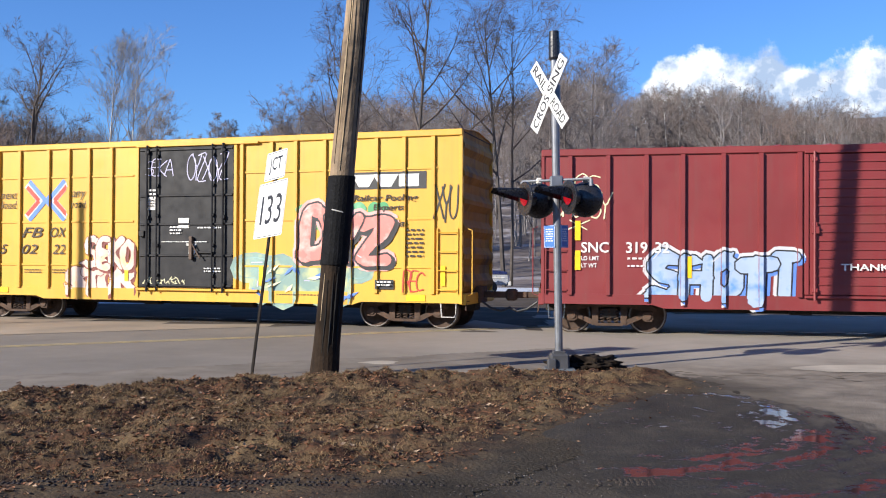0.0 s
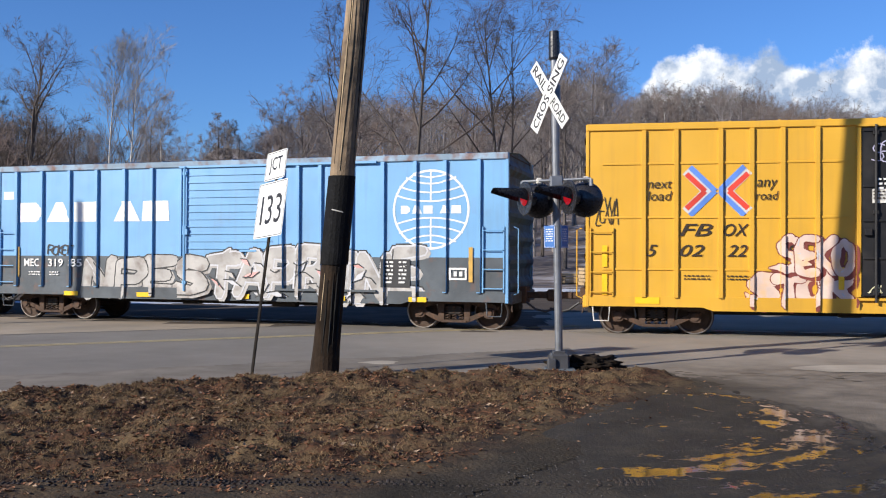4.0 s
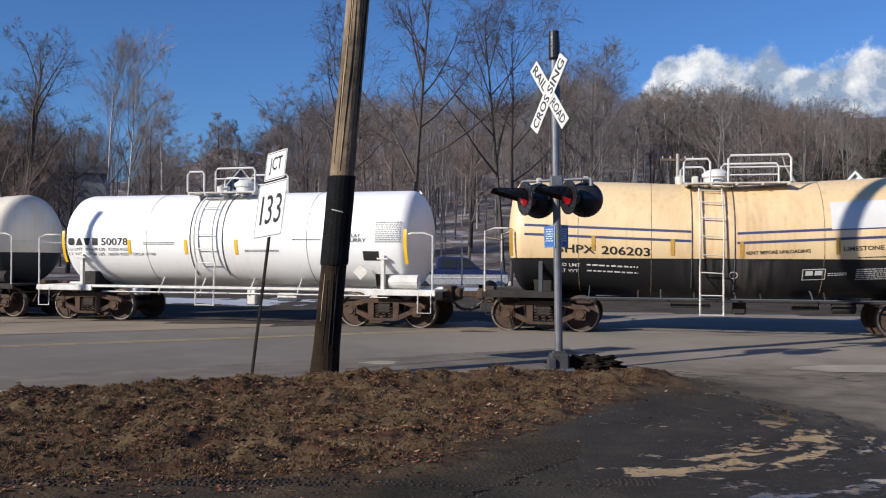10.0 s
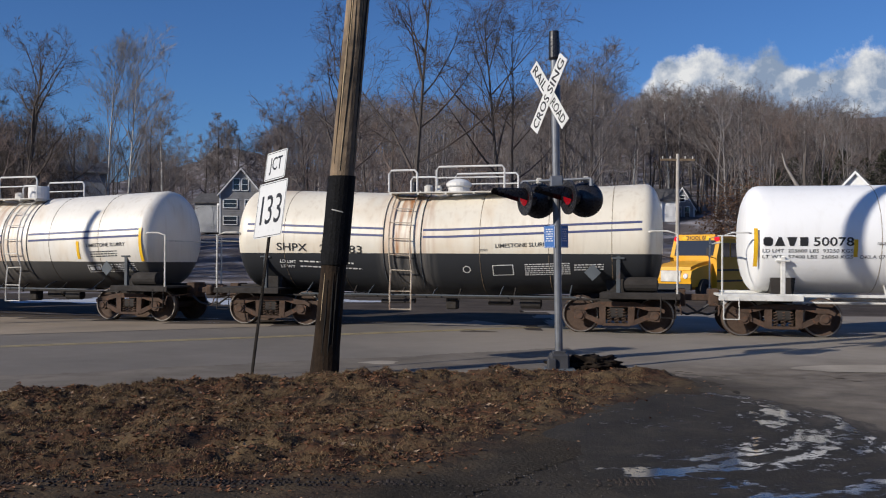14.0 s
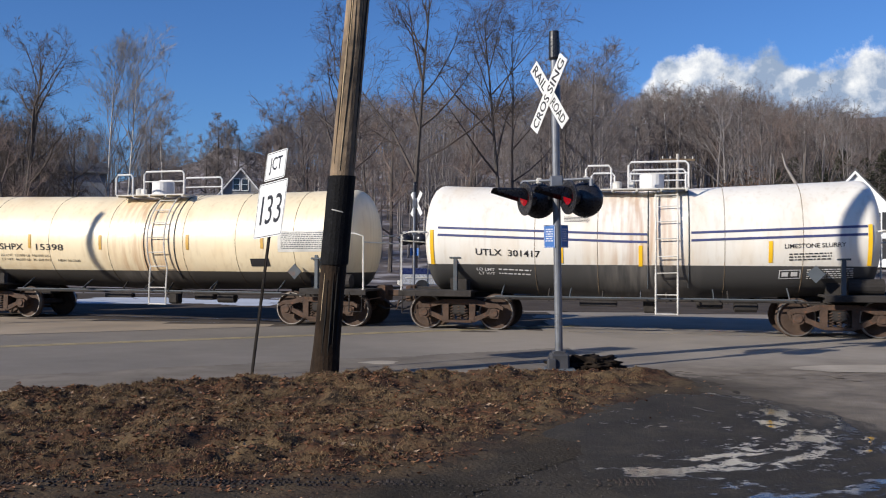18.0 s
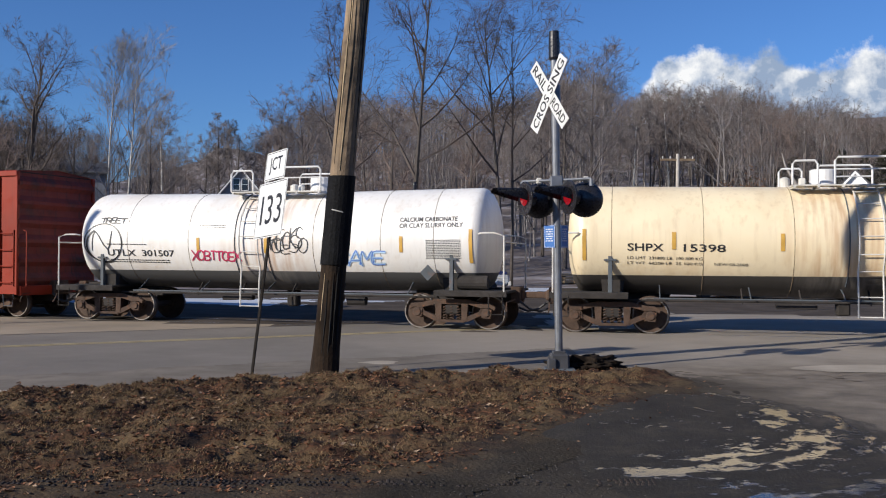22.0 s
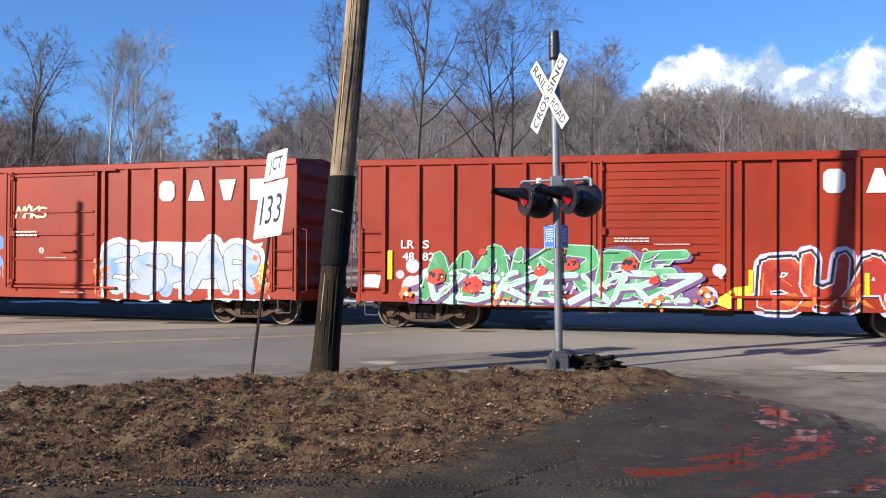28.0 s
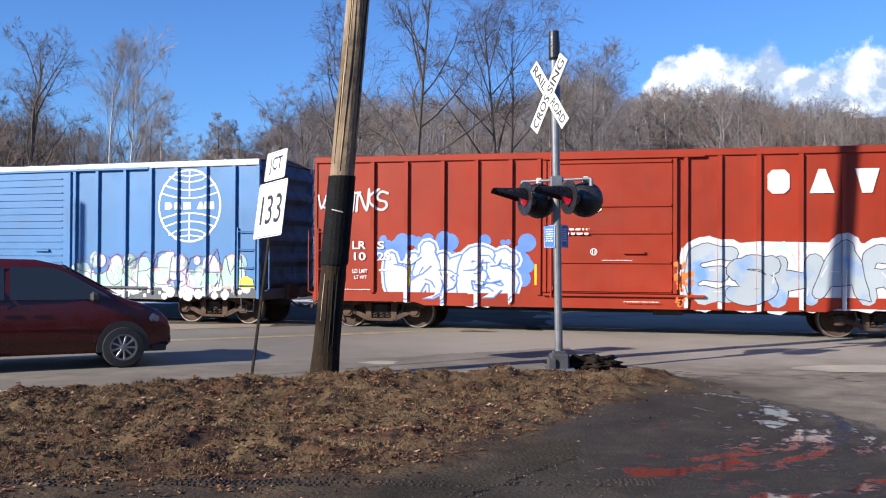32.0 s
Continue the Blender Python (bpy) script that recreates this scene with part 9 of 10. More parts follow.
# ---- houses beyond the tracks ----
SIDING_W = paint("white_clapboard", (0.78, 0.78, 0.77), 0.7, var=0.1, scale=1.0, bump=0.1)
SIDING_G = paint("grey_clapboard", (0.27, 0.28, 0.30), 0.8, var=0.15, scale=1.0, bump=0.1)
SHINGLE = paint("dark_shingles", (0.085, 0.082, 0.085), 0.9, var=0.35, scale=2.0, bump=0.4)
PANE = glass("house_pane", (0.03, 0.035, 0.045))


def house(name, x, y, yaw, w, dp, wall, ridge, siding, windows, label, porch=None, shutters=False, sunk=0.3):
    """A gabled house: the gable end faces -y before it is turned."""
    z = ground_z(x, y) - sunk
    hs = thing(name, label, "house", "", pose(x, y, z, 0, 0, yaw))
    bm = bmesh.new()
    prism(bm, [(-w / 2, 0), (w / 2, 0), (w / 2, wall), (0, ridge), (-w / 2, wall)], -dp / 2, dp / 2)
    part("house_wall", bm, siding, hs)
    # clapboards on the gable end
    bm = bmesh.new()
    k = int(ridge / 0.22)
    for i in range(k):
        zz = 0.15 + 0.22 * i
        half = w / 2 if zz < wall else w / 2 * (ridge - zz) / (ridge - wall)
        if half < 0.2:
            continue
        box(bm, (0, -dp / 2 - 0.012, zz), (2 * half - 0.06, 0.024, 0.19))
    tagged(part("siding", bm, siding, hs), kind="stuff")
    for sx in (-1, 1):
        bm = bmesh.new()
        ov = 0.35
        dx, dz = w / 2 + ov, (ridge - wall) * (w / 2 + ov) / (w / 2)
        prism(bm, [(0, ridge + 0.04), (sx * dx, ridge - dz + 0.04), (sx * dx, ridge - dz + 0.20), (0, ridge + 0.22)], -dp / 2 - 0.35, dp / 2 + 0.35)
        part("roof_slope", bm, SHINGLE, hs)
        bm = bmesh.new()
        prism(bm, [(0, ridge + 0.02), (sx * dx, ridge - dz + 0.02), (sx * dx, ridge - dz - 0.20), (0, ridge - 0.22)], -dp / 2 - 0.38, -dp / 2 - 0.05)
        part("bargeboard", bm, SIDING_W, hs)
        bm = bmesh.new()
        box(bm, (sx * w / 2, -dp / 2 - 0.02, wall / 2), (0.2, 0.08, wall))
        part("corner_board", bm, SIDING_W, hs)
    for wx, wz, ww, wh in windows:
        bm = bmesh.new()
        f = 0.10
        box(bm, (wx - ww / 2 - f / 2, -dp / 2 - 0.05, wz), (f, 0.1, wh + 2 * f))
        box(bm, (wx + ww / 2 + f / 2, -dp / 2 - 0.05, wz), (f, 0.1, wh + 2 * f))
        box(bm, (wx, -dp / 2 - 0.05, wz + wh / 2 + f / 2), (ww, 0.1, f))
        box(bm, (wx, -dp / 2 - 0.06, wz - wh / 2 - f / 2), (ww + 0.1, 0.14, f))
        box(bm, (wx, -dp / 2 - 0.045, wz), (ww, 0.05, 0.05))
        fr = part("window", bm, SIDING_W, hs)
        bm = bmesh.new()
        box(bm, (wx, -dp / 2 - 0.032, wz), (ww, 0.02, wh))
        part("pane", bm, PANE, fr)
        if shutters:
            for sx in (-1, 1):
                bm = bmesh.new()
                box(bm, (wx + sx * (ww / 2 + 0.32), -dp / 2 - 0.05, wz), (0.38, 0.06, wh + 0.1))
                part("shutter", bm, BLACK, hs, "dark window shutter")
    if porch:
        x0, x1, pz, pd = porch
        bm = bmesh.new()
        vs = [(x0 - 0.2, -dp / 2 - pd - 0.2, pz), (x1 + 0.2, -dp / 2 - pd - 0.2, pz), (x1 + 0.2, -dp / 2, pz + 0.7), (x0 - 0.2, -dp / 2, pz + 0.7)]
        a = [bm.verts.new(v) for v in vs]
        bm.faces.new(a)
        bmesh.ops.solidify(bm, geom=bm.faces[:], thickness=0.18)
        part("porch_roof", bm, SHINGLE, hs)
        bm = bmesh.new()
        box(bm, ((x0 + x1) / 2, -dp / 2 - pd - 0.18, pz - 0.1), (x1 - x0 + 0.4, 0.06, 0.3))
        box(bm, ((x0 + x1) / 2, -dp / 2 - pd / 2, 0.45), (x1 - x0, pd, 0.2))
        part("porch_trim", bm, SIDING_W, hs)
        k = max(2, int((x1 - x0) / 1.6) + 1)
        for i in range(k):
            bm = bmesh.new()
            box(bm, (x0 + (x1 - x0) * i / (k - 1), -dp / 2 - pd + 0.05, (pz + 0.4) / 2), (0.16, 0.16, pz - 0.4))
            part("porch_post", bm, SIDING_W, hs)
        bm = bmesh.new()
        box(bm, ((x0 + x1) / 2, -dp / 2 - 0.08, 1.6), (1.0, 0.08, 2.1))
        part("door", bm, BLACK, hs)
    return hs


HILL_HOUSE_SUNK, LONG_SHED_SUNK = 0.3, 0.3


def build_houses():
    x, y = at_px(1110, 110)
    house("gabled_house", x, y + 4, -25, 4.5, 8.0, 4.7, 7.2, SIDING_G, [(-0.6, 5.2, 0.65, 1.3), (0.6, 5.2, 0.65, 1.3)], "grey gabled house with white trim and a porch", porch=(-2.3, 4.0, 3.3, 1.8), sunk=3.7)
    x, y = at_px(1226, 120)
    house("narrow_house", x, y + 4, -19, 3.0, 9.0, 5.2, 7.7, SIDING_G, [(0.0, 6.2, 0.6, 0.7), (-0.5, 4.4, 0.6, 1.3), (0.6, 4.4, 0.6, 1.3), (0.1, 2.2, 0.9, 1.2)], "tall narrow grey gabled house with white trim", sunk=4.6)
    x, y = at_px(1187, 114)
    house("white_annex", x, y + 4, 80, 5.0, 3.0, 4.6, 6.0, SIDING_W, [(-1.2, 3.2, 0.5, 1.1)], "low white annex between two gabled houses", sunk=2.3)
    x, y = at_px(1552, 74)
    house("white_house", x, y + 4, -24, 6.0, 10.0, 4.3, 7.75, SIDING_W, [(-1.4, 3.6, 0.9, 1.5), (1.4, 3.6, 0.9, 1.5), (1.4, 1.5, 0.9, 1.5)], "white clapboard house with dark shutters and porch", porch=(-3.3, -0.4, 2.2, 1.6), shutters=True)
    x, y = at_px(424, 112)
    house("hill_house", x, y, 14, 4.8, 7.0, 5.0, 7.9, paint("weathered_white_clapboard", (0.30, 0.295, 0.295), 0.8, var=0.3, scale=1.0, bump=0.1), [(-0.5, 5.9, 0.7, 1.3), (0.5, 5.9, 0.7, 1.3), (-1.2, 3.6, 1.5, 0.9), (1.3, 3.6, 1.5, 0.9), (-1.2, 1.6, 1.5, 0.9), (1.3, 1.6, 1.5, 0.9)], "weathered white gabled house on the wooded slope", sunk=HILL_HOUSE_SUNK)
    x, y = at_px(378, 111)
    house("lean_to", x, y, 78, 4.0, 3.0, 3.6, 4.6, SIDING_G, [(0.0, 2.2, 0.8, 1.0)], "low grey outbuilding beside the hill house", sunk=HILL_HOUSE_SUNK - 0.3)
    x, y = at_px(95, 92)
    house("long_shed", x, y, -67, 6.0, 9.5, 7.9, 9.0, SIDING_G, [(-1.2, 2.2, 0.8, 1.0), (1.0, 2.2, 0.8, 1.0)], "long grey weathered building among the trees", sunk=LONG_SHED_SUNK)
    # stacked timber and a scatter of parked things past the crossing
    TIMBER = paint("sawn_timber", (0.42, 0.30, 0.17), 0.85, var=0.3, scale=3.0, bump=0.2)
    for px, d, n in ((1058, 60, 5), (1086, 62, 6), (1015, 64, 3)):
        x, y = at_px(px, d)
        st = thing("timber_stack", "stack of pale sawn timber on bearers", "timber stack", "timber stacks", pose(x, y, ground_z(x, y), 0, 0, 12))
        for i in range(n):
            bm = bmesh.new()
            box(bm, (0, 0, 0.22 + 0.24 * i), (2.3 - 0.05 * (i % 2), 1.1, 0.19), 0.01)
            part("timber_layer", bm, TIMBER, st)
            for q in (-0.8, 0.8):
                bm = bmesh.new()
                box(bm, (q, 0, 0.10 + 0.24 * i), (0.1, 1.1, 0.05))
                part("bearer", bm, BARKDARK, st)
    # parked pickup truck, side on
    tk = thing("pickup_truck", "dark blue and silver pickup truck parked beyond the rails", "pickup truck", "", pose(0.55, 46.5, ground_z(0.55, 46.5), 0, 0, 4))
    SILVER = paint("silver_body", (0.55, 0.56, 0.58), 0.3, metal=0.4, var=0.12, scale=2.0)
    DARKBLUE = paint("dark_blue_body", (0.02, 0.03, 0.10), 0.3, var=0.2, scale=2.0)
    for nm, pts, w, m in (("lower_body", [(-2.7, 0.5), (2.6, 0.5), (2.72, 0.7), (2.68, 1.02), (-2.68, 1.02), (-2.74, 0.7)], 0.92, SILVER), ("upper_body", [(-2.68, 1.02), (2.68, 1.02), (2.6, 1.18), (1.3, 1.30), (-2.66, 1.32)], 0.92, DARKBLUE),
                          ("cab", [(-0.9, 1.31), (1.30, 1.30), (0.65, 1.84), (0.45, 1.9), (-0.72, 1.9), (-0.86, 1.82)], 0.80, DARKBLUE)):
        bm = bmesh.new()
        prism(bm, pts, -w, w)
        bmesh.ops.bevel(bm, geom=bm.edges[:], offset=0.03, segments=2, affect="EDGES")
        part(nm, bm, m, tk)
    for pts in ([(-0.75, 1.36), (0.10, 1.36), (0.10, 1.80), (-0.68, 1.80)], [(0.18, 1.36), (1.08, 1.36), (0.58, 1.80), (0.18, 1.80)]):
        for sy in (-1, 1):
            bm = bmesh.new()
            prism(bm, pts, sy * 0.795, sy * 0.815)
            part("side_window", bm, PANE, tk)
    for nm, c, sz, m in (("bumper", (2.76, 0, 0.58), (0.14, 1.8, 0.22), OFFWHITE), ("rear_bumper", (-2.78, 0, 0.58), (0.14, 1.8, 0.2), OFFWHITE), ("trim_strip", (0.0, -0.935, 0.86), (5.0, 0.02, 0.07), OFFWHITE), ("headlight", (2.70, -0.7, 0.88), (0.06, 0.3, 0.18), WHITE), ("door_handle", (-0.5, -0.935, 1.12), (0.18, 0.03, 0.04), BLACK)):
        bm = bmesh.new()
        box(bm, c, sz, 0.008)
        part(nm, bm, m, tk)
    for sx in (-1.65, 1.75):
        for sy in (-0.82, 0.82):
            bm = bmesh.new()
            lathe(bm, [(-0.12, 0.22), (-0.12, 0.36), (-0.08, 0.38), (0.08, 0.38), (0.12, 0.36), (0.12, 0.22), (0.08, 0.2), (0.08, 0.03)], 20, Matrix.Translation((sx, sy, 0.38)) @ Matrix.Rotation(radians(90), 4, "Z"))
            part("wheel", bm, BLACK, tk)


build_houses()

# ---- school bus waiting beyond the crossing ----


def build_bus():
    BUSY = paint("school_bus_yellow", (0.72, 0.36, 0.02), 0.4, var=0.12, scale=0.6, bump=0.02)
    RUB = paint("tyre_rubber", (0.025, 0.025, 0.026), 0.85, var=0.3, scale=4.0)
    # x is the way it faces: the front at +x
    bus = thing("school_bus", "yellow school bus with black trim waiting at the crossing", "school bus", "", pose(14.0, 44.73, -0.03, 0, 0, 225))
    bm = bmesh.new()
    prism(bm, [(-6.0, 0.42), (3.3, 0.42), (3.3, 2.0), (2.95, 2.85), (2.7, 2.93), (-5.8, 2.93), (-6.0, 2.7)], -1.2, 1.2)
    bmesh.ops.bevel(bm, geom=[e for e in bm.edges if abs(e.verts[0].co.x - e.verts[1].co.x) > 4 and e.verts[0].co.z > 2.5], offset=0.25, segments=3, affect="EDGES")
    part("body", bm, BUSY, bus)
    bm = bmesh.new()
    prism(bm, [(3.28, 0.6), (5.2, 0.6), (5.3, 1.0), (5.15, 1.45), (4.6, 1.62), (3.28, 1.8)], -1.0, 1.0)
    bmesh.ops.bevel(bm, geom=[e for e in bm.edges if e.verts[0].co.z > 1.3 and e.verts[1].co.z > 1.3], offset=0.14, segments=2, affect="EDGES")
    part("bonnet", bm, BUSY, bus)
    for nm, c, s, m in (("grille", (5.26, 0, 1.08), (0.08, 1.0, 0.5), OFFWHITE), ("bumper", (5.4, 0, 0.6), (0.14, 2.2, 0.28), BLACK), ("windscreen", (3.16, 0, 2.36), (0.06, 2.0, 0.75), PANE), ("sign_board", (2.86, 0, 2.84), (0.3, 1.9, 0.32), BUSY),
                        ("rub_rail", (-1.3, -1.215, 1.35), (9.2, 0.03, 0.09), BLACK), ("rub_rail", (-1.3, -1.215, 0.85), (9.2, 0.03, 0.09), BLACK), ("rub_rail", (-1.3, 1.215, 1.35), (9.2, 0.03, 0.09), BLACK), ("rub_rail", (-1.3, 1.215, 0.85), (9.2, 0.03, 0.09), BLACK)):
        bm = bmesh.new()
        box(bm, c, s, 0.01, Matrix.Rotation(radians(-18), 3, "Y") if nm == "windscreen" else None)
        part(nm, bm, m, bus)
    for sy in (-1, 1):
        for i in range(11):
            bm = bmesh.new()
            box(bm, (2.45 - 0.78 * i, sy * 1.205, 2.28), (0.66, 0.03, 0.66), 0.02)
            part("window", bm, PANE, bus)
        for lx, m in ((0.72, REDLENS), (0.42, REFLECT)):
            bm = bmesh.new()
            lathe(bm, [(0, 0.14), (0.05, 0.13), (0.06, 0.02)], 12, Matrix.Translation((2.98, sy * lx * 1.45, 2.80)))
            part("warning_lamp", bm, m, bus)
        bm = bmesh.new()
        lathe(bm, [(0, 0.13), (0.04, 0.11), (0.05, 0.02)], 14, Matrix.Translation((5.28, sy * 0.75, 1.08)))
        part("headlight", bm, WHITE, bus)
        for wx in (4.2, -3.6):
            bm = bmesh.new()
            lathe(bm, [(-0.14, 0.25), (-0.14, 0.48), (0.14, 0.48), (0.14, 0.25), (0.06, 0.2), (0.06, 0.02)], 20, Matrix.Translation((wx, sy * 1.02, 0.48)) @ Matrix.Rotation(radians(90 * 1), 4, "Z"))
            part("wheel", bm, RUB, bus)
        bm = bmesh.new()
        tube(bm, [(3.3, sy * 1.1, 1.9), (4.3, sy * 1.3, 2.0), (4.3, sy * 1.3, 2.35)], 0.025, 5)
        box(bm, (4.3, sy * 1.32, 2.2), (0.06, 0.2, 0.35), 0.02)
        part("mirror", bm, BLACK, bus)
    f = Flat().word("SCHOOL BUS", -0.7, -0.09, 0.7, 0.09, 0.01)
    face_paint("sign_lettering", f, 0.0, BLACK, bus, on_axes((3.02, 0, 2.84), (0, 1, 0), (0, 0, 1)))


build_bus()

# ---- minivan that drives up and stops ----
VAN_YAW = math.degrees(math.atan2(0.465, 0.885))


def build_van():
    VANRED = paint("van_dark_red", (0.062, 0.006, 0.008), 0.28, var=0.1, scale=0.8, bump=0.0)
    TRIM = paint("van_black_trim", (0.02, 0.02, 0.022), 0.6, var=0.2, scale=3.0)
    TYRE = paint("van_tyre", (0.022, 0.022, 0.023), 0.85, var=0.3, scale=5.0)
    ALLOY = paint("van_hubcap", (0.27, 0.27, 0.28), 0.35, metal=0.7, var=0.15, scale=6.0)
    VGLASS = glass("van_glass", (0.02, 0.025, 0.03))
    van = thing("minivan", "dark red minivan stopping on the road at the crossing", "minivan")
    prof = [(-2.42, 0.45, 0.62), (-2.40, 0.30, 1.05), (-2.30, 0.28, 1.50), (-2.05, 0.26, 1.66), (-1.5, 0.26, 1.72), (-0.6, 0.26, 1.74), (0.2, 0.26, 1.72), (0.55, 0.26, 1.64), (0.95, 0.26, 1.42), (1.35, 0.26, 1.17), (1.62, 0.26, 1.06), (1.85, 0.28, 0.99), (2.05, 0.30, 0.90), (2.17, 0.34, 0.78), (2.22, 0.42, 0.64)]

    def half_w(x, z):
        nose = max(0.0, (x - 1.5) / 0.72 if x > 0 else (-x - 1.7) / 0.74)
        w = 0.96 - (0.18 * nose * nose if x > 0 else 0.08 * nose * nose)
        if z > 1.0:
            w -= 0.27 * ((z - 1.0) / 0.74) ** 1.3
        if z < 0.5:
            w -= 0.06 * (0.5 - z) / 0.24
        return w
    bm = bmesh.new()
    rings = []
    for x, zb, zt in prof:
        zs = [zb, zb + (zt - zb) * 0.18, zb + (zt - zb) * 0.42, zb + (zt - zb) * 0.66, zb + (zt - zb) * 0.86, zt - 0.012]
        ring = [(x, -half_w(x, z) * (0.93 if i == 5 else 1), z) for i, z in enumerate(zs)]
        ring += [(x, -half_w(x, zt) * 0.5, zt), (x, half_w(x, zt) * 0.5, zt)]
        ring += [(x, half_w(x, z) * (0.93 if i == 5 else 1), z) for i, z in reversed(list(enumerate(zs)))]
        rings.append([bm.verts.new(p) for p in ring])
    n = len(rings[0])
    for a, b in zip(rings, rings[1:]):
        for j in range(n):
            bm.faces.new((a[j], a[(j + 1) % n], b[(j + 1) % n], b[j]))
    bm.faces.new(rings[0])
    bm.faces.new(rings[-1][::-1])
    bmesh.ops.recalc_face_normals(bm, faces=bm.faces)
    part("body", bm, VANRED, van, smooth=True)

    def side_panel(name, pts, mat, lift, parent=van, label=""):
        for sy in (-1, 1):
            bm = bmesh.new()
            vs = [bm.verts.new((x, sy * (half_w(x, z) + lift), z)) for x, z in pts]
            bm.faces.new(vs)
            bmesh.ops.recalc_face_normals(bm, faces=bm.faces)
            bmesh.ops.solidify(bm, geom=bm.faces[:], thickness=0.008)
            part(name, bm, mat, parent, label)
    side_panel("front_window", [(-0.18, 1.10), (1.28, 1.10), (1.20, 1.17), (0.62, 1.52), (0.40, 1.60), (-0.18, 1.61)], VGLASS, 0.012)
    side_panel("rear_window", [(-1.30, 1.10), (-0.26, 1.10), (-0.26, 1.61), (-1.30, 1.60)], VGLASS, 0.012)
    side_panel("quarter_window", [(-2.18, 1.12), (-1.40, 1.10), (-1.40, 1.60), (-2.0, 1.56)], VGLASS, 0.012)
    side_panel("body_moulding", [(-2.2, 0.64), (1.0, 0.64), (1.0, 0.69), (-2.2, 0.69)], VANRED, 0.014)
    side_panel("door_handle", [(-0.12, 0.96), (0.10, 0.96), (0.10, 1.0), (-0.12, 1.0)], TRIM, 0.03)
    side_panel("door_handle", [(-0.52, 0.96), (-0.30, 0.96), (-0.30, 1.0), (-0.52, 1.0)], TRIM, 0.03)
    for xs in (-0.22, 1.02):
        side_panel("door_gap", [(xs, 0.42), (xs + 0.018, 0.42), (xs + 0.018, 1.08), (xs, 1.08)], TRIM, 0.006)
    # windscreen
    bm = bmesh.new()
    vs = [bm.verts.new(p) for p in ((1.40, -0.72, 1.175), (1.40, 0.72, 1.175), (0.60, 0.60, 1.645), (0.60, -0.60, 1.645))]
    bm.faces.new(vs)
    bmesh.ops.recalc_face_normals(bm, faces=bm.faces)
    bmesh.ops.solidify(bm, geom=bm.faces[:], thickness=0.01)
    part("windscreen", bm, VGLASS, van)
    for sy in (-1, 1):
        bm = bmesh.new()
        box(bm, (0, 0, 0), (0.34, 0.10, 0.18), 0.05)
        bm.transform(Matrix.Translation((2.00, sy * 0.82, 0.76)) @ Matrix.Rotation(radians(-sy * 32), 4, "Z") @ Matrix.Rotation(radians(18), 4, "Y"))
        part("headlight", bm, ALLOY, van, "clear headlight")
        bm = bmesh.new()
        box(bm, (1.02, sy * 1.02, 1.14), (0.14, 0.20, 0.16), 0.04)
        part("wing_mirror", bm, TRIM, van)
        for x in (-1.50, 1.46):
            bm = bmesh.new()
            prism(bm, [(x + 0.40 * math.cos(t), 0.33 + 0.42 * math.sin(t)) for t in np.linspace(0, math.pi, 16)] + [(x - 0.40, 0.26), (x + 0.40, 0.26)], sy * 0.80, sy * 0.968)
            part("wheel_arch", bm, TRIM, van)
    bm = bmesh.new()
    box(bm, (2.10, 0, 0.42), (0.28, 1.56, 0.22), 0.06)
    part("bumper", bm, VANRED, van)
    bm = bmesh.new()
    box(bm, (0, 0, 0.30), (4.3, 1.7, 0.12), 0.02)
    part("floor_pan", bm, TRIM, van)
    wheels = []
    for x in (-1.50, 1.46):
        for sy in (-1, 1):
            q = Matrix.Rotation(radians(90), 4, "Z") @ Matrix.Diagonal((sy, 1, 1, 1))
            bm = bmesh.new()
            lathe(bm, [(-0.10, 0.20), (-0.10, 0.31), (-0.07, 0.33), (0.07, 0.33), (0.10, 0.31), (0.105, 0.215), (0.06, 0.20)], 28, q)
            wh = part("wheel", bm, TYRE, van)
            wh.matrix_basis = pose(x, sy * 0.88, 0.33)
            bm = bmesh.new()
            lathe(bm, [(0.05, 0.215), (0.098, 0.212), (0.098, 0.185), (0.06, 0.18), (0.055, 0.02)], 24, q)
            for k in range(9):
                a = 2 * math.pi * k / 9
                c = q @ Vector((0.083, 0.115 * math.cos(a), 0.115 * math.sin(a)))
                box(bm, c, (0.15, 0.03, 0.035), 0.006, Matrix.Rotation(-math.atan2(c.z, c.x), 3, "Y"))
            lathe(bm, [(0.06, 0.055), (0.10, 0.05), (0.105, 0.01)], 12, q)
            part("hubcap", bm, ALLOY, wh, "silver spoked hubcap")
            wheels.append((wh, x, sy * 0.88))
    return van, wheels


VAN = build_van()
VAN_AT = [(0.0, -32.0), (23.0, -30.0), (26.0, -17.0), (27.0, -12.4), (28.0, -8.2), (29.0, -4.5), (29.5, -3.1), (30.0, -2.1), (30.5, -1.28), (31.0, -0.62), (31.5, -0.17), (32.0, 0.0)]


def van_motion():
    van, wheels = VAN

    def place(d):
        x, y = -5.13 + 0.885 * d, 14.6 + 0.465 * d
        # from the front wheel's foot to the van's middle
        cx, cy = x - 0.885 * 1.46 - 0.465 * 0.88, y - 0.465 * 1.46 + 0.885 * 0.88
        return pose(cx, cy, 0.0, 0, 0, VAN_YAW)
    walk(van, [(t, place(d)) for t, d in VAN_AT])
    ts, ds = [t for t, _ in VAN_AT], [d for _, d in VAN_AT]
    steps = [0.0] + [22.0 + i * 2 / 30 for i in range(151)]
    for wh, x, y in wheels:
        walk(wh, [(t, Matrix.Translation((x, y, 0.33)) @ Matrix.Rotation((float(np.interp(t, ts, ds)) - float(np.interp(22.0, ts, ds))) / 0.33 if t > 0 else 0.0, 4, "Y")) for t in steps])


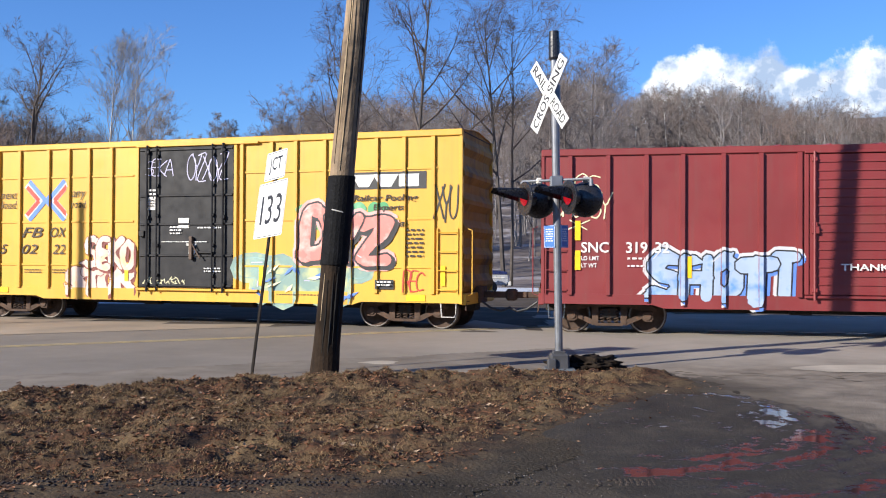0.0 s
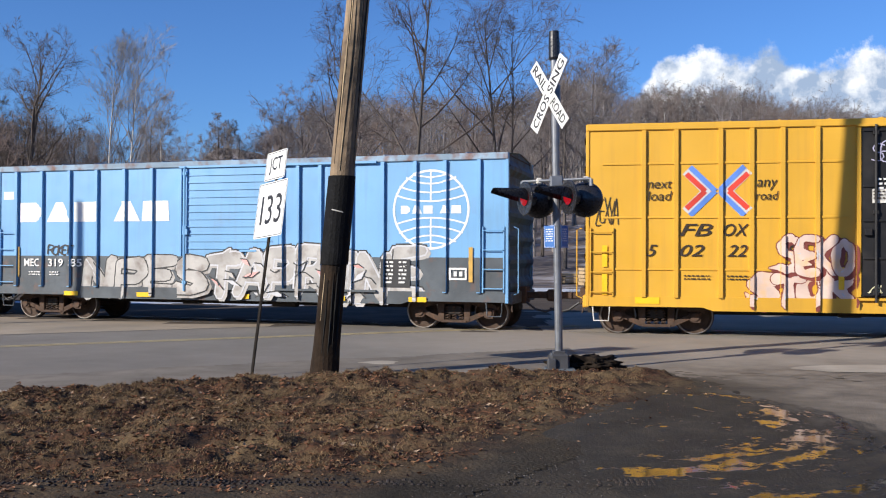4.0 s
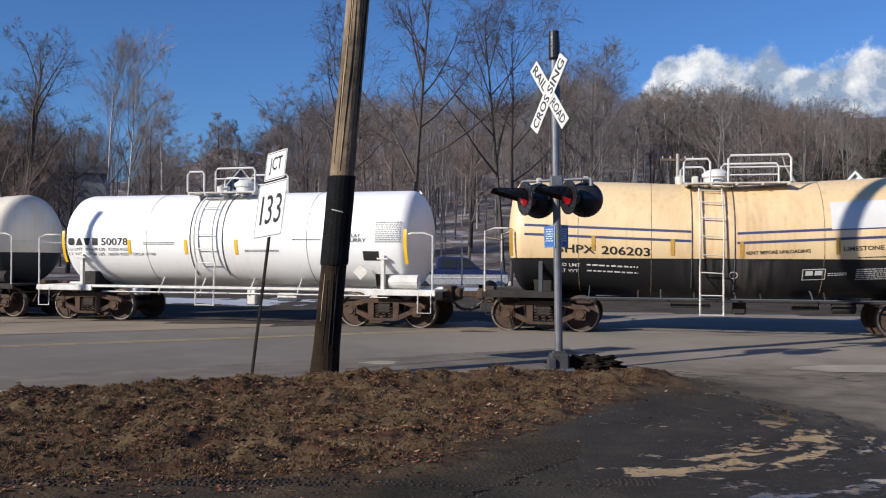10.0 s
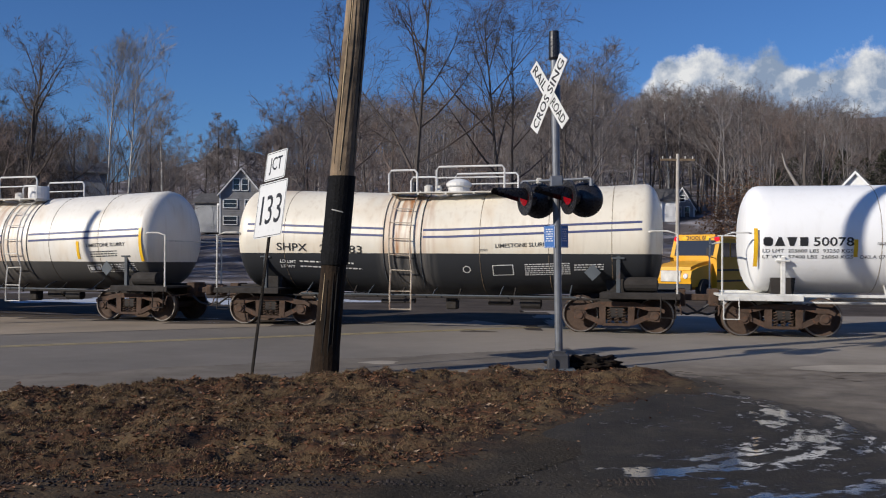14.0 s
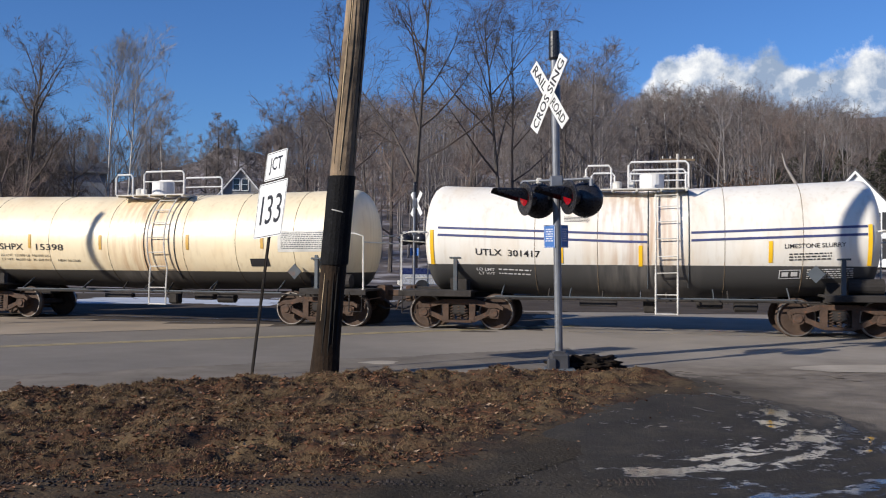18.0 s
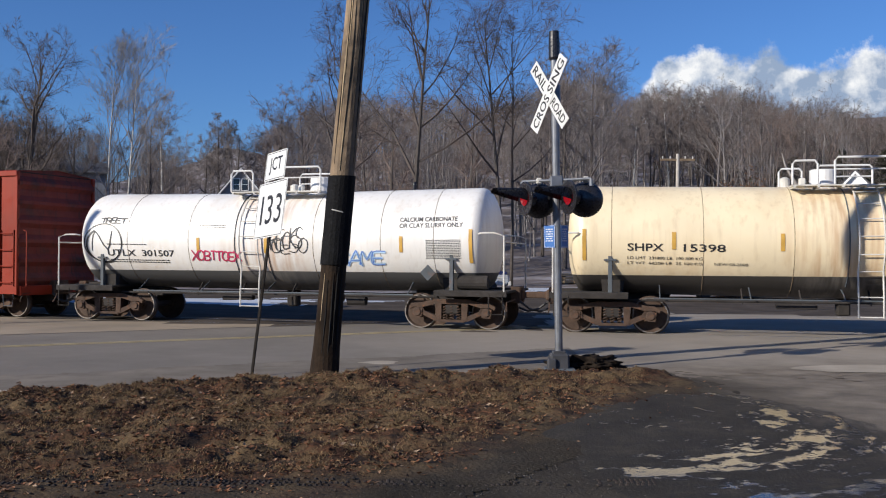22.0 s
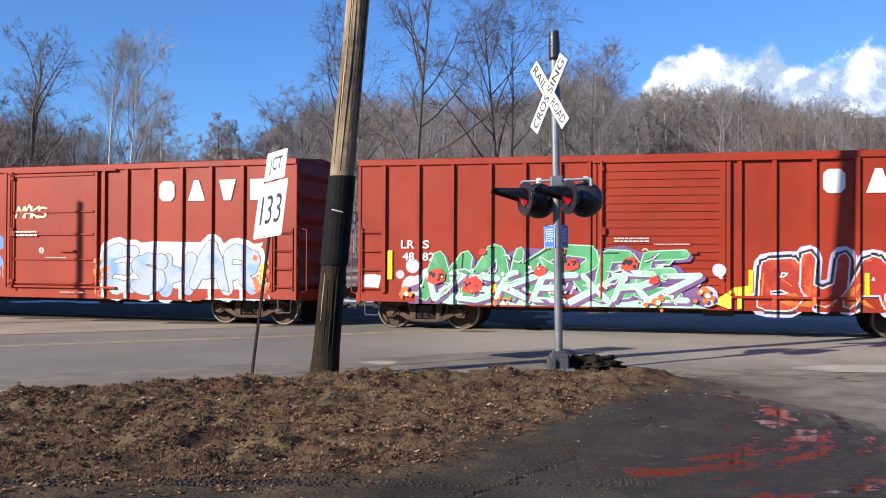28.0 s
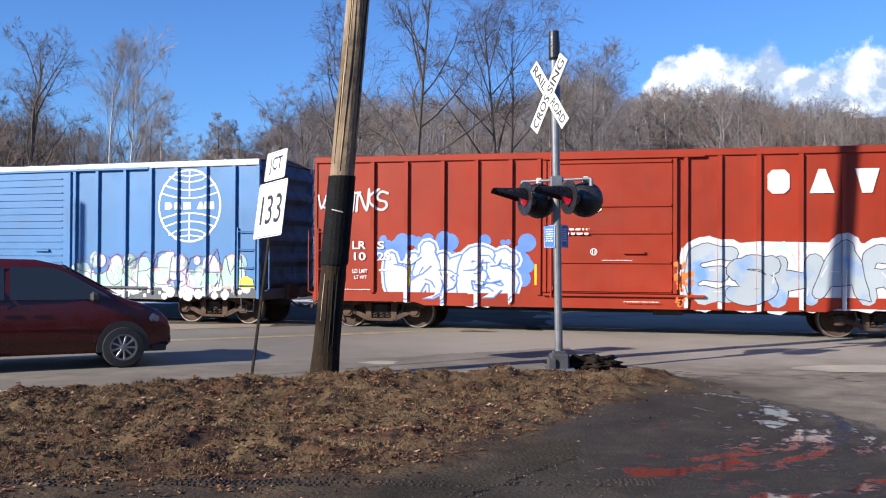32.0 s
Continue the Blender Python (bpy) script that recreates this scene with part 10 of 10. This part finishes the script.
def motions():
    times = [i * 0.5 for i in range(65)]
    for car, mid, half in MOVERS:
        walk(car, [(t, on_track(mid, half, t)) for t in times])
    steps = [i * 4 / 30 for i in range(241)]
    turns = [(run(t) - run(0.0)) / WR for t in steps]
    for ws, x in WHEELSETS:
        walk(ws, [(t, Matrix.Translation((x, 0, WR)) @ Matrix.Rotation(a, 4, "Y")) for t, a in zip(steps, turns)])
    van_motion()


motions()
